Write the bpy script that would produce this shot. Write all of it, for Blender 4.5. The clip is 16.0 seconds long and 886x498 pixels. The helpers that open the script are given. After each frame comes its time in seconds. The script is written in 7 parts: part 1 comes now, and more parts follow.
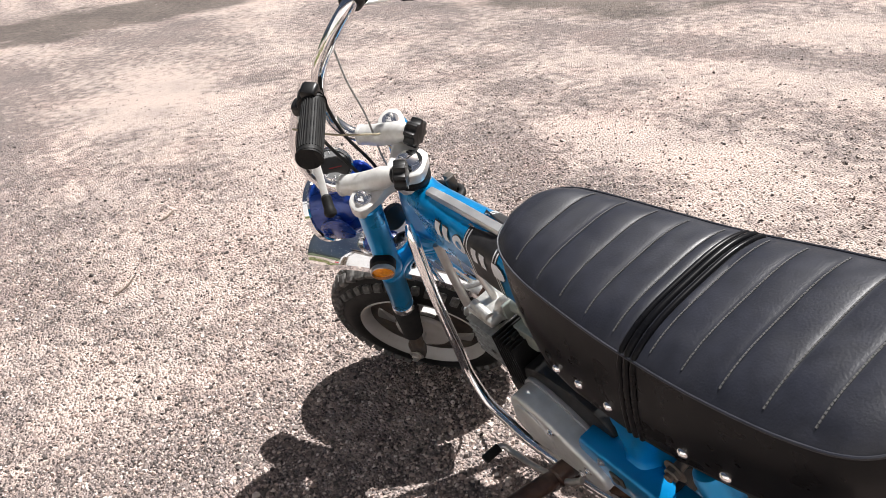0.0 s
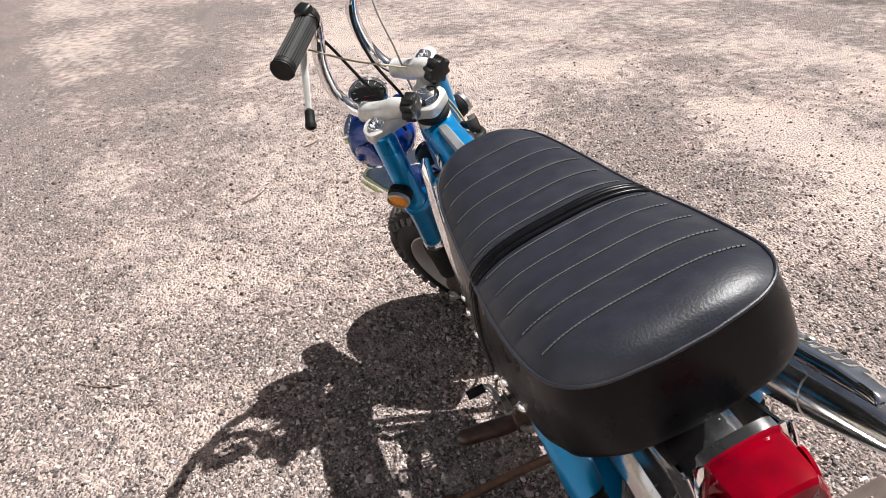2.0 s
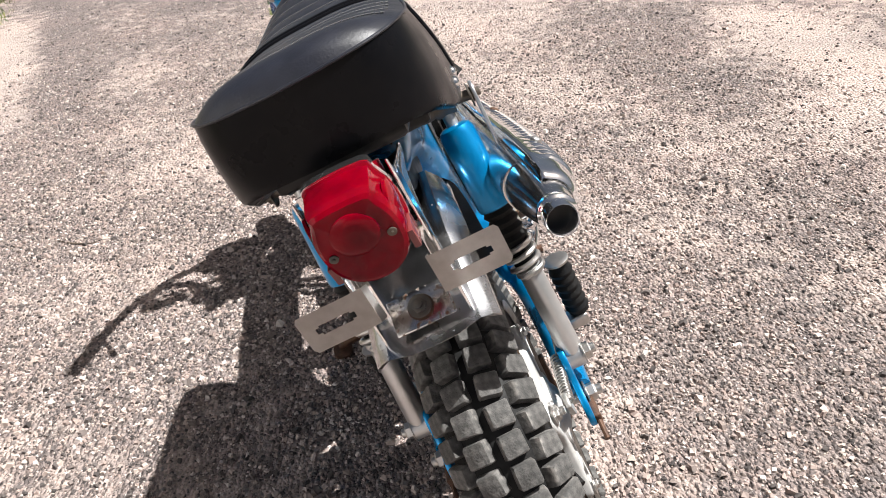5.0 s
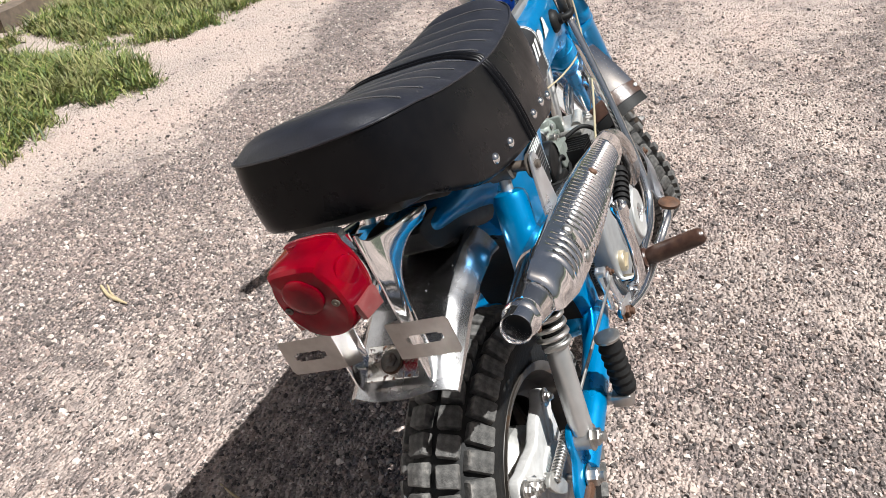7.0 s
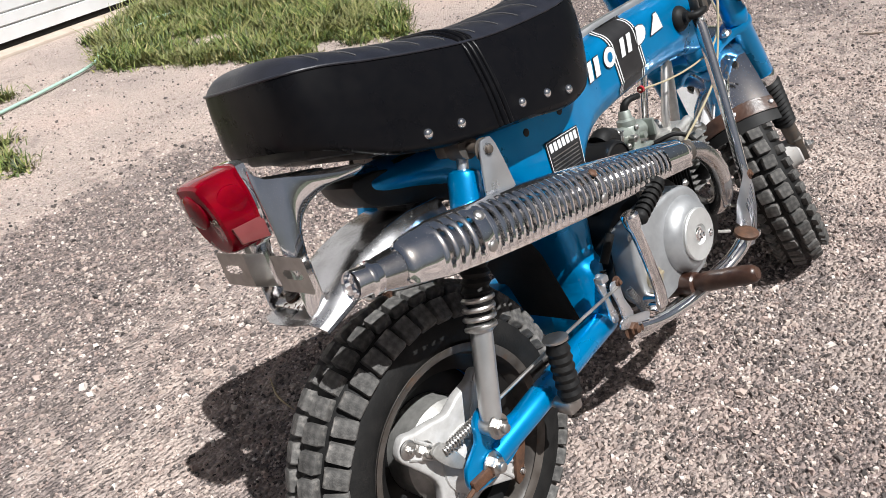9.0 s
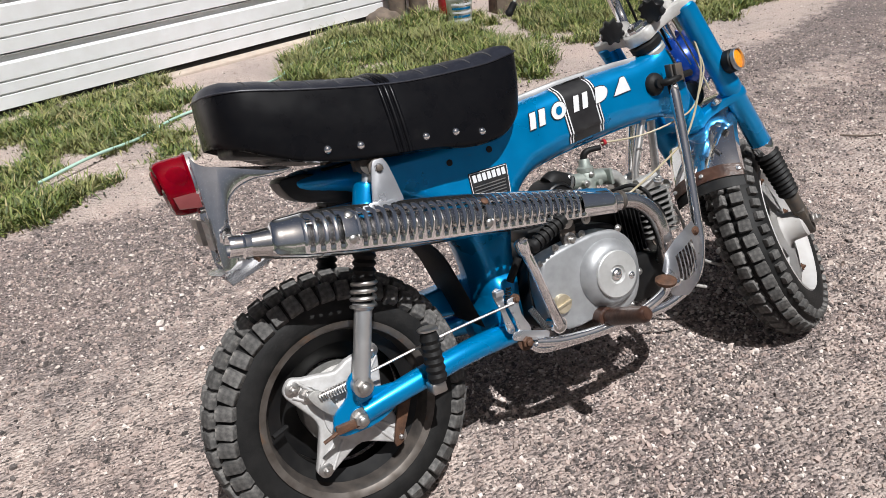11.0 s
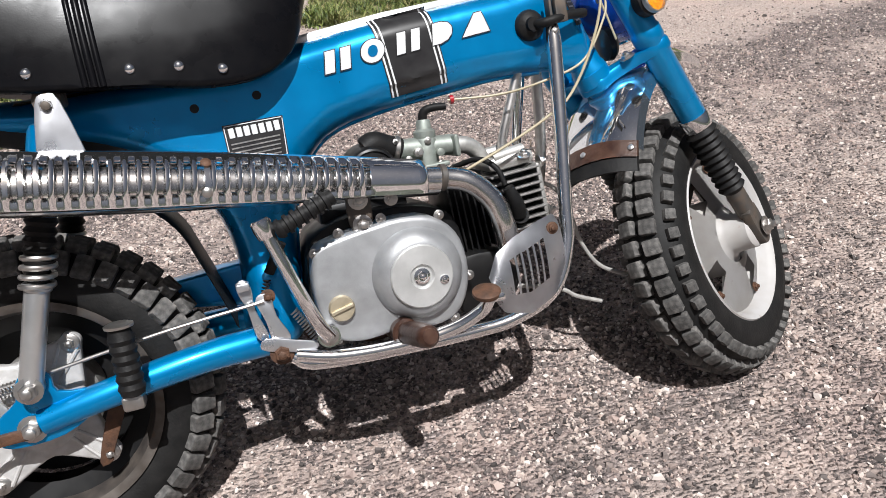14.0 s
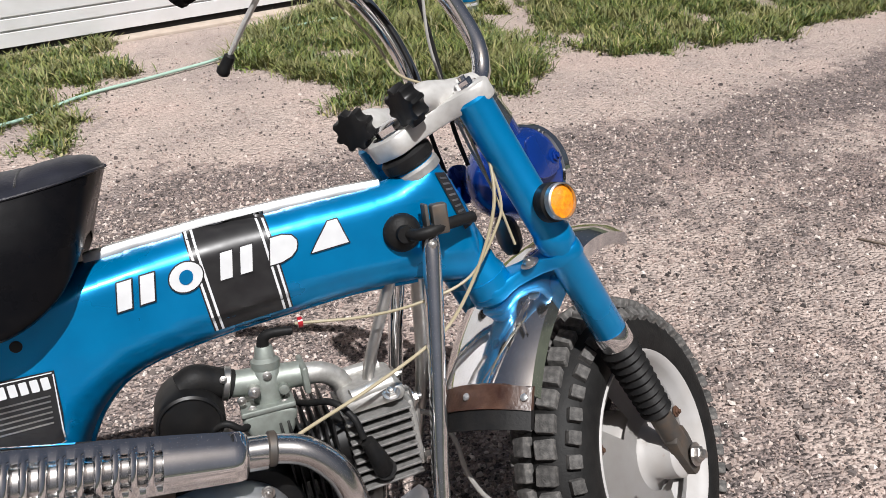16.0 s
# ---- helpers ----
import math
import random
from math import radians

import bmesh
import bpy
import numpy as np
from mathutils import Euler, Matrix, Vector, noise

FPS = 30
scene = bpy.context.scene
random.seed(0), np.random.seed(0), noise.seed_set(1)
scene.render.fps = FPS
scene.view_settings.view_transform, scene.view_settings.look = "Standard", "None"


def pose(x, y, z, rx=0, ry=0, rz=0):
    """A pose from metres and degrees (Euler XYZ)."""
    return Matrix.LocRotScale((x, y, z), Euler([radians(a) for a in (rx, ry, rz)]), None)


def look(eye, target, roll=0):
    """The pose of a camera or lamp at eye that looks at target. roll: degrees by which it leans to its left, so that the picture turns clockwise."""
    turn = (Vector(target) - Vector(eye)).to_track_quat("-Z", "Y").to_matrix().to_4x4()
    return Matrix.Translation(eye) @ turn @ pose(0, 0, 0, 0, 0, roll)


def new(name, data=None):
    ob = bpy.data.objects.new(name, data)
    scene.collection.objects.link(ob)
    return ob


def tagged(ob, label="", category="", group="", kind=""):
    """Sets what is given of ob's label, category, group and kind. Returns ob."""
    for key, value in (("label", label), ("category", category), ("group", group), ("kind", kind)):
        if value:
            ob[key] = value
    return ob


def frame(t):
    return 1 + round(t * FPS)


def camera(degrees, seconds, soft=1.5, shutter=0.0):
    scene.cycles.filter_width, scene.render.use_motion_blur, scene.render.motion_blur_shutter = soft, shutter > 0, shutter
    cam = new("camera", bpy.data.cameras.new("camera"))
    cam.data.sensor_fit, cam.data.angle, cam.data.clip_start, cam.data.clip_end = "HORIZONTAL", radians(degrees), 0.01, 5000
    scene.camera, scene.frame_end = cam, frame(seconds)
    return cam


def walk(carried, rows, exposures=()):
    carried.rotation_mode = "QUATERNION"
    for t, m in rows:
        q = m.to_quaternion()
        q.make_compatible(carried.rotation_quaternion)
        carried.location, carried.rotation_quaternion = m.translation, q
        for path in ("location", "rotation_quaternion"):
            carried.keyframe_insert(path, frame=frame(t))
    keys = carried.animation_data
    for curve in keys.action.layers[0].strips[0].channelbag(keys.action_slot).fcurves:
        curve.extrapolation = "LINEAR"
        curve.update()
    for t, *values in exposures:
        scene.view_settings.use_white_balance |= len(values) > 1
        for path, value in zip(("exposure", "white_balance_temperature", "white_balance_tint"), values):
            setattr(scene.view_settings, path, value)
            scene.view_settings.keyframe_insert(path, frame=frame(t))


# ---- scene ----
cam = camera(60.6, 16.0, soft=0.85)
PATH = [
    (0, (-0.289, 0.63, 1.044), (1.301, -0.182, 0.142), -7.0),
    (0.5, (-0.41, 0.579, 1.068), (1.262, -0.099, 0.206), -6.3),
    (1, (-0.454, 0.525, 1.063), (1.267, -0.029, 0.208), -5.8),
    (1.5, (-0.465, 0.433, 1.008), (1.278, 0.002, 0.127), -5.4),
    (2, (-0.471, 0.362, 0.985), (1.277, 0.052, 0.065), -5.2),
    (2.5, (-0.521, 0.253, 0.927), (1.224, 0.046, -0.028), -5.5),
    (3, (-0.555, 0.18, 0.846), (1.183, 0.034, -0.133), -5.7),
    (3.5, (-0.56, 0.149, 0.767), (1.167, 0.021, -0.233), -6.1),
    (3.7, (-0.561, 0.132, 0.743), (1.162, 0.001, -0.265), -6.2),
    (5.8, (-0.696, 0.004, 0.952), (0.995, 0.141, -0.107), -7.3),
    (6, (-0.686, -0.014, 0.963), (0.995, 0.202, -0.099), -7.1),
    (6.5, (-0.631, -0.111, 0.967), (1.0, 0.322, -0.105), -6.3),
    (7, (-0.597, -0.209, 0.957), (0.951, 0.439, -0.13), -5.4),
    (7.5, (-0.612, -0.335, 0.953), (0.829, 0.504, -0.152), -4.8),
    (8, (-0.551, -0.403, 0.949), (0.773, 0.595, -0.169), -4.7),
    (8.2, (-0.508, -0.424, 0.943), (0.77, 0.632, -0.175), -4.7),
    (10.3, (-0.344, -0.847, 0.964), (0.528, 0.656, -0.027), -6.2),
    (10.5, (-0.302, -0.89, 0.969), (0.525, 0.643, -0.013), -5.9),
    (11, (-0.216, -0.974, 0.991), (0.495, 0.628, 0.029), -5.4),
    (11.5, (-0.122, -1.064, 0.968), (0.473, 0.592, 0.019), -5.1),
    (12, (-0.056, -1.08, 0.881), (0.447, 0.609, -0.064), -5.2),
    (12.5, (0.02, -1.013, 0.803), (0.474, 0.684, -0.153), -5.3),
    (13, (0.078, -0.949, 0.783), (0.511, 0.742, -0.193), -5.4),
    (13.5, (0.181, -0.915, 0.796), (0.608, 0.761, -0.209), -5.2),
    (14, (0.322, -0.882, 0.832), (0.733, 0.784, -0.195), -5.0),
    (14.5, (0.429, -0.832, 0.853), (0.837, 0.825, -0.19), -4.6),
    (15, (0.488, -0.731, 0.886), (0.918, 0.924, -0.151), -3.9),
    (15.5, (0.506, -0.657, 0.924), (0.962, 0.995, -0.108), -3.0),
    (16, (0.546, -0.591, 0.959), (1.045, 1.039, -0.086), -1.6),
]
walk(cam, [(t, look(eye, target, roll)) for t, eye, target, roll in PATH],
     exposures=[(0, 0.98, 6400, 10), (1.0, 0.90, 6400, 10), (2.2, 0.92, 6400, 10), (3.5, 1.04, 6400, 9), (6, 0.92, 6380, 8), (7, 0.78, 6280, 7), (8.2, 0.63, 6260, 8), (10.5, 0.36, 6200, 9), (12.2, 0.27, 6200, 10), (13.2, 0.36, 6200, 10), (14.5, 0.40, 6240, 10), (16, 0.25, 6300, 11)])

# ---- light ----
world = bpy.data.worlds.new("sky")
scene.world = world
world.use_nodes = True
wn = world.node_tree.nodes
sky = wn.new("ShaderNodeTexSky")
sky.sky_type, sky.sun_disc = "NISHITA", False
sky.sun_elevation, sky.sun_rotation = radians(64), radians(180)
sky.dust_density = 7.0
world.node_tree.links.new(sky.outputs[0], wn["Background"].inputs[0])
wn["Background"].inputs[1].default_value = 0.0215
sun = new("sun", bpy.data.lights.new("sun", "SUN"))
sun.data.energy, sun.data.angle, sun.data.color = 5.0, radians(0.53), (1.0, 0.975, 0.94)
sun.matrix_world = look((0.02, -0.48, 1.0), (0, 0, 0))


# ---- materials ----
def material(name, base, rough=0.5, metal=0.0, tint=None, scale=40.0, amount=0.5, bump=0.0, bump_scale=200.0,
             coat=0.0, spec=0.5, spot=None, spot_scale=8.0, spot_at=0.62, rough_var=0.0, trans=0.0, rand=0.0):
    """Base colour with a finer grain towards tint, larger spots of another colour, relief and uneven gloss."""
    m = bpy.data.materials.new(name)
    m.use_nodes = True
    nt = m.node_tree
    b = nt.nodes["Principled BSDF"]
    n, l = nt.nodes.new, nt.links.new
    b.inputs["Roughness"].default_value, b.inputs["Metallic"].default_value = rough, metal
    b.inputs["Coat Weight"].default_value = coat
    b.inputs["Specular IOR Level"].default_value = spec
    b.inputs["Coat Roughness"].default_value = 0.028
    b.inputs["Transmission Weight"].default_value = trans
    tc = n("ShaderNodeTexCoord").outputs["Object"]
    rgb = n("ShaderNodeRGB")
    rgb.outputs[0].default_value = (*base, 1)
    col = rgb.outputs[0]

    def grain(sc, detail=5.0):
        t = n("ShaderNodeTexNoise")
        t.inputs["Scale"].default_value, t.inputs["Detail"].default_value = sc, detail
        l(tc, t.inputs["Vector"])
        return t.outputs["Fac"]

    def blend(a, c, f):
        x = n("ShaderNodeMix")
        x.data_type = "RGBA"
        l(f, x.inputs[0]), l(a, x.inputs[6])
        x.inputs[7].default_value = (*c, 1)
        return x.outputs[2]

    def ramp(f, lo, hi, top=1.0, low=0.0):
        r = n("ShaderNodeMapRange")
        r.inputs[1].default_value, r.inputs[2].default_value = lo, hi
        r.inputs[3].default_value, r.inputs[4].default_value = low, top
        l(f, r.inputs[0])
        return r.outputs[0]

    g = grain(scale)
    col = blend(col, tint or tuple(v * 0.6 for v in base), ramp(g, 0.35, 0.7, amount))
    if spot:
        s = ramp(grain(spot_scale, 8.0), spot_at, spot_at + 0.1)
        col = blend(col, spot, s)
        if metal > 0.5:
            r = n("ShaderNodeMath")
            r.operation = "MULTIPLY_ADD"
            l(s, r.inputs[0])
            r.inputs[1].default_value, r.inputs[2].default_value = -metal, metal
            l(r.outputs[0], b.inputs["Metallic"])
    if rand:
        oi = n("ShaderNodeObjectInfo")
        h = n("ShaderNodeHueSaturation")
        l(ramp(oi.outputs["Random"], 0, 1, 1 + rand, 1 - rand), h.inputs["Value"])
        l(col, h.inputs["Color"])
        col = h.outputs[0]
    l(col, b.inputs["Base Color"])
    if rough_var:
        l(ramp(grain(scale * 0.4, 6.0), 0.3, 0.7, min(1, rough + rough_var), rough), b.inputs["Roughness"])
    if bump:
        k = n("ShaderNodeBump")
        k.inputs["Strength"].default_value, k.inputs["Distance"].default_value = bump, 0.002
        l(grain(bump_scale), k.inputs["Height"])
        l(k.outputs[0], b.inputs["Normal"])
    return m


BLUE = material("candy blue paint", (0.0, 0.265, 0.60), 0.24, 0.60, (0.0, 0.195, 0.48), 30, 0.5, coat=0.5,
                spot=(0.02, 0.07, 0.11), spot_scale=34, spot_at=0.71, rough_var=0.14)
DEEP_BLUE = material("deep blue paint", (0.004, 0.038, 0.25), 0.2, 0.35, (0.003, 0.026, 0.17), 30, 0.4, coat=0.7, rough_var=0.12)
CHROME = material("chrome", (0.92, 0.925, 0.94), 0.03, 0.985, (0.80, 0.79, 0.78), 60, 0.6, rough_var=0.07, bump=0.012, bump_scale=45,
                  spot=(0.13, 0.06, 0.03), spot_scale=34, spot_at=0.73)
MUFFLER_STEEL = material("muffler steel", (0.78, 0.775, 0.77), 0.10, 0.985, (0.42, 0.39, 0.37), 24, 0.8, rough_var=0.14, bump=0.015, bump_scale=40,
                         spot=(0.10, 0.05, 0.03), spot_scale=18, spot_at=0.68)
STAINLESS = material("brushed steel", (0.56, 0.54, 0.52), 0.32, 1.0, (0.42, 0.40, 0.38), 90, 0.6, rough_var=0.15,
                     spot=(0.13, 0.06, 0.03), spot_scale=30, spot_at=0.74)
GUARD_STEEL = material("bluish polished steel", (0.74, 0.75, 0.78), 0.22, 0.9, (0.58, 0.58, 0.60), 40, 0.7, rough_var=0.2, spot=(0.2, 0.11, 0.06), spot_scale=20, spot_at=0.72)
ALLOY = material("cast alloy", (0.50, 0.49, 0.47), 0.45, 0.75, (0.34, 0.33, 0.31), 120, 0.7, bump=0.15, bump_scale=350,
                 spot=(0.15, 0.12, 0.09), spot_scale=20, spot_at=0.68, rough_var=0.15)
FIN_ALLOY = material("dull grey alloy", (0.27, 0.265, 0.255), 0.5, 0.5, (0.15, 0.145, 0.14), 120, 0.8, bump=0.2, bump_scale=350, spot=(0.05, 0.045, 0.04), spot_scale=30, spot_at=0.62)
ENGINE_SILVER = material("silver engine paint", (0.37, 0.375, 0.385), 0.36, 0.55, (0.28, 0.285, 0.29), 60, 0.6, bump=0.08,
                         bump_scale=400, spot=(0.10, 0.09, 0.08), spot_scale=16, spot_at=0.72, rough_var=0.2)
CARB = material("zinc casting", (0.30, 0.33, 0.30), 0.45, 0.6, (0.20, 0.21, 0.19), 80, 0.7, bump=0.1, rough_var=0.15)
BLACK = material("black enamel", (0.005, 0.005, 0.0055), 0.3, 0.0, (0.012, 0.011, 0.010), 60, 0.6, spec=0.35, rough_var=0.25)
RUBBER = material("black rubber", (0.008, 0.008, 0.0085), 0.55, 0.0, (0.016, 0.015, 0.014), 70, 0.7, spec=0.18, bump=0.2, bump_scale=300)
TYRE = material("tyre rubber", (0.0065, 0.0064, 0.0064), 0.62, 0.0, (0.015, 0.0143, 0.0138), 50, 0.8, spec=0.25, bump=0.25, bump_scale=260,
                spot=(0.05, 0.046, 0.042), spot_scale=14, spot_at=0.70)
TREAD = material("dusty tread rubber", (0.052, 0.050, 0.048), 0.8, 0.0, (0.135, 0.128, 0.121), 130, 0.9, bump=0.5,
                 bump_scale=420, spot=(0.20, 0.185, 0.17), spot_scale=60, spot_at=0.6, rand=0.25)
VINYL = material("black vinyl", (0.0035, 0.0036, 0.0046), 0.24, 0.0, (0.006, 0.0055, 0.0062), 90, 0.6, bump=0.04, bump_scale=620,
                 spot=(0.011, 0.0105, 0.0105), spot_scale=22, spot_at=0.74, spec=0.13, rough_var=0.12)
# dusty seat top; the sky's bluish sheen is put into its colour
VINYL_TOP = material("dusty black vinyl with sky sheen", (0.0108, 0.0116, 0.0170), 0.36, 0.0, (0.0180, 0.0192, 0.0280), 60, 0.8, bump=0.16, bump_scale=420, spot=(0.030, 0.030, 0.034), spot_scale=16, spot_at=0.68, spec=0.55, rough_var=0.14)
THREAD = material("grey stitching thread", (0.075, 0.075, 0.08), 0.8, 0.0, (0.08, 0.075, 0.07), 400, 0.8, bump=0.5, bump_scale=900)
RED = material("red lens", (0.19, 0.0001, 0.007), 0.04, 0.0, (0.075, 0.0001, 0.004), 30, 0.9, spec=0.10, coat=0.16)
lens = RED.node_tree.nodes["Principled BSDF"].inputs
lens["Subsurface Weight"].default_value, lens["Subsurface Scale"].default_value = 0.2, 1.0
lens["Subsurface Radius"].default_value = (0.030, 0.002, 0.002)
RED_PAINT = material("red paint", (0.36, 0.012, 0.02), 0.3, 0.0, coat=0.4)
AMBER = material("amber lens", (0.95, 0.36, 0.008), 0.2, 0.0, (0.6, 0.12, 0.004), 260, 0.7, coat=0.6, bump=0.6, bump_scale=900)
WHITE = material("white wheel paint", (0.41, 0.40, 0.395), 0.42, 0.0, (0.33, 0.305, 0.28), 20, 0.8, bump=0.05,
                 spot=(0.20, 0.10, 0.05), spot_scale=24, spot_at=0.67, rough_var=0.2)
DECAL_WHITE = material("white decal film", (0.64, 0.65, 0.66), 0.35, 0.0, (0.52, 0.53, 0.54), 60, 0.5)
DECAL_BLUE = material("blue decal film", (0.001, 0.16, 0.38), 0.3, 0.3, (0.001, 0.14, 0.33), 60, 0.5)
DECAL_BLACK = material("black decal film", (0.014, 0.013, 0.014), 0.3, 0.0, (0.03, 0.03, 0.03), 60, 0.6,
                       spot=(0.16, 0.17, 0.18), spot_scale=60, spot_at=0.74, rough_var=0.2)
RUST = material("rusty steel", (0.115, 0.055, 0.030), 0.65, 0.25, (0.055, 0.030, 0.02), 90, 0.9, bump=0.4, bump_scale=400)
BROWN_RUBBER = material("weathered brown rubber", (0.028, 0.011, 0.007), 0.32, 0.0, (0.085, 0.045, 0.03), 60, 0.8, bump=0.3)
CABLE_TAN = material("yellowed cable sheath", (0.36, 0.31, 0.21), 0.45, 0.0, (0.30, 0.25, 0.14), 60, 0.6)
CABLE_GREY = material("grey cable sheath", (0.36, 0.35, 0.33), 0.5, 0.0, (0.2, 0.19, 0.18), 80, 0.6)
RIM_BLACK = material("worn black rim paint", (0.034, 0.030, 0.028), 0.34, 0.1, (0.085, 0.072, 0.062), 40, 0.8, spec=0.35, bump=0.08, spot=(0.20, 0.15, 0.11), spot_scale=26, spot_at=0.68, rough_var=0.25)
RIM_STEEL = material("browned steel", (0.15, 0.132, 0.118), 0.36, 0.6, (0.07, 0.056, 0.046), 40, 0.9, rough_var=0.2, spot=(0.10, 0.055, 0.03), spot_scale=30, spot_at=0.62)
RUSTY_CHROME = material("rust-flecked chrome", (0.80, 0.78, 0.75), 0.10, 1.0, (0.55, 0.47, 0.40), 60, 0.8, rough_var=0.12, spot=(0.11, 0.045, 0.022), spot_scale=170, spot_at=0.56)
DUSTY_CHROME = material("dusty chrome", (0.60, 0.60, 0.62), 0.12, 1.0, (0.32, 0.31, 0.30), 34, 0.8, rough_var=0.20, bump=0.05, bump_scale=160, spot=(0.20, 0.185, 0.17), spot_scale=190, spot_at=0.66)
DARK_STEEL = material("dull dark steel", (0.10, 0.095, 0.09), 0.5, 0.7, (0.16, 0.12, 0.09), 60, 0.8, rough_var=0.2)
GLASS = material("clear glass", (0.9, 0.92, 0.93), 0.03, 0.0, (0.88, 0.9, 0.9), 10, 0.2, trans=0.9)
DIAL = material("black dial", (0.012, 0.012, 0.013), 0.3)
TRIM = material("bright anodised trim", (0.62, 0.62, 0.62), 0.3, 0.85, (0.5, 0.5, 0.5), 60, 0.4, rough_var=0.15)
DOOR_WHITE = material("white door paint", (0.74, 0.74, 0.75), 0.45, 0.0, (0.62, 0.61, 0.60), 9, 0.6, bump=0.05,
                      spot=(0.46, 0.44, 0.41), spot_scale=5, spot_at=0.68, rough_var=0.15)
OLD_WOOD = material("weathered wood", (0.16, 0.12, 0.09), 0.8, 0.0, (0.07, 0.055, 0.045), 22, 0.9, bump=0.6, bump_scale=60)
CONCRETE = material("pale sandy concrete", (0.44, 0.37, 0.31), 0.85, 0.0, (0.32, 0.26, 0.21), 14, 0.8, bump=0.3, bump_scale=90)
HOSE = material("pale green hose", (0.34, 0.50, 0.42), 0.5, 0.0, (0.28, 0.42, 0.34), 40, 0.5)


# ---- geometry helpers: each gives (vertices, faces) ----
def joined(*geos):
    v, f = [], []
    for gv, gf in geos:
        o = len(v)
        v += list(gv)
        f += [tuple(i + o for i in q) for q in gf]
    return v, f


def xf(geo, m):
    return [tuple(m @ Vector(p)) for p in geo[0]], geo[1]


def loft(rings, caps=True, closed=False):
    n = len(rings[0])
    v = [tuple(p) for r in rings for p in r]
    f = []
    k = len(rings)
    for i in range(k if closed else k - 1):
        a, b = i * n, ((i + 1) % k) * n
        f += [(a + j, a + (j + 1) % n, b + (j + 1) % n, b + j) for j in range(n)]
    if caps and not closed:
        f += [tuple(range(n))[::-1], tuple(range((k - 1) * n, k * n))]
    return v, f


def spline(pts, sub=6):
    pts = [Vector(p) for p in pts]
    if len(pts) < 3:
        return pts
    out = []
    for i in range(len(pts) - 1):
        p0 = pts[i - 1] if i else pts[0] * 2 - pts[1]
        p1, p2 = pts[i], pts[i + 1]
        p3 = pts[i + 2] if i + 2 < len(pts) else p2 * 2 - p1
        for k in range(sub):
            t = k / sub
            out.append(0.5 * (2 * p1 + (p2 - p0) * t + (2 * p0 - 5 * p1 + 4 * p2 - p3) * t * t + (3 * p1 - p0 - 3 * p2 + p3) * t ** 3))
    return out + [pts[-1]]


def tube(pts, r, n=12, sub=6, caps=True, flat=1.0, up=None):
    """A tube along a smooth line; r is one radius or one for each point given; flat squeezes it across up."""
    path = spline(pts, sub)
    rr = [r] * len(path) if not isinstance(r, (list, tuple)) else \
        [float(np.interp(i, np.linspace(0, len(path) - 1, len(r)), r)) for i in range(len(path))]
    rings, side = [], None
    for i, p in enumerate(path):
        d = (path[min(i + 1, len(path) - 1)] - path[max(i - 1, 0)]).normalized()
        if side is None:
            ref = Vector(up) if up else (Vector((0, 0, 1)) if abs(d.z) < 0.9 else Vector((1, 0, 0)))
            side = d.cross(ref).normalized()
        side = (side - d * side.dot(d)).normalized()
        top = d.cross(side)
        rings.append([p + rr[i] * (math.cos(a) * side + flat * math.sin(a) * top) for a in np.linspace(0, 2 * math.pi, n, endpoint=False)])
    return loft(rings, caps)


def lathe(profile, n=32, centre=(0, 0, 0), axis=(0, 1, 0)):
    """Profile rows (radius, way along the axis), turned about the axis."""
    q = Vector((0, 1, 0)).rotation_difference(Vector(axis).normalized()).to_matrix()
    c = Vector(centre)
    rings = [[c + q @ Vector((r * math.cos(a), h, r * math.sin(a))) for a in np.linspace(0, 2 * math.pi, n, endpoint=False)] for r, h in profile]
    return loft(rings, True)


def ring_lathe(profile, n=48, centre=(0, 0, 0), axis=(0, 1, 0)):
    """The same for a closed profile: a ring."""
    q = Vector((0, 1, 0)).rotation_difference(Vector(axis).normalized()).to_matrix()
    c = Vector(centre)
    rings = [[c + q @ Vector((r * math.cos(a), h, r * math.sin(a))) for r, h in profile] for a in np.linspace(0, 2 * math.pi, n, endpoint=False)]
    return loft(rings, False, True)


def inset(poly, d):
    """A closed outline (anticlockwise) moved inwards by d."""
    out, n = [], len(poly)
    for i in range(n):
        a, p, b = (Vector(poly[(i + k) % n]) for k in (-1, 0, 1))
        e1, e2 = (p - a).normalized(), (b - p).normalized()
        n1, n2 = Vector((-e1.y, e1.x)), Vector((-e2.y, e2.x))
        h = (n1 + n2)
        h = h / max(0.5, h.dot(n1)) if h.length > 1e-6 else n1
        out.append(p + h * d)
    return out


def area(poly):
    return sum(poly[i - 1][0] * poly[i][1] - poly[i][0] * poly[i - 1][1] for i in range(len(poly)))


def smooth_outline(pts, sub=5):
    pts = [Vector((*p, 0)) for p in pts]
    n, out = len(pts), []
    for i in range(n):
        p0, p1, p2, p3 = (pts[(i + k) % n] for k in (-1, 0, 1, 2))
        for k in range(sub):
            t = k / sub
            q = 0.5 * (2 * p1 + (p2 - p0) * t + (2 * p0 - 5 * p1 + 4 * p2 - p3) * t * t + (3 * p1 - p0 - 3 * p2 + p3) * t ** 3)
            out.append((q.x, q.y))
    return out


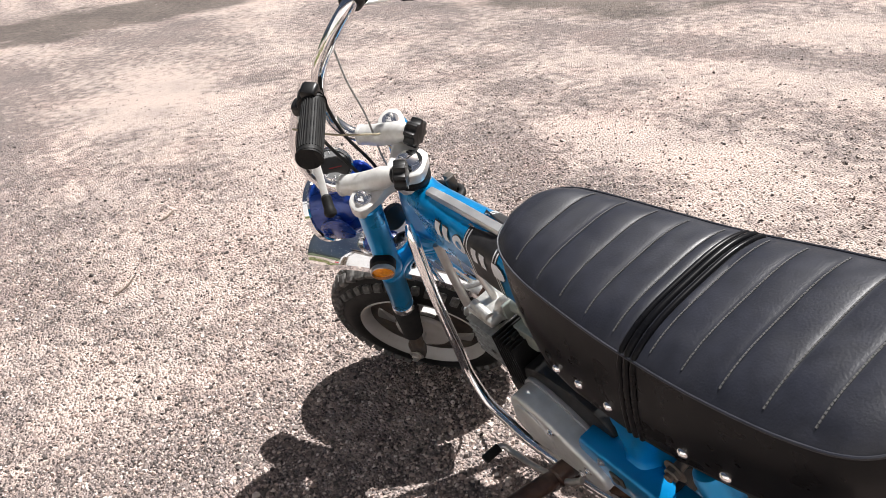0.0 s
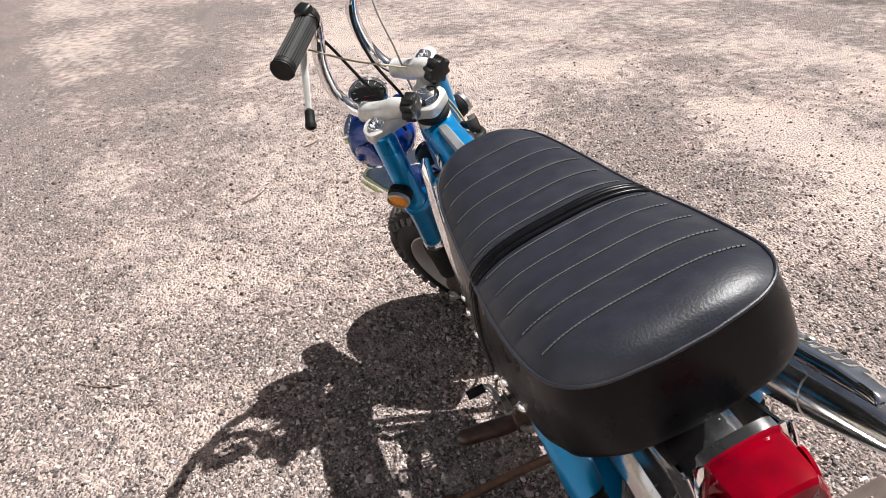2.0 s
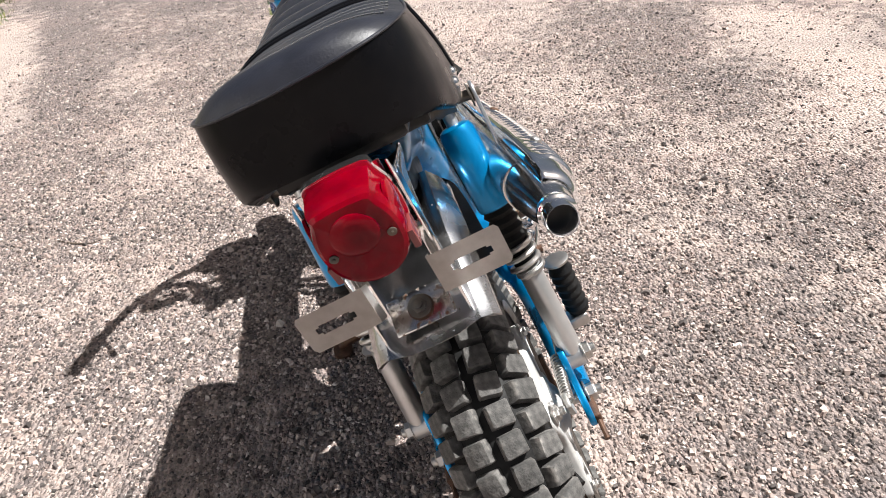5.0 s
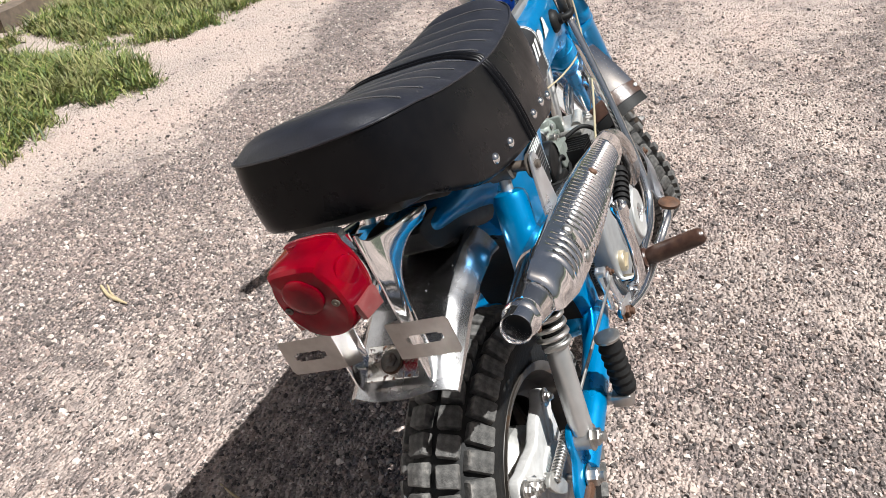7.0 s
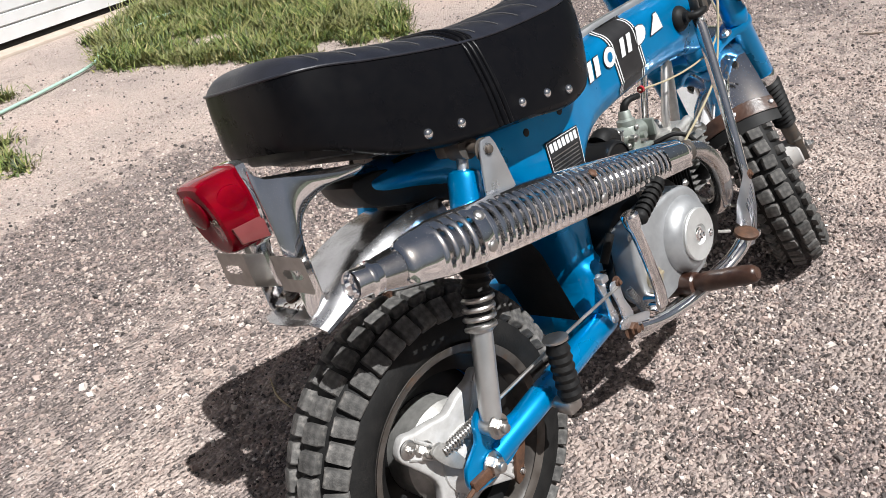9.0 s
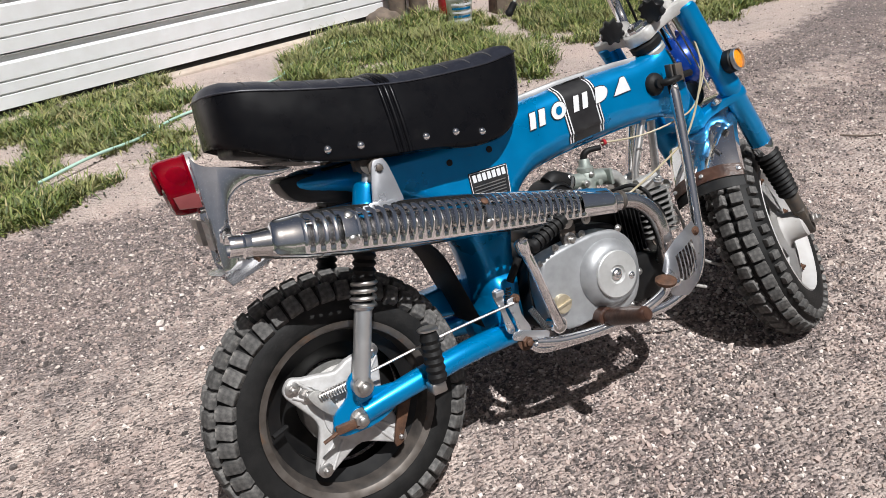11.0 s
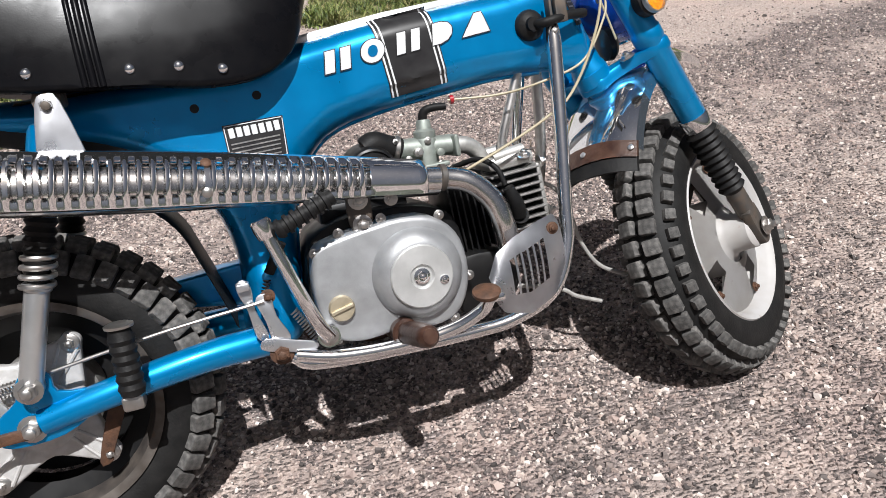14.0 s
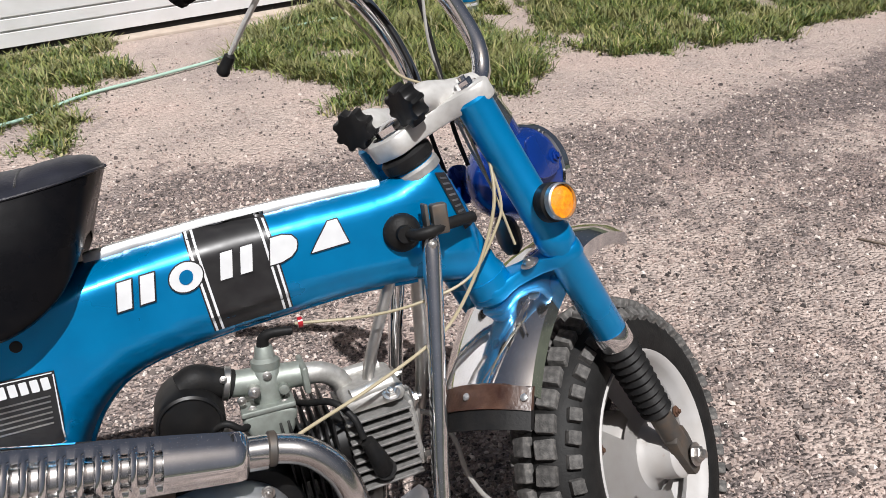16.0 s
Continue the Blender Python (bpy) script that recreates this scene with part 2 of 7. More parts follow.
def prism(poly, y0, y1, edge=0.002, steps=2):
    """An outline in x, z with thickness from y0 to y1 and rounded rims."""
    if area(poly) < 0:
        poly = poly[::-1]
    lo, hi = min(y0, y1), max(y0, y1)
    rings = [[(p[0], lo + edge * (1 - math.cos(a)), p[1]) for p in inset(poly, edge * (1 - math.sin(a)))] for a in np.linspace(0, math.pi / 2, steps + 1)]
    rings += [[(p[0], hi - edge * (1 - math.cos(a)), p[1]) for p in inset(poly, edge * (1 - math.sin(a)))] for a in np.linspace(math.pi / 2, 0, steps + 1)]
    return loft([r[::-1] for r in rings])


def rect(cx, cz, w, h, r=0.003, turn=0.0, n=3):
    pts = []
    for sx, sz, a0 in ((1, 1, 0), (-1, 1, 90), (-1, -1, 180), (1, -1, 270)):
        for k in range(n + 1):
            a = radians(a0 + 90 * k / n)
            pts.append((sx * (w / 2 - r) + r * math.cos(a), sz * (h / 2 - r) + r * math.sin(a)))
    c, s = math.cos(radians(turn)), math.sin(radians(turn))
    return [(cx + c * x - s * z, cz + s * x + c * z) for x, z in pts]


def box(c, size, edge=0.002, m=None):
    g = prism(rect(0, 0, size[0], size[2], edge * 1.2), -size[1] / 2, size[1] / 2, edge)
    return xf(g, Matrix.Translation(c) @ (m or Matrix.Identity(4)))


def bolt(c, axis, r=0.006, h=0.006, n=6):
    return joined(lathe([(r * 1.5, 0), (r * 1.5, 0.0015), (r * 1.2, 0.002)], 16, c, axis),
                  lathe([(r, 0.001), (r, h * 0.85), (r * 0.85, h)], n, c, axis),
                  lathe([(r * 0.55, h * 0.8), (r * 0.55, h * 1.5), (r * 0.4, h * 1.6)], 10, c, axis))


def part(name, geo, mat, parent=None, label="", sharp=38, m=None):
    """Links a mesh as ONE object under a thing or a part."""
    v, f = xf(geo, m) if m else geo
    me = bpy.data.meshes.new(name)
    me.from_pydata([tuple(p) for p in v], [], f)
    me.polygons.foreach_set("use_smooth", [True] * len(me.polygons))
    me.set_sharp_from_angle(angle=radians(sharp))
    me.materials.append(mat)
    ob = new(name, me)
    ob.parent = parent
    if label:
        ob["label"] = label
    return ob


def share(name, like, m, parent):
    """Another object on the same mesh."""
    ob = new(name, like.data)
    ob.parent, ob.matrix_basis = parent, m
    return ob


# ---- ground ----
def ground_material():
    m = bpy.data.materials.new("gravel ground")
    m.use_nodes = True
    nt = m.node_tree
    b, n, l = nt.nodes["Principled BSDF"], nt.nodes.new, nt.links.new
    tc = n("ShaderNodeTexCoord").outputs["Object"]
    b.inputs["Roughness"].default_value = 0.9

    def noise_tex(sc, det=6.0):
        t = n("ShaderNodeTexNoise")
        t.inputs["Scale"].default_value, t.inputs["Detail"].default_value = sc, det
        l(tc, t.inputs["Vector"])
        return t.outputs["Fac"]

    def cells(sc):
        t = n("ShaderNodeTexVoronoi")
        t.inputs["Scale"].default_value = sc
        l(tc, t.inputs["Vector"])
        return t

    def ramp(f, stops):
        r = n("ShaderNodeValToRGB")
        r.color_ramp.elements[0].position, r.color_ramp.elements[0].color = stops[0][0], (*stops[0][1], 1)
        r.color_ramp.elements[1].position, r.color_ramp.elements[1].color = stops[-1][0], (*stops[-1][1], 1)
        for p, c in stops[1:-1]:
            r.color_ramp.elements.new(p).color = (*c, 1)
        l(f, r.inputs[0])
        return r.outputs[0]

    def mix(a, c, f, kind="MIX"):
        x = n("ShaderNodeMix")
        x.data_type, x.blend_type = "RGBA", kind
        l(a, x.inputs[6]), l(c, x.inputs[7])
        if isinstance(f, float):
            x.inputs[0].default_value = f
        else:
            l(f, x.inputs[0])
        return x.outputs[2]

    def three(f, lo, hi):
        return ramp(f, [(lo, (0, 0, 0)), (hi, (1, 1, 1))])

    def flakes(sc, palette):
        warp = n("ShaderNodeMapping")
        warp.inputs["Scale"].default_value = (1.0, 1.5, 1.0)
        l(tc, warp.inputs["Vector"])
        t = n("ShaderNodeTexVoronoi")
        t.inputs["Scale"].default_value = sc
        l(warp.outputs[0], t.inputs["Vector"])
        sep = n("ShaderNodeSeparateColor")
        l(t.outputs["Color"], sep.inputs[0])
        return ramp(sep.outputs[0], palette), t.outputs["Distance"]

    palette = [(0.0, (0.018, 0.015, 0.015)), (0.25, (0.060, 0.051, 0.048)), (0.5, (0.205, 0.162, 0.141)), (0.78, (0.365, 0.286, 0.245)), (0.92, (0.44, 0.365, 0.325)), (1.0, (0.60, 0.52, 0.47))]
    small, d1 = flakes(210.0, palette)
    large, d2 = flakes(95.0, palette)
    chips = mix(small, large, three(noise_tex(26.0, 3.0), 0.5, 0.6))
    grit = ramp(noise_tex(420.0, 3.0), [(0.3, (0.045, 0.038, 0.035)), (0.5, (0.195, 0.161, 0.146)), (0.72, (0.48, 0.41, 0.37))])
    chips = mix(chips, grit, 0.45)
    dust = ramp(noise_tex(230.0, 6.0), [(0.28, (0.32, 0.258, 0.215)), (0.5, (0.545, 0.450, 0.382)), (0.72, (0.73, 0.615, 0.535))])
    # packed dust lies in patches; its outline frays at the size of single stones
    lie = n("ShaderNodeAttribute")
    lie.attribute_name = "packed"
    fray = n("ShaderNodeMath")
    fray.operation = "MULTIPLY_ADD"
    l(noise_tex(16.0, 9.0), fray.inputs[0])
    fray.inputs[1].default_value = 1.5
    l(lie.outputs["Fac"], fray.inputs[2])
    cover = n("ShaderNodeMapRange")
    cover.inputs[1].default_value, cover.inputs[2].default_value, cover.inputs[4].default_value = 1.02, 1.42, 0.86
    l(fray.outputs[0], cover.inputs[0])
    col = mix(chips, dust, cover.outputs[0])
    hue = ramp(noise_tex(2.6, 4.0), [(0.35, (0.82, 0.81, 0.855)), (0.5, (0.975, 0.96, 0.995)), (0.66, (1.055, 1.0, 1.03))])
    col = mix(col, hue, 1.0, "MULTIPLY")
    # damp dark soil far out in the yard
    for cx, cy, rx, ry in ((4.9, -3.5, 1.9, 1.0), (8.6, -0.4, 1.3, 2.4)):
        off = n("ShaderNodeVectorMath")
        off.operation = "MULTIPLY_ADD"
        l(tc, off.inputs[0])
        off.inputs[1].default_value, off.inputs[2].default_value = (1 / rx, 1 / ry, 0), (-cx / rx, -cy / ry, 0)
        far = n("ShaderNodeVectorMath")
        far.operation = "LENGTH"
        l(off.outputs[0], far.inputs[0])
        ragged = n("ShaderNodeMath")
        ragged.operation = "MULTIPLY_ADD"
        l(noise_tex(1.7, 7.0), ragged.inputs[0])
        ragged.inputs[1].default_value = 1.6
        l(far.outputs["Value"], ragged.inputs[2])
        damp = n("ShaderNodeMapRange")
        damp.inputs[1].default_value, damp.inputs[2].default_value, damp.inputs[3].default_value, damp.inputs[4].default_value = 1.45, 1.75, 0.8, 0.0
        l(ragged.outputs[0], damp.inputs[0])
        dark = ramp(noise_tex(20.0, 5.0), [(0.3, (0.05, 0.04, 0.034)), (0.7, (0.11, 0.088, 0.075))])
        col = mix(col, dark, damp.outputs[0])
    l(col, b.inputs["Base Color"])
    k = n("ShaderNodeBump")
    k.inputs["Strength"].default_value, k.inputs["Distance"].default_value = 1.0, 0.009
    h = n("ShaderNodeMath")
    h.operation = "MULTIPLY_ADD"
    l(d2, h.inputs[0])
    h.inputs[1].default_value = -1.4
    l(noise_tex(120.0, 6.0), h.inputs[2])
    l(h.outputs[0], k.inputs["Height"])
    l(k.outputs[0], b.inputs["Normal"])
    return m


GROUND = ground_material()


def rise(x, y):
    """Gentle unevenness of the ground, level round the wheels."""
    d = math.hypot(x - 0.5, y)
    return 0.012 * min(1.0, max(0.0, d - 0.8)) * noise.noise((x * 1.1, y * 1.1, 3.0)) + 0.002 * noise.noise((x * 9, y * 9, 7.0))


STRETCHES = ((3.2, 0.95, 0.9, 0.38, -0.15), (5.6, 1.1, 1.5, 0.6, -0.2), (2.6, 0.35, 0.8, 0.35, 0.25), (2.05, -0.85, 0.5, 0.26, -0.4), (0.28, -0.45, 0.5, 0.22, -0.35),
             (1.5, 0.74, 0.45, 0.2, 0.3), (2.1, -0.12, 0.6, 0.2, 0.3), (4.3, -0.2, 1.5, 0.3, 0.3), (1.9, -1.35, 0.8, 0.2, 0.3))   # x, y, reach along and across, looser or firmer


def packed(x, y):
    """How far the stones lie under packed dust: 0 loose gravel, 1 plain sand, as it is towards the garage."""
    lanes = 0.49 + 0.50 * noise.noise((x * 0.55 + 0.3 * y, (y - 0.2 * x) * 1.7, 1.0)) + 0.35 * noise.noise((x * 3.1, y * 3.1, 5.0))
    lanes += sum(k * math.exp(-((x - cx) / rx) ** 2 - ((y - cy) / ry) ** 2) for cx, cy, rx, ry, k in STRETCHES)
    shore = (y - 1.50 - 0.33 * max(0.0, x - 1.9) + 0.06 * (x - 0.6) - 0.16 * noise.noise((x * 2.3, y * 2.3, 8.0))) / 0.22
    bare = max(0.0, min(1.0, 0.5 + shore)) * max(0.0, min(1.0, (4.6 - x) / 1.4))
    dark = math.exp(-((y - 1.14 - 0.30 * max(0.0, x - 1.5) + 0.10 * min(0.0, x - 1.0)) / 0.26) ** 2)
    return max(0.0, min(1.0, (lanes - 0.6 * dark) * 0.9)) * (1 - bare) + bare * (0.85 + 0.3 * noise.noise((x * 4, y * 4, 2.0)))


def ground_sheet():
    line = [-400, -150, -60, -25, -16, -12, -10] + [round(v, 3) for v in np.arange(-9, -4.2, 0.4)] + [round(v, 3) for v in np.arange(-4, 4.01, 0.05)] + [round(v, 3) for v in np.arange(4.4, 9.1, 0.4)] + [10, 12, 16, 25, 60, 150, 400]
    xs = [v + 0.6 for v in line]
    v = [(x, y, rise(x, y) if abs(x - 0.6) < 4.1 and abs(y) < 4.1 else 0.0) for y in line for x in xs]
    n = len(xs)
    f = [(r * n + c, r * n + c + 1, (r + 1) * n + c + 1, (r + 1) * n + c) for r in range(len(line) - 1) for c in range(n - 1)]
    return v, f


ground = part("ground", ground_sheet(), GROUND, sharp=180)
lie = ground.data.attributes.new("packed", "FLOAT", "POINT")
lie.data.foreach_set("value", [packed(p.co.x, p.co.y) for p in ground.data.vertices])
tagged(ground, "pinkish tan gravel yard with packed dust and small chips", "ground", kind="structure")


def chips_mesh(count, seed, lo, hi, spread):
    """Loose stone chips: squashed, turned, uneven eight-sided lumps."""
    rng = np.random.default_rng(seed)
    base = np.array([(sx * k, sy * k, sz) for sz, k in ((-0.6, 1.0), (1.0, 0.66)) for sx, sy in ((-1, -0.8), (0.8, -1), (1, 0.8), (-0.8, 1))], float) * 0.74
    tri = np.array([(0, 1, 5), (0, 5, 4), (1, 2, 6), (1, 6, 5), (2, 3, 7), (2, 7, 6), (3, 0, 4), (3, 4, 7), (4, 5, 6), (4, 6, 7)])
    x, y = rng.normal(0.75, spread * 0.95, count * 2), rng.normal(0.25, spread * 0.8, count * 2)
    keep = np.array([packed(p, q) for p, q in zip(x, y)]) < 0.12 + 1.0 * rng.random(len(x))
    x, y = x[keep][:count], y[keep][:count]
    count = len(x)
    s = lo + (hi - lo) * rng.power(0.45, count)
    v = base[None] * rng.uniform(0.45, 1.35, (count, 8, 3)) * (s[:, None, None] * np.stack([rng.uniform(0.8, 1.3, count), rng.uniform(0.65, 1.0, count), rng.uniform(0.40, 0.90, count)], -1)[:, None])
    t, e = rng.uniform(0, 2 * np.pi, count), rng.normal(0, 0.45, count)
    ct, st, ce, se = np.cos(t)[:, None], np.sin(t)[:, None], np.cos(e)[:, None], np.sin(e)[:, None]
    vx, vz = v[..., 0] * ce - v[..., 2] * se, v[..., 0] * se + v[..., 2] * ce
    v = np.stack([vx * ct - v[..., 1] * st + x[:, None], vx * st + v[..., 1] * ct + y[:, None], vz + 0.22 * s[:, None]], -1)
    v[..., 2] += np.array([rise(p, q) for p, q in zip(x, y)])[:, None]
    f = (tri[None] + 8 * np.arange(count)[:, None, None]).reshape(-1, 3)
    return v.reshape(-1, 3), f


def chip_material():
    m = bpy.data.materials.new("loose stone chips")
    m.use_nodes = True
    nt = m.node_tree
    b, n, l = nt.nodes["Principled BSDF"], nt.nodes.new, nt.links.new
    b.inputs["Roughness"].default_value = 0.88
    r = n("ShaderNodeValToRGB")
    r.color_ramp.elements[0].color = (0.045, 0.038, 0.036, 1)
    r.color_ramp.elements[1].color = (0.66, 0.59, 0.54, 1)
    for p, c in ((0.22, (0.128, 0.108, 0.101, 1)), (0.42, (0.272, 0.218, 0.194, 1)), (0.60, (0.354, 0.271, 0.240, 1)), (0.80, (0.460, 0.376, 0.328, 1)), (0.93, (0.585, 0.505, 0.458, 1))):
        r.color_ramp.elements.new(p).color = c
    l(n("ShaderNodeNewGeometry").outputs["Random Per Island"], r.inputs[0])
    l(r.outputs[0], b.inputs["Base Color"])
    return m


CHIPS = chip_material()


def scatter(name, label, count, seed, lo, hi, spread):
    v, f = chips_mesh(count, seed, lo, hi, spread)
    me = bpy.data.meshes.new(name)
    me.from_pydata(v.tolist(), [], f.tolist())
    me.materials.append(CHIPS)
    return tagged(new(name, me), label, "gravel", kind="stuff")


scatter("gravel_grit", "fine loose tan and grey grit lying on the yard", 76000, 3, 0.0015, 0.0036, 1.15)
scatter("gravel_chips", "loose angular tan and grey stone chips lying on the yard", 100000, 4, 0.0023, 0.0062, 1.3)
scatter("gravel_stones", "scattered larger pale stones lying on the gravel yard", 9000, 5, 0.0050, 0.0105, 1.35)
scatter("gravel_spread", "coarse grey and tan chips strewn farther out in the yard", 32000, 6, 0.0034, 0.0078, 2.6)


def ridge():
    """Far wooded rise added unseen round the yard: an uneven band with its slope and back."""
    n, rings = 220, []
    for r, f in ((62, 0.0), (66, 0.45), (70, 0.8), (76, 1.0), (84, 0.0)):
        rings.append([(r * math.cos(a), r * math.sin(a), -0.3 + f * (6.0 + 2.4 * noise.noise((5 * math.cos(a), 5 * math.sin(a), 1.0)) + 1.2 * noise.noise((21 * math.cos(a), 21 * math.sin(a), f)))) for a in np.linspace(0, 2 * math.pi, n, endpoint=False)])
    return loft(rings, False)


# made-up rise, out of view; it only covers the low sky
WOODS = material("far dark woods", (0.050, 0.060, 0.030), 0.9, 0.0, (0.025, 0.032, 0.016), 0.6, 0.9, bump=0.5, bump_scale=1.5)
tagged(part("backdrop", ridge(), WOODS, sharp=180), "unseen far low wooded rise added round the yard", "backdrop", kind="structure")

# ---- garage ----
GARAGE = pose(0.42, 3.14, 0, 0, 0, 15.5)   # x along the wall, y into the building


def garage():
    wall = part("wall_garage", joined(box((-4.5, 0.20, 1.3), (5.5, 0.16, 2.6), 0.004), box((-0.19, 0.20, 2.42), (3.12, 0.16, 0.36), 0.004),
                                      box((1.50, 0.24, 1.3), (0.22, 0.16, 2.6), 0.004), box((1.52, 3.2, 1.3), (0.16, 5.8, 2.6), 0.004)), DOOR_WHITE)
    wall.matrix_basis = GARAGE
    tagged(wall, "white painted garage wall beside the sectional door", "wall", kind="structure")
    door = new("door_garage")
    door.matrix_basis = GARAGE
    tagged(door, "closed white ribbed sectional garage door, slightly dirty", "garage door", kind="structure")
    z = 0.030
    for k in range(9):
        # one section: three flat bands parted by narrow grooves, then a deeper sloping joint
        prof, y = [], 0.13
        for b0, b1 in ((0.004, 0.068), (0.074, 0.124), (0.130, 0.204)):
            prof += [(y - 0.006, b0), (y - 0.016, b0 + 0.003), (y - 0.016, b1 - 0.003), (y - 0.006, b1)]
        prof += [(y + 0.006, 0.212), (y + 0.010, 0.234), (y - 0.004, 0.240)]
        v = [(sx, py, z + pz) for sx in (-1.76, 1.30) for py, pz in prof]
        n = len(prof)
        f = [(i, i + 1, n + i + 1, n + i) for i in range(n - 1)]
        back = box((-0.23, 0.158, z + 0.12), (3.06, 0.03, 0.24), 0.002)
        part("door_panel", joined((v, f), back), DOOR_WHITE, door, sharp=20)
        z += 0.242
    part("bottom_seal", box((-0.23, 0.138, 0.020), (3.06, 0.03, 0.034), 0.006), RUBBER, door, "black rubber bottom seal")
    part("door_jamb", box((1.345, 0.150, 1.15), (0.07, 0.10, 2.30), 0.006), RUBBER, door, "dark weathered door jamb")
    slab = part("garage_apron", box((-0.25, 0.12, -0.008), (3.2, 0.16, 0.03), 0.01), CONCRETE)
    slab.matrix_basis = GARAGE
    tagged(slab, "narrow sandy concrete sill under the garage door", "sill", kind="structure")
    roof = part("roof_garage", box((-2.8, 3.1, 2.68), (9.0, 6.4, 0.12), 0.01), DARK_STEEL)
    roof.matrix_basis = GARAGE
    tagged(roof, "low dark roof of the garage", "roof", kind="structure")


garage()


# ---- motorcycle: x ahead, y to its left, z up, leaning on its side stand ----
bike = new("motorcycle")
tagged(bike, "small bright blue trail motorcycle leaning on its side stand on gravel", "motorcycle")
bike.matrix_basis = pose(0, 0, 0, 0, 0, 2.5) @ pose(0, 0, 0, -19.5) @ pose(0, -0.0968, 0)
STEER = Matrix.Translation((0.728, 0, 0.639)) @ pose(0, 0, 0, 0, -25, 0) @ pose(0, 0, 0, 0, 0, 35.5)
REAR = Matrix.Translation((0.0, 0, 0.186))
FRONT = STEER @ Matrix.Translation((0.045, 0, -0.541))


def flip(geo):
    """The mirror image on the other side."""
    return [(p[0], -p[1], p[2]) for p in geo[0]], [q[::-1] for q in geo[1]]


def frame_width(x, z):
    w = float(np.interp(x, [0.0, 0.15, 0.25, 0.36, 0.45, 0.68, 0.74], [0.041, 0.046, 0.055, 0.054, 0.042, 0.034, 0.031]))
    return w if z > 0.40 else float(np.interp(z, [0.18, 0.292, 0.306, 0.40], [0.074, 0.070, 0.060, w]))


FRAME_LINE = [(0.735, 0.606), (0.705, 0.594), (0.62, 0.588), (0.52, 0.583), (0.41, 0.571), (0.32, 0.562), (0.20, 0.556), (0.08, 0.556),
              (0.034, 0.558), (0.010, 0.552), (0.007, 0.537), (0.024, 0.519), (0.095, 0.498), (0.19, 0.458), (0.246, 0.394), (0.264, 0.34),
              (0.266, 0.28), (0.256, 0.23), (0.262, 0.19), (0.31, 0.187), (0.335, 0.21), (0.340, 0.26), (0.348, 0.325), (0.362, 0.38),
              (0.39, 0.425), (0.43, 0.452), (0.50, 0.466), (0.58, 0.474), (0.66, 0.48), (0.73, 0.478), (0.775, 0.468), (0.806, 0.478), (0.806, 0.526), (0.784, 0.584), (0.757, 0.616)]
OUTLINE = smooth_outline(FRAME_LINE, 4)
if area(OUTLINE) < 0:
    OUTLINE = OUTLINE[::-1]
LOWER_EDGE = [(0.32, 0.19)] + FRAME_LINE[20:30] + [(0.80, 0.47)]


def far_from(p, line, closed):
    a = np.array(line, float)
    b = np.roll(a, -1, 0)
    if not closed:
        a, b = a[:-1], b[:-1]
    d, q = b - a, np.array(p, float)
    t = np.clip(((q - a) * d).sum(1) / (d * d).sum(1), 0, 1)
    return float(np.sqrt((((a + t[:, None] * d) - q) ** 2).sum(1)).min())


def flank(x, z):
    """Half the frame's breadth at a place of its side: rounded rims, and a pressed step along the lower edge."""
    e = min(1.0, far_from((x, z), OUTLINE, True) / 0.030)
    step = min(1.0, max(0.0, (far_from((x, z), LOWER_EDGE, False) - 0.022) / 0.008))
    return frame_width(x, z) * math.sqrt(max(0.0, 1 - (1 - e) ** 2.2)) - 0.0065 * (1 - step * step * (3 - 2 * step)) * e


def frame_body():
    from mathutils import geometry
    pts = [Vector(p) for p in OUTLINE]
    n = len(pts)
    for d in (0.0015, 0.005, 0.010, 0.017):
        pts += [Vector(p) for p in inset(OUTLINE, d)]
    for x in np.arange(-0.01, 0.81, 0.0065):
        for z in np.arange(0.19, 0.615, 0.0065):
            pts.append(Vector((x, z)))
    co, _, faces, *_ = geometry.delaunay_2d_cdt(pts, [], [list(range(n))], 1, 1e-6)
    v = [(p.x, flank(p.x, p.y), p.y) for p in co]
    m = len(v)
    return v + [(x, -y, z) for x, y, z in v], [tuple(f)[::-1] for f in faces] + [tuple(i + m for i in f) for f in faces]


body = part("frame", frame_body(), BLUE, bike, "candy blue pressed steel frame with scratches", sharp=50)
part("head_tube", joined(lathe([(0.021, 0), (0.026, 0.004), (0.026, 0.022), (0.0235, 0.028), (0.0235, 0.15), (0.026, 0.156), (0.026, 0.178), (0.021, 0.182)], 28, (0.0, 0, -0.21), (0, 0, 1))), BLUE, bike, m=STEER)
# black block stands in for the shade under the frame's tail
part("tail_opening", prism(smooth_outline([(-0.002, 0.553), (0.000, 0.531), (0.022, 0.512), (0.095, 0.488), (0.165, 0.462), (0.175, 0.490), (0.060, 0.545)], 3), -0.034, 0.034, 0.003), BLACK, body, "black block for the shade under the tail of the frame")
part("weld_flange", tube([(x, 0, z) for x, z in FRAME_LINE[20:30]], 0.004, 8, 4), BLUE, body)
part("trim_strip", loft([[(x, y * 0.0085, z + h) for y, h in ((-1, -0.004), (-1, 0.003), (-0.7, 0.0065), (0.7, 0.0065), (1, 0.003), (1, -0.004))] for x, z in ((0.702, 0.591), (0.66, 0.591), (0.62, 0.5895), (0.52, 0.5845), (0.43, 0.575), (0.40, 0.571))]), TRIM, body, "silver trim strip along the top")


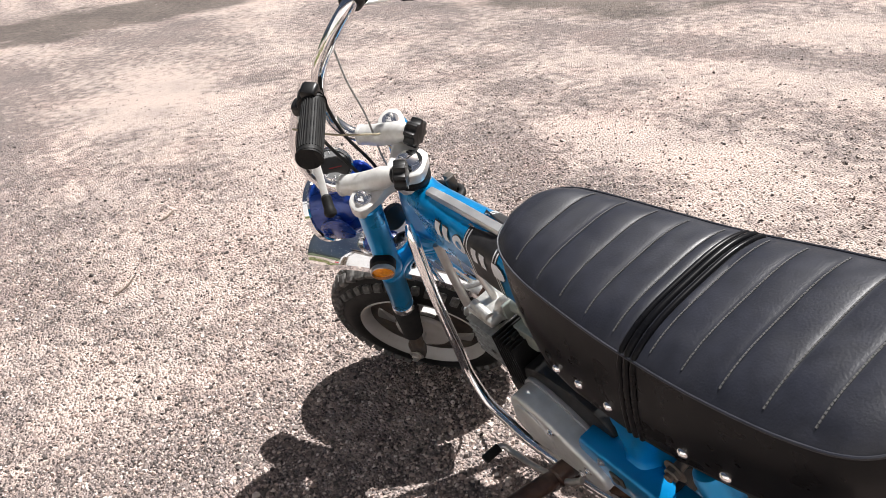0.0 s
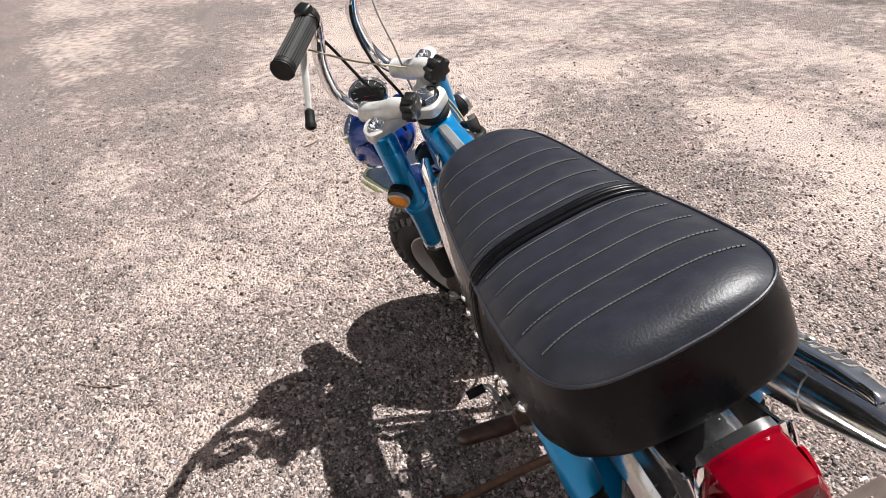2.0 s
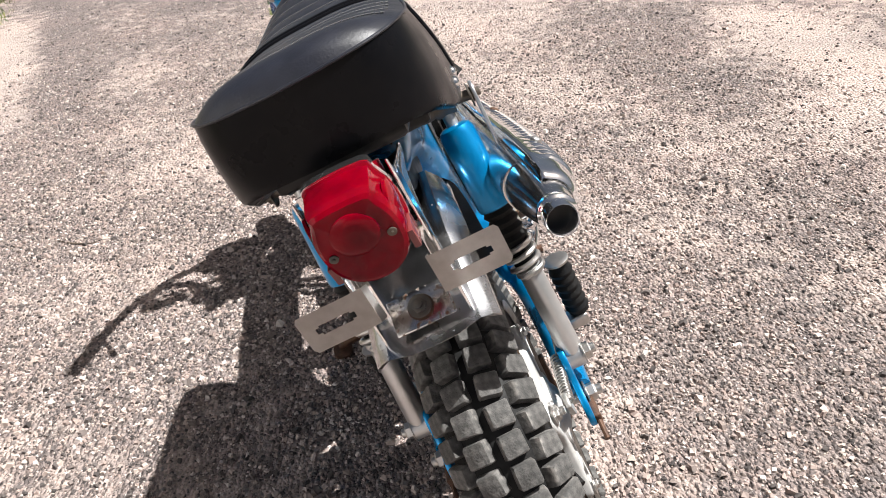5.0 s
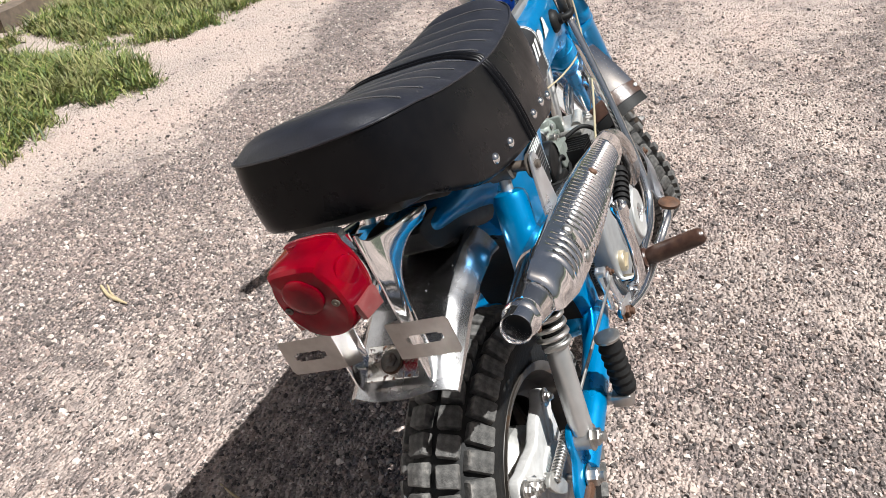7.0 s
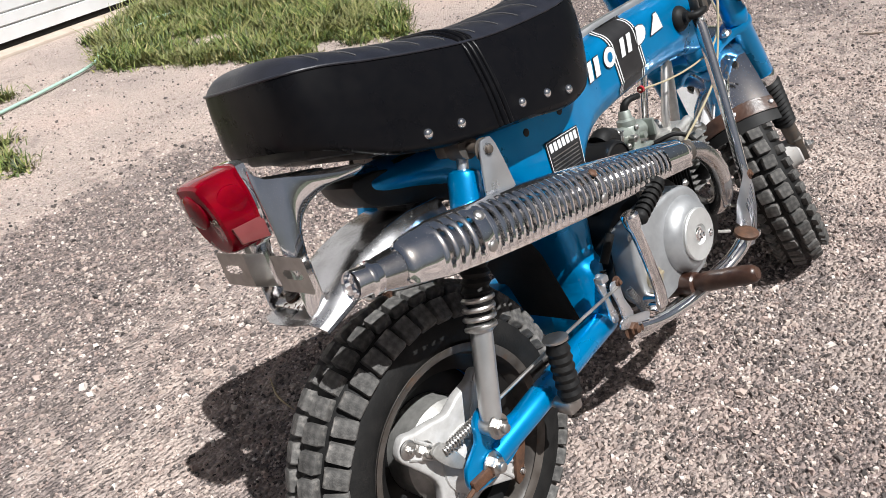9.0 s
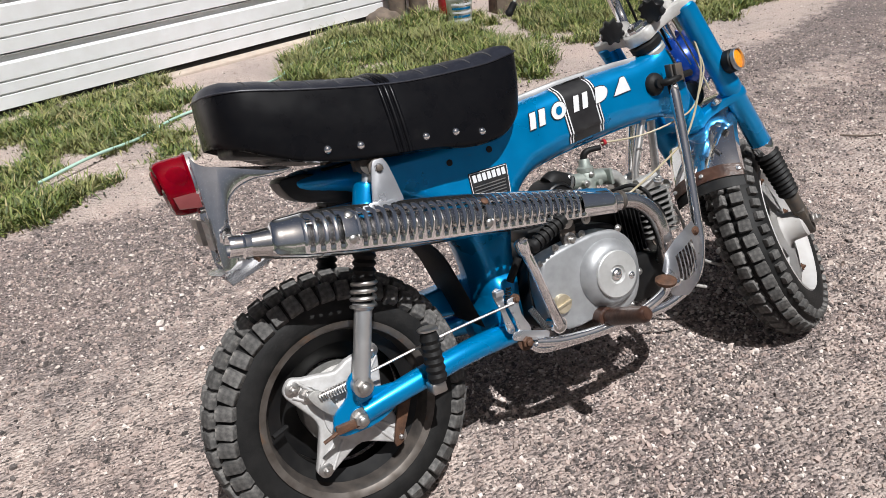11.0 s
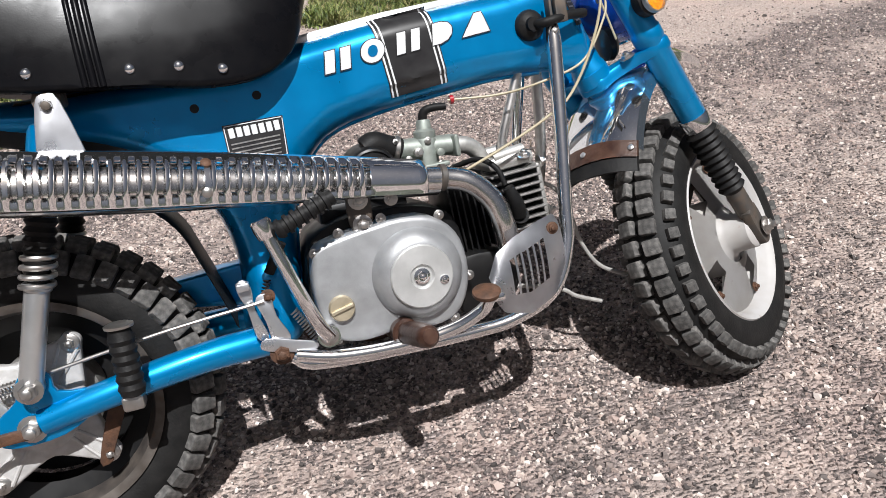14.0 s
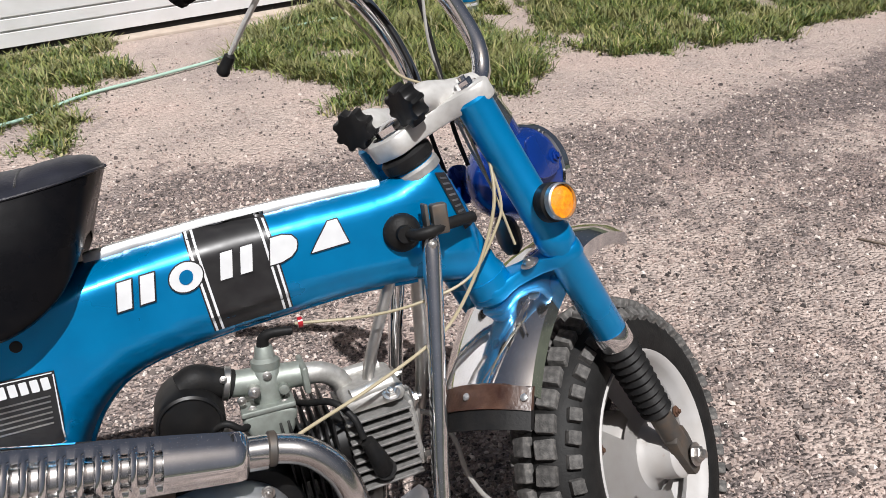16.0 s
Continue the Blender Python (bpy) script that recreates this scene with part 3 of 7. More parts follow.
def on_side(outline, s, lift=0.0012, thick=0.0006):
    """A film that follows the frame's flank."""
    from mathutils import geometry
    if area(outline) < 0:
        outline = outline[::-1]
    pts = []
    for a, b in zip(outline, list(outline[1:]) + [outline[0]]):
        a, b = Vector(a[:2]), Vector(b[:2])
        k = max(1, int((b - a).length / 0.004))
        pts += [a + (b - a) * i / k for i in range(k)]
    n = len(pts)
    for x in np.arange(min(p.x for p in pts), max(p.x for p in pts), 0.004):
        for z in np.arange(min(p.y for p in pts), max(p.y for p in pts), 0.004):
            pts.append(Vector((x, z)))
    co, _, faces, *_ = geometry.delaunay_2d_cdt(pts, [], [list(range(n))], 1, 1e-6)
    v = [(p.x, s * (flank(p.x, p.y) + lift), p.y) for p in co]
    return v, [tuple(f) if s < 0 else tuple(f)[::-1] for f in faces]


def along(u, v):
    """A place on the decal: u along the tube from its rear, v up across it."""
    return 0.424 + u * 0.999 + v * 0.05, 0.523 + u * 0.088 + v * 0.998


def patch(u0, v0, u1, v1, slant=0.0, n=5):
    pts = []
    for a, b in (((u0, v0), (u1, v0)), ((u1, v0), (u1, v1)), ((u1, v1), (u0, v1)), ((u0, v1), (u0, v0))):
        pts += [along(a[0] + (b[0] - a[0]) * k / n + slant * (a[1] + (b[1] - a[1]) * k / n), a[1] + (b[1] - a[1]) * k / n) for k in range(n)]
    return pts


def oval(u, v, a, b):
    return [along(u + 0.12 * v + a * math.cos(t), v + b * math.sin(t)) for t in np.linspace(0, 2 * math.pi, 21, endpoint=False)]


def grown(q, d):
    return [tuple(p) for p in inset(q if area(q) > 0 else q[::-1], -d)]


for s in (-1, 1):
    part("stripe_block", on_side(patch(0.076, -0.051, 0.157, 0.053, -0.157), s, 0.0011), DECAL_BLACK, body, "scuffed black stripe block")
    for u in (0.0775, 0.0835, 0.147, 0.153):
        part("stripe_line", on_side(patch(u, -0.051, u + 0.0024, 0.053, -0.157), s, 0.0015), DECAL_WHITE, body, "thin white stripe")
    # plain marks stand in for the maker's lettering
    marks = [[patch(0.0, 0, 0.013, 0.027, 0.12), patch(0.021, 0, 0.034, 0.027, 0.12)],
             [oval(0.064, 0.0135, 0.016, 0.0145)],
             [patch(0.097, 0, 0.109, 0.027, 0.12), patch(0.117, 0, 0.129, 0.027, 0.12)],
             [[along(0.147 + 0.12 * v + u, v) for u, v in ((0, 0), (0.012, 0), (0.022, 0.003), (0.027, 0.0085), (0.028, 0.0135), (0.027, 0.0185), (0.022, 0.024), (0.012, 0.027), (0, 0.027), (0, 0.013))]],
             [[along(u + 0.12 * v, v) for u, v in ((0.190, 0), (0.203, 0), (0.216, 0), (0.230, 0), (0.225, 0.010), (0.217, 0.027), (0.207, 0.027), (0.196, 0.010))]]]
    for pieces in marks:
        if s > 0:
            pieces = [[(0.424 + 0.657 - p[0] - 0.0, p[1] + 0.007 + 0.18 * (0.54 - p[0])) for p in q] for q in pieces]
        for q in pieces:
            part("emblem_edge", on_side(grown(q, 0.0013), s, 0.0019), DECAL_BLACK, body, "dark outline")
        for q in pieces:
            part("emblem_mark", on_side(q, s, 0.0024), DECAL_WHITE, body, "white slab mark")
            if len(q) == 21:
                cx, cz = sum(p[0] for p in q) / 21, sum(p[1] for p in q) / 21
                part("emblem_gap", on_side([(cx + 0.42 * (p[0] - cx), cz + 0.5 * (p[1] - cz)) for p in q], s, 0.0031), DECAL_BLUE, body, "blue gap")

# label plate on the right flank, writing too small or a maker's model mark: bars
label = part("caution_label", on_side([(0.286, 0.484), (0.323, 0.4845), (0.360, 0.484), (0.358, 0.44), (0.352, 0.41), (0.32, 0.408), (0.289, 0.412), (0.286, 0.45)], -1, 0.0016), DECAL_BLACK, body, "black label with white print")
for c, w, h, t in (((0.323, 0.4825), 0.070, 0.0011, 0), ((0.2878, 0.449), 0.0011, 0.066, 0), ((0.3565, 0.449), 0.0011, 0.064, -4), ((0.322, 0.4115), 0.064, 0.0011, 2)):
    part("print_border", on_side(rect(*c, w, h, 0.0004, t), -1, 0.0026), DECAL_WHITE, body)
for k in range(7):
    part("print_bar", on_side(rect(0.2955 + 0.0092 * k, 0.4735, 0.0068, 0.012, 0.001, 2), -1, 0.0026), DECAL_WHITE, body)
for k in range(6):
    part("print_line", on_side(rect(0.322 - 0.0006 * k, 0.4605 - 0.0052 * k, 0.060, 0.0017, 0.0005, 1), -1, 0.0026), STAINLESS, body)
for x, z in ((0.335, 0.513), (0.26, 0.51)):
    part("bolt_hole", lathe([(0.0055, 0), (0.0055, 0.0012), (0.004, 0.0014)], 14, (x, -flank(x, z) + 0.0005, z), (0, -1, 0)), BLACK, body)

# grommet, clip and data plate by the steering head
part("grommet", lathe([(0.021, 0), (0.021, 0.005), (0.017, 0.011), (0.010, 0.014), (0.009, 0.02)], 26, (0.712, -0.031, 0.541), (0, -1, 0)), RUBBER, bike, "black rubber grommet")
part("cable_elbow", tube([(0.715, -0.045, 0.541), (0.722, -0.058, 0.540), (0.738, -0.062, 0.542), (0.760, -0.055, 0.545), (0.79, -0.045, 0.545)], 0.0065, 10), RUBBER, bike)
PLATE = [(0.759, 0.597), (0.774, 0.594), (0.7955, 0.533), (0.7835, 0.530)]
part("data_plate", on_side(PLATE, -1, 0.0018), DECAL_BLACK, body, "small black data plate with bars")
for k in range(9):
    t = 0.08 + 0.1 * k
    lo, hi = (np.array(PLATE[0]) * (1 - t) + np.array(PLATE[3]) * t), (np.array(PLATE[1]) * (1 - t) + np.array(PLATE[2]) * t)
    c, w = (lo + hi) / 2, (hi - lo) * 0.32
    part("data_bar", on_side([tuple(c - w), tuple(c + w), tuple(c + w + (0.0008, -0.0022)), tuple(c - w + (0.0008, -0.0022))], -1, 0.0024), STAINLESS, body)


# ---- seat ----
SX = [0.437, 0.432, 0.42, 0.395, 0.35, 0.29, 0.22, 0.16, 0.09, 0.02, -0.0225, -0.048, -0.0667, -0.0794, -0.0854]
TOPW = [0.012, 0.034, 0.054, 0.069, 0.080, 0.087, 0.093, 0.097, 0.101, 0.101, 0.098, 0.092, 0.080, 0.058, 0.018]
EDGE = [0.657, 0.657, 0.655, 0.651, 0.646, 0.645, 0.646, 0.651, 0.661, 0.673, 0.682, 0.686, 0.688, 0.689, 0.689]
LOWW = [0.020, 0.046, 0.068, 0.084, 0.098, 0.110, 0.116, 0.117, 0.115, 0.110, 0.103, 0.095, 0.082, 0.058, 0.018]
LOWZ = [0.6, 0.59, 0.574, 0.552, 0.534, 0.532, 0.543, 0.55, 0.559, 0.576, 0.595, 0.608, 0.617, 0.622, 0.623]
LOWX = [0.412, 0.408, 0.399, 0.38, 0.343, 0.287, 0.22, 0.16, 0.09, 0.0183, -0.0245, -0.0505, -0.070, -0.083, -0.0885]


def seat_at(x, row):
    return float(np.interp(-x, [-v for v in SX], row))


def seat_top(x, k):
    """A place on the cushion at x; k runs from -1, right, to 1, left. Quilted between the stitch lines."""
    w, e = seat_at(x, TOPW), seat_at(x, EDGE)
    end = max(0.0, min(1.0, (x + 0.0854) / 0.040, (0.437 - x) / 0.032))
    crown = 0.0180 * (1 - abs(k) ** 3.3) * math.sqrt(end * (2 - end))
    puff = 0.0
    for a, b in zip(STITCH[:-1], STITCH[1:]):
        if b < x < a:
            puff = 0.0022 * math.sqrt(max(0.0, math.sin(math.pi * (x - b) / (a - b)))) * (1 - abs(k) ** 6)
    return Vector((x, k * w, e + crown + puff))


STITCH = [0.412, 0.370, 0.326, 0.283, 0.240, 0.196, 0.178, 0.155, 0.144, 0.104, 0.062, 0.019, -0.024, -0.0854]


def seat_cushion():
    xs = sorted({round(v, 4) for v in list(np.linspace(0.437, -0.0854, 90)) + STITCH}, reverse=True)
    rings = [[seat_top(x, k) for k in np.linspace(-1, 1, 25)] for x in xs]
    n = 25
    v = [tuple(p) for r in rings for p in r]
    f = [(i * n + j, (i + 1) * n + j, (i + 1) * n + j + 1, i * n + j + 1) for i in range(len(xs) - 1) for j in range(n - 1)]
    return v, f


def seat_skirt():
    """The side panels, from the piping down to the lower hem, as one closed band."""
    def row(k):
        t = k
        bulge = 0.004 * math.sin(math.pi * t)
        pts = []
        for i in range(len(SX)):
            x = SX[i] + (LOWX[i] - SX[i]) * t
            y = TOPW[i] + (LOWW[i] - TOPW[i]) * t + bulge
            y += 0.0022 * noise.noise((x * 13, t * 2.6, 4.0)) * math.sin(math.pi * min(1.0, t * 1.1)) + 0.0011 * math.cos(2 * math.pi * (x - 0.055) / 0.05) * t ** 4
            pts.append((x, y, EDGE[i] + (LOWZ[i] - EDGE[i]) * t))
        fine = [tuple(p) for p in spline(pts, 4)]
        return fine + [(x, -y, z) for x, y, z in fine[::-1]]
    rings = [row(k) for k in (0, 0.06, 0.14, 0.24, 0.34, 0.44, 0.54, 0.64, 0.74, 0.82, 0.89, 0.95, 1.0)]
    hem = [(x * 0.995, y * 0.95, z - 0.004) for x, y, z in rings[-1]]
    under = [(x, y * 0.6, z + 0.01) for x, y, z in rings[-1]]
    return loft([*rings, hem, under], False)


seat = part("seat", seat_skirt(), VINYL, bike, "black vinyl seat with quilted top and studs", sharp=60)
part("cushion", seat_cushion(), VINYL_TOP, seat, "scuffed black quilted cushion top, tinted with sky sheen", sharp=60)
edge_line = [(SX[i], TOPW[i] + 0.0006, EDGE[i]) for i in range(len(SX))]
edge_line = [tuple(p) for p in spline(edge_line, 3)]
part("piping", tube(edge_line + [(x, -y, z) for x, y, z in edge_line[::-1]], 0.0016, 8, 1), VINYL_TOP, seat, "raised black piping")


def strap_line(x):
    """The way of a cord over the cushion and down both sides at x."""
    i = [seat_at(x, r) for r in (TOPW, LOWW, EDGE, LOWZ)]
    down = [Vector((x, -(i[0] + (i[1] - i[0]) * t + 0.004 * math.sin(math.pi * t)), i[2] + (i[3] - i[2]) * t)) for t in np.linspace(1, 0.1, 8)]
    return down + [seat_top(x, j) for j in np.linspace(-0.95, 0.95, 24)] + [Vector((p.x, -p.y, p.z)) for p in down[::-1]]


band = part("seam_band", tube(strap_line(0.1665), 0.0042, 10, 1), VINYL, seat, "padded seam strap across the seat", sharp=60)
for x in (0.1755, 0.1575):
    part("seam_cord", tube(strap_line(x), 0.0036, 10, 1), VINYL, band, sharp=60)
for x in STITCH[1:6] + STITCH[8:13]:
    # each seam is a row of short raised threads
    geo = []
    ks = np.linspace(-0.88, 0.88, 47)
    for a, b in zip(ks[:-1:1], ks[1::1]):
        p, q = seat_top(x, a) + Vector((0, 0, 0.0006)), seat_top(x, a + (b - a) * 0.72) + Vector((0, 0, 0.0006))
        geo.append(tube([p, q], 0.0011, 5, 1))
    part("stitch_seam", joined(*geo), THREAD, seat, "grey thread seam")
STUDS = [(0.055, 0.580), (0.103, 0.574), (0.205, 0.562), (0.256, 0.557), (0.302, 0.547)]
for s in (-1, 1):
    for x, z in STUDS:
        t = (z - seat_at(x, EDGE)) / (seat_at(x, LOWZ) - seat_at(x, EDGE))
        y = seat_at(x, TOPW) + (seat_at(x, LOWW) - seat_at(x, TOPW)) * t + 0.002
        part("stud", lathe([(0.0062, -0.001), (0.006, 0.0012), (0.0042, 0.0032), (0.0015, 0.0042)], 14, (x, s * y, z), (0, s, -0.1)), CHROME, seat, "domed chrome stud")
part("seat_base", joined(box((0.165, 0, 0.570), (0.34, 0.16, 0.02), 0.005, pose(0, 0, 0, 0, 6, 0)), box((-0.010, 0, 0.598), (0.11, 0.125, 0.022), 0.006, pose(0, 0, 0, 0, 15, 0))), BLACK, seat)


# ---- wheels ----
def tyre_side(q):
    """The tyre's carcass at the angle q across it, from the crown: y and radius."""
    a = radians(q)
    return 0.050 * math.sin(a), 0.158 + 0.048 * math.cos(a)


def tyre_shape():
    prof = [tyre_side(q) for q in (-118, -105, -90, -75, -60, -45, -30, -15, 0, 15, 30, 45, 60, 75, 90, 105, 118)]
    prof += [(0.034, 0.130), (0.0, 0.126), (-0.034, 0.130)]
    return ring_lathe([(r, y) for y, r in prof], 72)


def lug(w, d, h, seed):
    """A worn rubber block: x along the tread, y across it, z out; cut corners, rounded shoulders and an uneven top."""
    rng = random.Random(seed)
    a, b = w / 2, d / 2
    line = [(a * x, b * y) for x, y in ((1, 0.84), (0.86, 1), (-0.86, 1), (-1, 0.84), (-1, -0.84), (-0.86, -1), (0.86, -1), (1, -0.84))]
    line = [(x * rng.uniform(0.93, 1.05), y * rng.uniform(0.93, 1.05)) for x, y in line]
    rings = [[(x * k, y * k, z + (rng.uniform(-0.0006, 0.0006) if z > 0 else 0)) for x, y in line] for k, z in ((1.04, -0.004), (1.0, h * 0.72), (0.96, h * 0.93), (0.87, h))]
    return loft(rings)


def wheel_tyre(at, what, mid, edge):
    tyre = part("tyre", tyre_shape(), TYRE, bike, what, sharp=180, m=at)
    count = 44
    kinds = {row: [part("tread_block", lug(*size, 7 * n + len(row)), TREAD, tyre, sharp=40) for n in range(3)] for row, size in (("inner", (*mid, 0.0100)), ("outer", (*edge, 0.0090)))}
    for q, row, shift in ((-18, "inner", 0.0), (18, "inner", 0.12), (-54, "outer", 0.5), (54, "outer", 0.62)):
        y, r = tyre_side(q)
        for k in range(count):
            turn = 360 * (k + shift) / count
            m = at @ pose(0, 0, 0, 0, turn, 0) @ Matrix.Translation((0, y, r)) @ pose(0, 0, 0, -q, 0, 0) @ pose(0, 0, 0, 0, 0, random.uniform(-5, 5))
            like = kinds[row][k % 3]
            if q < 0 and k < 3:
                like.matrix_basis = m
            else:
                share("tread_block", like, m, tyre)
    return tyre


wheel_tyre(REAR, "worn knobbly black rear tyre, dusty", (0.0236, 0.0236), (0.0218, 0.029))
wheel_tyre(FRONT, "knobbly black front tyre, dusty", (0.0232, 0.0240), (0.0165, 0.0170))


def rim_ring(w=0.039):
    return ring_lathe([(0.134, -w - 0.007), (0.138, -w - 0.009), (0.1405, -w - 0.006), (0.139, -w), (0.132, -w + 0.004), (0.126, -0.012), (0.120, 0), (0.126, 0.012), (0.132, w - 0.004), (0.139, w),
                       (0.1405, w + 0.006), (0.138, w + 0.009), (0.134, w + 0.007), (0.127, w - 0.002), (0.120, 0.012), (0.114, 0), (0.120, -0.012), (0.127, -w + 0.002)], 72)


rim_r = part("rim", rim_ring(), RIM_BLACK, bike, "worn black painted rear rim", m=REAR)
for y in (-0.0495, 0.0495):
    part("rim_edge", ring_lathe([(0.1300, y * 0.93), (0.1350, y * 0.985), (0.1392, y - math.copysign(0.0004, -y)), (0.1412, y + math.copysign(0.0010, y)), (0.1400, y - math.copysign(0.0022, y)), (0.1330, y * 0.93)], 72), RIM_STEEL, rim_r, "bare steel rim edge", m=REAR)
part("inner_flange", joined(ring_lathe([(0.126, -0.022), (0.128, -0.018), (0.104, -0.010), (0.102, -0.014)], 56), ring_lathe([(0.126, 0.022), (0.128, 0.018), (0.104, 0.010), (0.102, 0.014)], 56)), BLACK, rim_r, m=REAR)


HUB_ARMS = ((56, 0.108, 0.0115), (139, 0.113, 0.0150), (229, 0.107, 0.0120), (313, 0.104, 0.0120))   # angle, reach, half breadth


def hub_outline():
    """The cast plate: four arms of uneven reach, joined by hollow curves; fuller above, where the brake lever sits."""
    pts = []
    for k, (a, r, w) in enumerate(HUB_ARMS):
        b = HUB_ARMS[(k + 1) % 4][0] + (360 if k == 3 else 0)
        t = math.degrees(math.atan2(w, r))
        waist = 0.069 if k == 0 else 0.055
        pts += [(a - t * 1.5, r * 0.86), (a - t, r * 0.96), (a - t * 0.45, r), (a + t * 0.45, r), (a + t, r * 0.96), (a + t * 1.5, r * 0.86)]
        pts += [(a + (b - a) * f, waist * g) for f, g in ((0.3, 1.16), (0.5, 1.0), (0.7, 1.16))]
    return [(r * math.cos(radians(a)), r * math.sin(radians(a))) for a, r in pts]


HUB_CAST = material("whitened cast alloy", (0.56, 0.55, 0.54), 0.5, 0.35, (0.40, 0.385, 0.37), 70, 0.8, bump=0.2, bump_scale=260, spot=(0.20, 0.16, 0.12), spot_scale=30, spot_at=0.68, rough_var=0.2)
hub_r = part("hub_plate", joined(prism(smooth_outline(hub_outline(), 2), -0.052, -0.036, 0.004, 3), lathe([(0.046, -0.050), (0.044, -0.055), (0.030, -0.058), (0.024, -0.062), (0.016, -0.064)], 40)), HUB_CAST, bike, "whitened cast alloy star-shaped rear hub", m=REAR)
for a, r, w in HUB_ARMS:
    for q in (-1, 1):
        b = radians(a + q * 6.5)
        part("arm_rib", tube([(0.034 * math.cos(b), -0.051, 0.034 * math.sin(b)), (r * 0.86 * math.cos(b), -0.0525, r * 0.86 * math.sin(b))], 0.0028, 8, 1), HUB_CAST, hub_r, m=REAR)
part("hub_drum", lathe([(0.060, 0.045), (0.066, 0.040), (0.066, -0.012), (0.05, -0.030)], 40), ALLOY, hub_r, m=REAR)
for a, r, w in HUB_ARMS:
    b = radians(a)
    part("hub_bolt", joined(lathe([(0.0115, 0), (0.0115, 0.002), (0.0095, 0.003)], 20, ((r - 0.011) * math.cos(b), -0.052, (r - 0.011) * math.sin(b)), (0, -1, 0)), bolt(((r - 0.011) * math.cos(b), -0.054, (r - 0.011) * math.sin(b)), (0, -1, 0), 0.006, 0.006)), STAINLESS, hub_r, "steel nut and washer", m=REAR)
part("brake_cam", bolt((-0.058, -0.052, 0.050), (0, -1, 0), 0.009, 0.008), STAINLESS, hub_r, m=REAR)
part("wheel_disc", joined(lathe([(0.104, 0.03), (0.104, 0.032), (0.06, 0.044)], 48)), BLACK, rim_r, m=REAR)
part("sprocket", joined(ring_lathe([(0.066 + 0.0, 0.052), (0.066, 0.055), (0.03, 0.055), (0.03, 0.052)], 64), prism([((0.074 if k % 2 else 0.066) * math.cos(k * math.pi / 36), (0.074 if k % 2 else 0.066) * math.sin(k * math.pi / 36)) for k in range(72)], 0.050, 0.056, 0.0008)), DARK_STEEL, rim_r, "dark rear sprocket", m=REAR)
part("valve", tube([(-0.098, -0.04, 0.012), (-0.112, -0.046, 0.010), (-0.123, -0.05, 0.008)], 0.004, 8), RUBBER, rim_r, m=REAR)

rim_f = part("rim", rim_ring(), WHITE, bike, "white painted front rim with rust stains", m=FRONT)


def disc_with_holes(r0, r1, n, hole, y, t):
    """A dished disc whose openings go through: sectors are left out between spokes."""
    v, f = [], []
    m = 96
    for a in range(m):
        for r, dy in ((r0, 0.018), (r0 + (r1 - r0) * 0.25, 0.012), (r0 + (r1 - r0) * 0.75, 0.004), (r1, 0)):
            ang = 2 * math.pi * a / m
            v.append((r * math.cos(ang), y - dy, r * math.sin(ang)))
    for a in range(m):
        for k in range(3):
            ph = (a * n / m) % 1.0
            if k == 1 and ph < hole:
                continue
            i, j = a * 4 + k, ((a + 1) % m) * 4 + k
            f.append((i, i + 1, j + 1, j))
    bm = bmesh.new()
    vs = [bm.verts.new(p) for p in v]
    for q in f:
        bm.faces.new([vs[i] for i in q])
    bmesh.ops.solidify(bm, geom=bm.faces[:], thickness=t)
    bm.verts.index_update()
    out = [tuple(p.co) for p in bm.verts], [tuple(w.index for w in q.verts) for q in bm.faces]
    bm.free()
    return out


# the far disc is dark steel, for the shade seen through the openings
part("wheel_disc", flip(disc_with_holes(0.045, 0.128, 4, 0.27, -0.022, 0.003)), DARK_STEEL, rim_f, "inner wheel disc, darkened for the shade behind the openings", m=FRONT)
part("wheel_disc", disc_with_holes(0.045, 0.128, 4, 0.27, -0.022, 0.003), WHITE, rim_f, "white pressed wheel disc with openings", m=FRONT)
hub_f = part("hub_drum", joined(lathe([(0.058, 0.045), (0.062, 0.04), (0.062, -0.018), (0.054, -0.029), (0.038, -0.037), (0.031, -0.046), (0.029, -0.078), (0.026, -0.081), (0.018, -0.082)], 40)), WHITE, bike, "white painted front hub", m=FRONT)
for k in range(5):
    a = 2 * math.pi * (k + 0.8) / 5
    part("rim_bolt", bolt((0.112 * math.cos(a), -0.028, 0.112 * math.sin(a)), (0, -1, 0), 0.0055, 0.005), RUST, rim_f, "rusty bolt", m=FRONT)
part("axle", joined(tube([(0, -0.105, 0), (0, 0.105, 0)], 0.006, 12, 1), bolt((0, -0.098, 0), (0, -1, 0), 0.010, 0.009), bolt((0, 0.098, 0), (0, 1, 0), 0.010, 0.009)), STAINLESS, bike, "front axle with steel nuts", m=FRONT)
part("axle", joined(tube([(0, -0.105, 0), (0, 0.105, 0)], 0.006, 12, 1), bolt((0, -0.092, 0), (0, -1, 0), 0.011, 0.012), bolt((0, 0.092, 0), (0, 1, 0), 0.011, 0.012)), STAINLESS, bike, "rear axle with steel nuts", m=REAR)


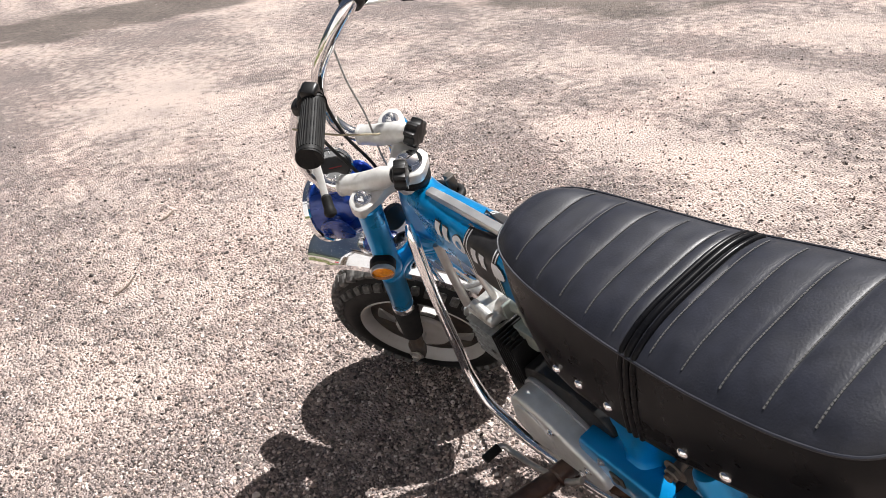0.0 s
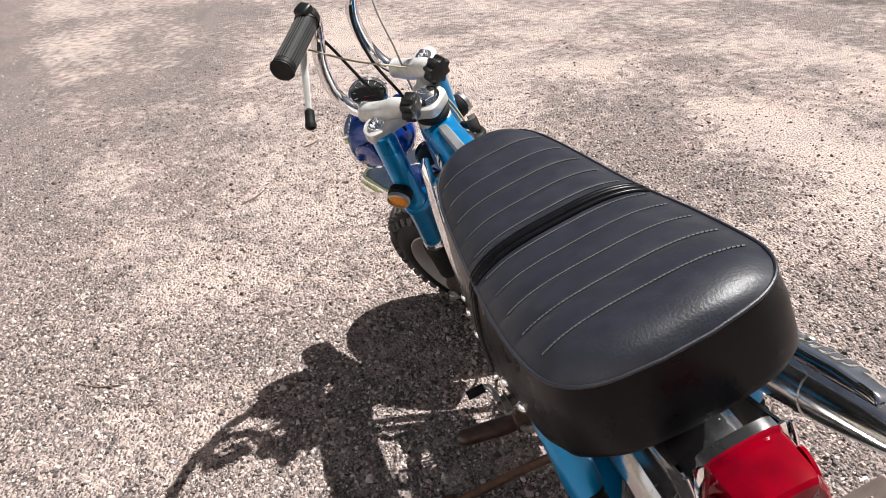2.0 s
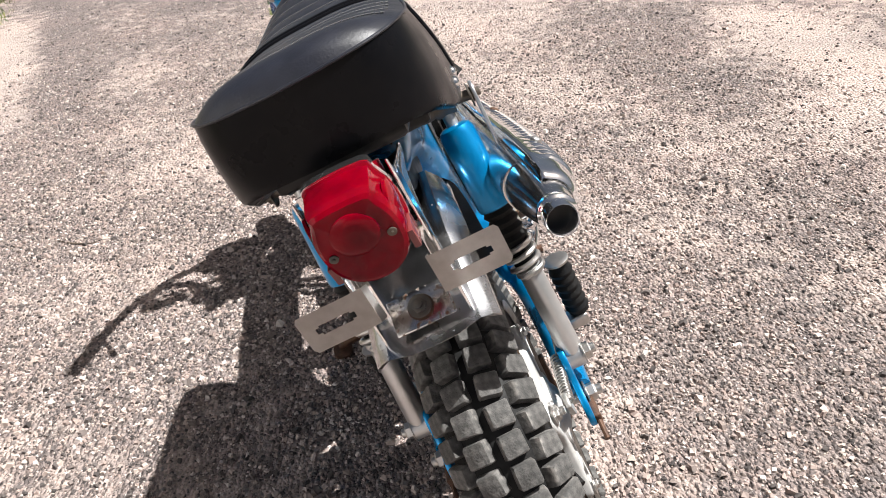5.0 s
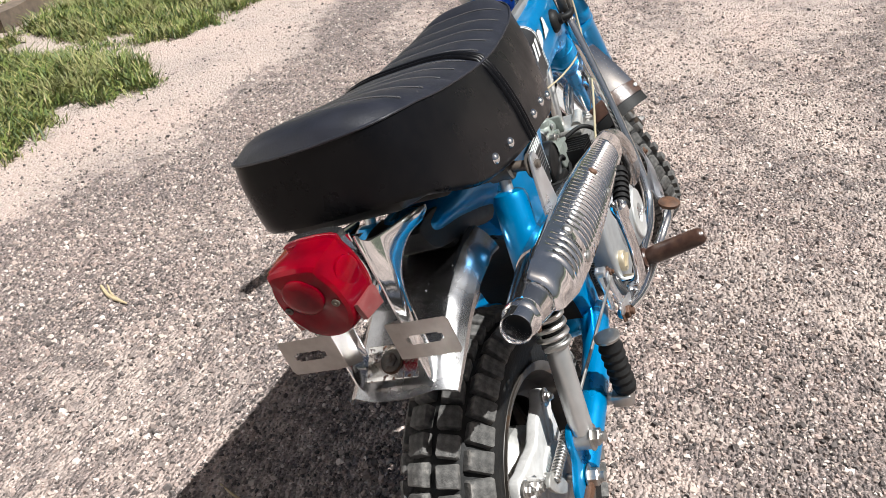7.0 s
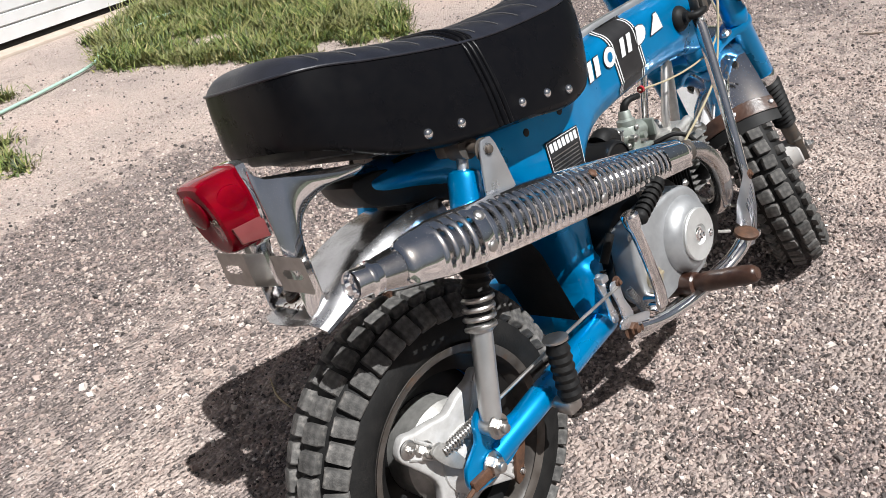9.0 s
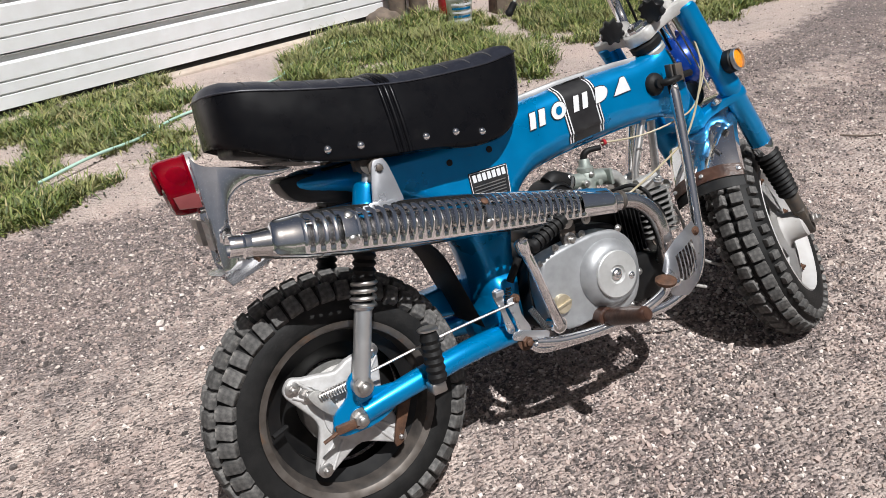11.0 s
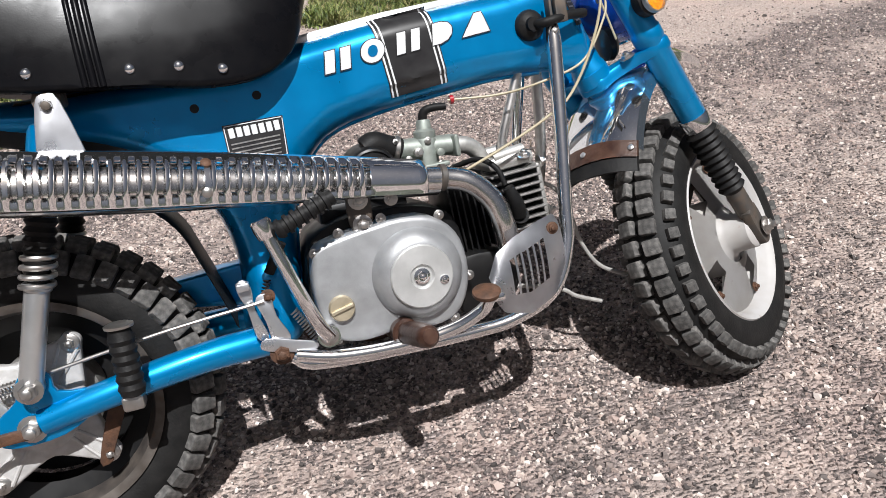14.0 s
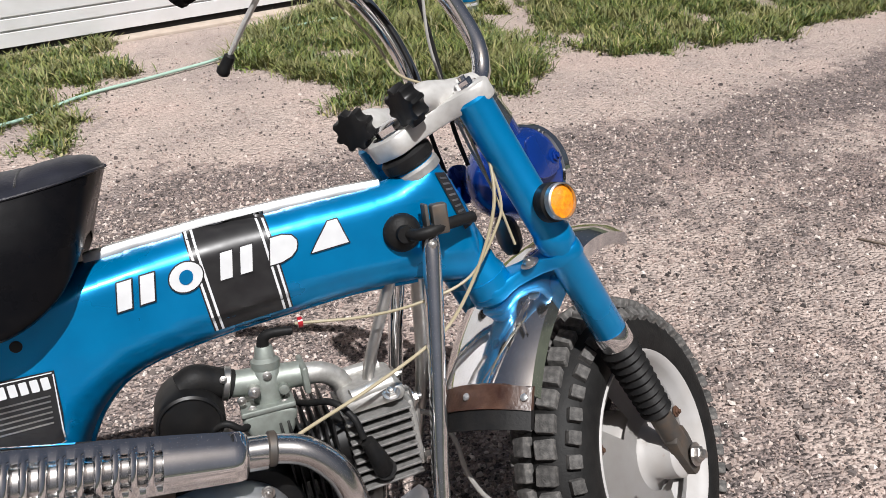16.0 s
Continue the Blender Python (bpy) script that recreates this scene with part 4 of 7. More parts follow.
# ---- rear end ----
def arc_blade(r, a0, a1, half, centre, bow=0.012, lip=0.006, n=30, taper=None, thick=0.0016):
    """A mudguard: an arched strip with rolled rims round a wheel; degrees from straight ahead, upwards."""
    rows = [(-1.0, -lip - bow), (-0.985, -bow * 0.85), (-0.8, -bow * 0.45), (-0.45, -bow * 0.1), (0, 0), (0.45, -bow * 0.1), (0.8, -bow * 0.45), (0.985, -bow * 0.85), (1.0, -lip - bow)]
    outer, inner = [], []
    for k in range(n + 1):
        t = k / n
        a = radians(a0 + (a1 - a0) * t)
        w = half * (taper(t) if taper else 1.0)
        outer.append([(centre[0] + (r + d) * math.cos(a), y * w, centre[1] + (r + d) * math.sin(a)) for y, d in rows])
        inner.append([(centre[0] + (r + d - thick) * math.cos(a), y * (w - thick), centre[1] + (r + d - thick) * math.sin(a)) for y, d in rows])
    rings = [o + i[::-1] for o, i in zip(outer, inner)]
    return loft(rings)


def rear_blade():
    """A mudguard with a flat top, a narrow bevel along each side and rolled rims; it ends behind the shock absorbers."""
    rings = []
    for x in np.linspace(-0.116, 0.094, 30):
        crest = float(np.interp(x, [-0.116, -0.09, -0.06, -0.03, 0.01, 0.045, 0.094], [0.446, 0.459, 0.474, 0.485, 0.494, 0.497, 0.494]))
        rim = float(np.interp(x, [-0.116, -0.08, -0.04, 0.01, 0.07, 0.094], [0.434, 0.446, 0.461, 0.472, 0.472, 0.466]))
        w = 0.062 - 0.004 * max(0.0, x / 0.1)
        fall = ((1.0, 1.28), (0.99, 1.0), (0.905, 0.60), (0.885, 0.50), (0.735, 0.06), (0.715, 0.03), (0.36, 0.0))   # across, downwards
        side = [(k * w, crest - (crest - rim) * d) for k, d in fall]
        line = [(x, -y, z) for y, z in side] + [(x, 0.0, crest + 0.0006)] + [(x, y, z) for y, z in side[::-1]]
        line = [(p[0] - 0.020 * (1 - (p[1] / w) ** 2) * (x < -0.11), p[1], p[2]) for p in line]
        rings.append(line + [(p[0] + 0.001, p[1] * 0.975, p[2] - 0.0016) for p in line[::-1]])
    return loft(rings)


rear_guard = part("rear_mudguard", rear_blade(), DUSTY_CHROME, bike, "chrome rear mudguard with scratches", sharp=24)
FLAP_LINE = [(0.100, 0.470), (0.150, 0.436), (0.190, 0.398), (0.212, 0.366), (0.224, 0.330), (0.236, 0.290), (0.246, 0.255), (0.250, 0.238)]
part("inner_mudguard", loft([[(x, -0.060, z - 0.004), (x, -0.054, z + 0.003), (x, 0.054, z + 0.003), (x, 0.060, z - 0.004), (x - 0.003, 0.054, z - 0.001), (x - 0.003, -0.054, z - 0.001)] for x, _, z in spline([(x, 0, z) for x, z in FLAP_LINE], 4)]), RUBBER, bike, "black rubber inner mudguard behind the frame", sharp=60)
# added black box that darkens the shaded space under the seat
part("battery_box", box((0.135, 0.0, 0.515), (0.16, 0.062, 0.075), 0.008), BLACK, bike, "black box added for the shade under the seat")
stay = [(-0.119, 0.614), (-0.104, 0.600), (-0.043, 0.584), (0.008, 0.571), (0.012, 0.565), (-0.004, 0.562), (-0.040, 0.566), (-0.070, 0.558), (-0.087, 0.541), (-0.093, 0.516), (-0.094, 0.49), (-0.095, 0.448), (-0.116, 0.446), (-0.118, 0.48), (-0.118, 0.53), (-0.118, 0.57)]
tail = part("tail_bracket", joined(prism(smooth_outline(stay, 3), -0.042, -0.0395, 0.001), prism(smooth_outline(stay, 3), 0.0395, 0.042, 0.001),
                                   loft([[(x, -0.036, z), (x, 0.036, z), (x - 0.002, 0.036, z), (x - 0.002, -0.036, z)] for x, z in ((-0.1165, 0.617), (-0.1165, 0.59), (-0.1165, 0.555))])), CHROME, bike, "chrome tail lamp bracket")
for s in (-1, 1):
    # the arch of each cheek is turned in as a narrow flange
    arch = spline([(x, 0, z) for x, z in stay[5:12]], 4)
    part("bracket_flange", loft([[(p.x, s * 0.0418, p.z), (p.x, s * 0.030, p.z), (p.x + 0.0012, s * 0.030, p.z - 0.0010), (p.x + 0.0012, s * 0.0418, p.z - 0.0010)] for p in arch]), CHROME, tail)
CLEAR_PINK = material("clear window", (0.17, 0.045, 0.045), 0.12, 0.0, (0.12, 0.03, 0.03), 40, 0.6)
LENS = [(-0.026, 0.046), (0.026, 0.046), (0.0335, 0.034), (0.0405, 0.014), (0.042, -0.008), (0.038, -0.030), (0.027, -0.047), (0.010, -0.056), (-0.010, -0.056), (-0.027, -0.047), (-0.038, -0.030), (-0.042, -0.008), (-0.0405, 0.014), (-0.0335, 0.034)]


def lens_ring(depth, grow):
    line = smooth_outline(LENS, 3)
    return [(-0.118 - depth * (1.0 + 2.6 * z * (depth > 0.02)), 0.87 * y * grow, 0.584 + 0.83 * z * grow) for y, z in line]


lamp = part("tail_lamp", loft([lens_ring(d, g) for d, g in ((0.0, 1.0), (0.006, 1.03), (0.008, 0.985), (0.024, 0.975), (0.036, 0.95), (0.042, 0.90), (0.0445, 0.82), (0.045, 0.5), (0.0455, 0.1))]), RED, bike, "red tail lamp lens", sharp=30)
part("lamp_base", loft([lens_ring(d, g) for d, g in ((-0.006, 1.0), (-0.006, 1.05), (0.004, 1.05), (0.004, 1.0))]), CHROME, lamp, "pale lamp rim")
part("stop_boss", lathe([(0.0190, 0), (0.0187, 0.003), (0.0160, 0.005), (0.009, 0.0058), (0.003, 0.006)], 36, (-0.1645, 0, 0.592), (-1, 0, -0.12)), RED, lamp)
for s in (-1, 1):
    part("side_reflector", lathe([(0.0150, 0), (0.0146, 0.0025), (0.011, 0.0035), (0.003, 0.004)], 30, (-0.141, s * 0.0325, 0.594), (-0.16, s, 0)), RED, lamp, "round red side reflector")
    part("plate_window", prism([(-0.119, 0.568), (-0.154, 0.568), (-0.150, 0.550), (-0.119, 0.545)], s * 0.031, s * 0.0368, 0.001), CLEAR_PINK, lamp, "clear pinkish number plate window")
    part("lens_screw", bolt((-0.1615, s * 0.0245, 0.579), (-1, 0, -0.12), 0.0025, 0.002), DARK_STEEL, lamp, "small lens screw")
for k in range(9):
    part("lens_rib", xf(prism(rect(0, 0, 0.042, 0.0016, 0.0006), -0.001, 0.001, 0.0006), Matrix.Translation((-0.124 - 0.0048 * k, 0, 0.6215 - 0.0005 * k)) @ pose(0, 0, 0, 0, 0, 90)), RED, lamp)


def slotted_ear(s):
    """A bent ear with a slot through it."""
    ys, zs = (0.030, 0.045, 0.049, 0.078, 0.082, 0.089, 0.094), (0.486, 0.490, 0.501, 0.503, 0.509, 0.511, 0.522, 0.526)
    bm = bmesh.new()
    grid = [[bm.verts.new((-0.128 + 0.001 * (y == 0.030), s * (y - (0.003 if y > 0.09 and z in (zs[0], zs[-1]) else 0)), z)) for z in zs] for y in ys]
    grid.insert(0, [bm.verts.new((-0.104, s * 0.0295, z - 0.012)) for z in zs])
    for i in range(len(grid) - 1):
        for j in range(len(zs) - 1):
            if 2 <= i <= 4 and 2 <= j <= 4 and not (i in (2, 4) and j in (2, 4)):
                continue
            q = [grid[i][j], grid[i + 1][j], grid[i + 1][j + 1], grid[i][j + 1]]
            bm.faces.new(q if s < 0 else q[::-1])
    bmesh.ops.solidify(bm, geom=bm.faces[:], thickness=0.0018)
    bm.verts.index_update()
    out = [tuple(p.co) for p in bm.verts], [tuple(w.index for w in q.verts) for q in bm.faces]
    bm.free()
    return out


holder = part("plate_holder", box((-0.102, 0, 0.466), (0.003, 0.058, 0.036), 0.0008, pose(0, 0, 0, 0, 56, 0)), RUSTY_CHROME, bike, "slotted steel number plate holder")
for s in (-1, 1):
    part("holder_ear", slotted_ear(s), STAINLESS, holder, "slotted steel ear")
part("rust_patch", lathe([(0.0125, 0), (0.0122, 0.0010), (0.008, 0.0014)], 22, (-0.1035, 0, 0.4675), (-0.56, 0, 0.83)), RUST, holder, "rusty mounting patch")
part("holder_bolt", bolt((-0.104, 0, 0.469), (-0.56, 0, 0.83), 0.0075, 0.005), DARK_STEEL, holder, "dark rusty bolt")


def coil(p, q, r, wire, turns, n=14):
    p, q = Vector(p), Vector(q)
    d = (q - p).normalized()
    a = d.cross(Vector((0, 1, 0))).normalized()
    b = d.cross(a)
    k = int(turns * n)
    return tube([p + (q - p) * i / k + r * (math.cos(2 * math.pi * i / n) * a + math.sin(2 * math.pi * i / n) * b) for i in range(k + 1)], wire, 8, 1)


for s in (-1, 1):
    top, low = Vector((0.113, s * 0.090, 0.545)), Vector((0.013, s * 0.099, 0.236))
    ax = low - top
    at = lambda t: top + ax * t
    d = -ax.normalized()
    shock = part("shock_absorber", joined(lathe([(0.0125, 0), (0.0135, 0.004), (0.0135, 0.105), (0.016, 0.108), (0.016, 0.114), (0.010, 0.118)], 24, at(0.98), d),
                                          lathe([(0.014, -0.010), (0.014, 0.010)], 22, low, (0, s, 0)), tube([at(0.04), at(0.8)], 0.007, 10, 1)), TRIM, bike, "bright alloy rear shock absorber")
    part("upper_cover", lathe([(0.010, 0.0), (0.0190, 0.004), (0.0198, 0.008), (0.0198, 0.094), (0.0175, 0.101), (0.012, 0.104)], 32, at(0.40), d), BLUE, shock, "blue upper shock cover")
    part("spring", coil(at(0.525), at(0.645), 0.0172, 0.0034, 3.6), STAINLESS, shock, "exposed coil spring")
    part("spring_boot", lathe([(0.0125, 0), (0.0125, 0.030)] + [(0.0182 if k % 2 else 0.0145, 0.032 + 0.0055 * k) for k in range(10)] + [(0.014, 0.089)], 22, at(0.66), d), RUBBER, shock, "ribbed black spring boot")
    part("lower_bolt", bolt(low + Vector((0, s * 0.010, 0)), (0, s, 0), 0.0105, 0.010), STAINLESS, shock, "bright domed lower nut")
    part("upper_eye", joined(lathe([(0.015, -0.012), (0.015, 0.012)], 20, top, (0, s, 0)), box(top - Vector((0, s * 0.02, -0.004)), (0.03, 0.02, 0.026), 0.004)), DARK_STEEL, shock)
    part("upper_bolt", joined(tube([top, top + Vector((0.003, s * 0.034, -0.007))], 0.006, 12, 1), bolt(top + Vector((0.003, s * 0.030, -0.007)), (0, s, 0), 0.009, 0.008)), DARK_STEEL, shock)

swing = part("swingarm", joined(tube([(0.295, -0.062, 0.212), (0.20, -0.080, 0.214), (0.10, -0.086, 0.204), (0.01, -0.086, 0.190)], [0.021, 0.019, 0.018, 0.016], 18),
                                tube([(0.295, 0.062, 0.212), (0.20, 0.080, 0.214), (0.10, 0.086, 0.204), (0.01, 0.086, 0.190)], [0.021, 0.019, 0.018, 0.016], 18),
                                tube([(0.285, -0.07, 0.212), (0.285, 0.07, 0.212)], 0.02, 16, 1)), BLUE, bike, "blue tubular swingarm")
ear = smooth_outline([(-0.040, 0.176), (-0.036, 0.202), (-0.010, 0.222), (-0.004, 0.244), (0.012, 0.256), (0.032, 0.244), (0.036, 0.222), (0.075, 0.214), (0.072, 0.190), (0.03, 0.168), (-0.02, 0.166)], 3)
for s in (-1, 1):
    part("axle_plate", prism(ear, s * 0.082, s * 0.090, 0.002), BLUE, swing, "blue axle plate")
    part("chain_adjuster", joined(box((-0.022, s * 0.093, 0.182), (0.036, 0.008, 0.014), 0.002), tube([(-0.035, s * 0.093, 0.180), (-0.062, s * 0.093, 0.172)], 0.003, 8, 1)), RUST, swing, "rusty chain adjuster")
part("torque_arm", prism(smooth_outline([(0.050, 0.112), (0.064, 0.108), (0.070, 0.122), (0.098, 0.178), (0.092, 0.188), (0.080, 0.184)], 3), -0.060, -0.054, 0.0015), RUST, bike, "rusty brake torque arm")
part("brake_rod", tube([(0.286, -0.108, 0.272), (0.16, -0.098, 0.262), (0.02, -0.082, 0.243), (-0.045, -0.075, 0.236)], 0.0023, 8), STAINLESS, bike, "thin steel rear brake rod")
part("brake_spring", coil((0.02, -0.078, 0.240), (-0.048, -0.072, 0.232), 0.006, 0.0013, 16, 10), STAINLESS, bike, "small brake return spring")
part("brake_arm", prism(smooth_outline([(-0.062, 0.240), (-0.048, 0.246), (-0.038, 0.236), (-0.022, 0.205), (-0.03, 0.196), (-0.05, 0.216)], 3), -0.074, -0.068, 0.0015), ALLOY, bike, "brake lever arm on the hub")
for s in (-1, 1):
    peg = part("passenger_peg", lathe([(0.010, 0), (0.0135, 0.002)] + [(0.0135 + (0.0022 if k % 2 else 0), 0.004 + 0.0058 * k) for k in range(13)] + [(0.012, 0.082)], 20, (0.121, s * 0.128, 0.206), (0.05, 0, 1)), RUBBER, bike, "folded black rubber passenger peg")
    part("peg_cap", lathe([(0.016, 0), (0.0165, 0.003), (0.012, 0.005), (0.006, 0.0045)], 22, (0.1252, s * 0.128, 0.2875), (0.05, 0, 1)), STAINLESS, peg)
    part("peg_bracket", joined(box((0.119, s * 0.122, 0.198), (0.024, 0.026, 0.018), 0.003), tube([(0.119, s * 0.12, 0.196), (0.118, s * 0.098, 0.198)], 0.008, 10, 1)), STAINLESS, peg)
chain_path = [(0.385, 0.262), (0.33, 0.268), (0.10, 0.262), (0.0, 0.258), (-0.05, 0.24), (-0.072, 0.19), (-0.05, 0.135), (0.0, 0.116), (0.15, 0.15), (0.33, 0.20), (0.385, 0.21)]
chain = spline([(x, 0.053, z) for x, z in chain_path], 12)
part("drive_chain", joined(*[box((a + b) / 2, ((b - a).length * 0.8, 0.009 if k % 2 else 0.006, 0.0085), 0.001, pose(0, 0, 0, 0, -math.degrees(math.atan2(b.z - a.z, b.x - a.x)), 0)) for k, (a, b) in enumerate(zip(chain[:-1], chain[1:]))]), DARK_STEEL, bike, "greasy drive chain")
case = part("chain_guard", prism(smooth_outline([(0.392, 0.232), (0.398, 0.292), (0.36, 0.302), (0.20, 0.294), (0.115, 0.288), (0.095, 0.274), (0.110, 0.262), (0.20, 0.250), (0.33, 0.226)], 3), 0.040, 0.084, 0.006, 3), BLUE, bike, "scratched blue chain guard")
part("guard_clip", joined(box((0.322, 0.0855, 0.268), (0.026, 0.003, 0.020), 0.001), box((0.322, 0.088, 0.268), (0.012, 0.004, 0.008), 0.001)), DARK_STEEL, case, "dark steel clip")
for x in (0.225, 0.350):
    part("guard_screw", bolt((x, 0.084, 0.284), (0, 1, 0), 0.0045, 0.004), STAINLESS, case)

# ---- exhaust ----
PIPE = [(-0.122, -0.1440, 0.4985), (-0.06, -0.1415, 0.4865), (0.05, -0.132, 0.465), (0.25, -0.1155, 0.4265), (0.45, -0.104, 0.388), (0.53, -0.100, 0.372)]


def pipe_at(x):
    xs = [p[0] for p in PIPE]
    return Vector((x, float(np.interp(x, xs, [p[1] for p in PIPE])), float(np.interp(x, xs, [p[2] for p in PIPE]))))


def muffler_r(x):
    return float(np.interp(x, [-0.105, -0.06, -0.02, 0.04, 0.10, 0.20, 0.30, 0.44, 0.53], [0.0150, 0.0222, 0.0262, 0.0290, 0.0300, 0.0292, 0.0260, 0.0195, 0.0148]))


def muffler_ring(x, r, n=28):
    d = Vector((0.982, 0.06, -0.187)).normalized()
    out = Vector((0, -1, 0)) - d * Vector((0, -1, 0)).dot(d)
    up = out.normalized().cross(d)
    up = up if up.z > 0 else -up
    return [pipe_at(x) - 0.0040 * up + r * (math.sin(a) * out.normalized() + math.cos(a) * up) for a in np.linspace(0, 2 * math.pi, n, endpoint=False)]


muffler = part("muffler", loft([muffler_ring(x, muffler_r(x), 40) for x in np.linspace(-0.096, 0.53, 50)], False), MUFFLER_STEEL, bike, "long tarnished steel muffler", sharp=60)
part("tail_pipe", loft([muffler_ring(x, r, 32) for x, r in ((-0.090, 0.0176), (-0.092, 0.0180), (-0.098, 0.0180), (-0.100, 0.0152), (-0.102, 0.0146), (-0.116, 0.0148), (-0.1175, 0.0141), (-0.116, 0.0129), (-0.092, 0.0120), (-0.06, 0.0114))], False), CHROME, muffler, "chrome tail pipe")
part("rear_band", loft([muffler_ring(x, r, 40) for x, r in ((0.002, 0.0268), (0.002, 0.0285), (0.012, 0.0290), (0.012, 0.0272))], False), MUFFLER_STEEL, muffler, "steel band round the muffler")
part("drain_screw", bolt(pipe_at(-0.085) + Vector((0.0, -0.004, -0.021)), (0, -0.3, -1), 0.004, 0.004), RUST, muffler, "rusty drain screw")
part("pipe_inside", loft([muffler_ring(-0.094, 0.0123), muffler_ring(-0.096, 0.0123)]), BLACK, muffler, "sooty inside")


def shield_point(x, a, r):
    d = Vector((0.982, 0.06, -0.187)).normalized()
    out = (Vector((0, -1, 0)) - d * Vector((0, -1, 0)).dot(d)).normalized()
    up = out.cross(d)
    up = up if up.z > 0 else -up
    return pipe_at(x) - 0.0040 * up + r * (math.sin(radians(a)) * out + math.cos(radians(a)) * up)


def heat_shield():
    """The slotted outer shell: tall rounded openings go through between its ribs, under rolled rims."""
    x0, x1 = -0.066, 0.512
    xs, x = [x0, x0 + 0.0015, x0 + 0.004, x0 + 0.008], x0 + 0.014
    open_at, swells = {}, {}
    while x < x1 - 0.010:
        if -0.031 < x < 0.428 and not 0.024 < x < 0.040 and not 0.240 < x < 0.258:
            for w, k, swell in ((0.0016, 0, -0.0008), (0.0032, 0, 0.0012), (0.0016, 0, 0.0012), (0.0010, 1, -0.0008), (0.0010, 2, -0.0010), (0.0034, 3, -0.0010), (0.0010, 2, -0.0010), (0.0010, 1, -0.0010)):
                xs.append(x)
                open_at[round(x, 5)] = k
                swells[round(x, 5)] = swell
                x += w
        else:
            xs.append(x)
            x += 0.0060
    xs += [x1 - 0.008, x1 - 0.004, x1 - 0.0015, x1]
    angles = [a + 23 for a in (-22, -19, -12, -6, 4, 14, 20, 24, 29, 36, 44, 52, 60, 67, 72, 76, 82, 88, 94, 99, 101)]
    rim = {1: -0.0045, 4: -0.001, 11: 0.0018, 17: 0.0012, 105: 0.0002, 111: 0.0010, 117: 0.0022, 122: -0.0005, 124: -0.0045}
    bm = bmesh.new()
    grid = []
    for x in xs:
        end = min(1.0, min(x - x0, x1 - x) / 0.010)
        lift = (0.0016 + 0.0088 * math.sqrt(max(0.0, 1 - (1 - end) ** 2))) * min(1.0, 0.55 + 0.45 * (x - x0) / 0.045)
        grid.append([bm.verts.new(shield_point(x, a, muffler_r(x) + max(0.0012, lift + rim.get(a, 0.0) + (swells.get(round(x, 5), 0.0) if 30 < a < 106 else 0.0)))) for a in angles])
    for i in range(len(xs) - 1):
        k = open_at.get(round(xs[i], 5), 0)
        lo, hi = {0: (1, 0), 1: (43, 99), 2: (37, 105), 3: (37, 105)}[k]
        for j in range(len(angles) - 1):
            if lo <= angles[j] and angles[j + 1] <= hi:
                continue
            bm.faces.new((grid[i][j], grid[i][j + 1], grid[i + 1][j + 1], grid[i + 1][j]))
    bmesh.ops.recalc_face_normals(bm, faces=bm.faces[:])
    bmesh.ops.solidify(bm, geom=bm.faces[:], thickness=0.0016)
    bm.verts.index_update()
    out = [tuple(p.co) for p in bm.verts], [tuple(w.index for w in q.verts) for q in bm.faces]
    bm.free()
    return out


shield = part("heat_shield", heat_shield(), CHROME, bike, "slotted chrome heat shield", sharp=50)
for x in (0.038, 0.254):
    for a, mat in ((44, RUST if x > 0.1 else STAINLESS), (97, STAINLESS)):
        p, q = shield_point(x, a, muffler_r(x) + 0.0104), shield_point(x, a, muffler_r(x) + 0.03)
        part("shield_screw", lathe([(0.0062, 0), (0.0060, 0.0016), (0.0045, 0.0030), (0.0015, 0.0036)], 16, p, q - p), mat, shield, "domed shield screw")
part("muffler_bracket", joined(prism(smooth_outline([(0.105, 0.541), (0.117, 0.550), (0.130, 0.541), (0.144, 0.468), (0.140, 0.452), (0.092, 0.462), (0.091, 0.476)], 3), -0.128, -0.124, 0.0012)), GUARD_STEEL, bike, "steel muffler hanger bracket")
part("exhaust_pipe", tube([(0.50, -0.102, 0.377), (0.54, -0.100, 0.370), (0.570, -0.103, 0.358), (0.594, -0.107, 0.330), (0.604, -0.108, 0.295), (0.610, -0.10, 0.262), (0.622, -0.07, 0.240), (0.635, -0.03, 0.245), (0.645, 0, 0.262)], 0.0148, 18), MUFFLER_STEEL, bike, "bent steel exhaust pipe, rust stained")
part("pipe_clamp", lathe([(0.0152, 0), (0.0172, 0.0015), (0.0172, 0.0075), (0.0152, 0.009)], 26, (0.530, -0.1, 0.3725), (0.98, 0.05, -0.19)), DARK_STEEL, bike, "rusty pipe joint collar")


# ---- engine ----
engine = part("crankcase", joined(prism(smooth_outline([(0.35, 0.20), (0.345, 0.27), (0.36, 0.325), (0.42, 0.345), (0.50, 0.34), (0.55, 0.315), (0.56, 0.25), (0.54, 0.195), (0.47, 0.18), (0.40, 0.182)], 3), -0.062, 0.052, 0.006),
                                  box((0.44, 0, 0.345), (0.12, 0.07, 0.03), 0.006)), BLACK, bike, "black engine crankcase")
part("engine_nose", prism(smooth_outline([(0.535, 0.19), (0.54, 0.252), (0.590, 0.258), (0.622, 0.245), (0.626, 0.205), (0.600, 0.180), (0.560, 0.176)], 3), -0.074, 0.052, 0.006), BLACK, engine)
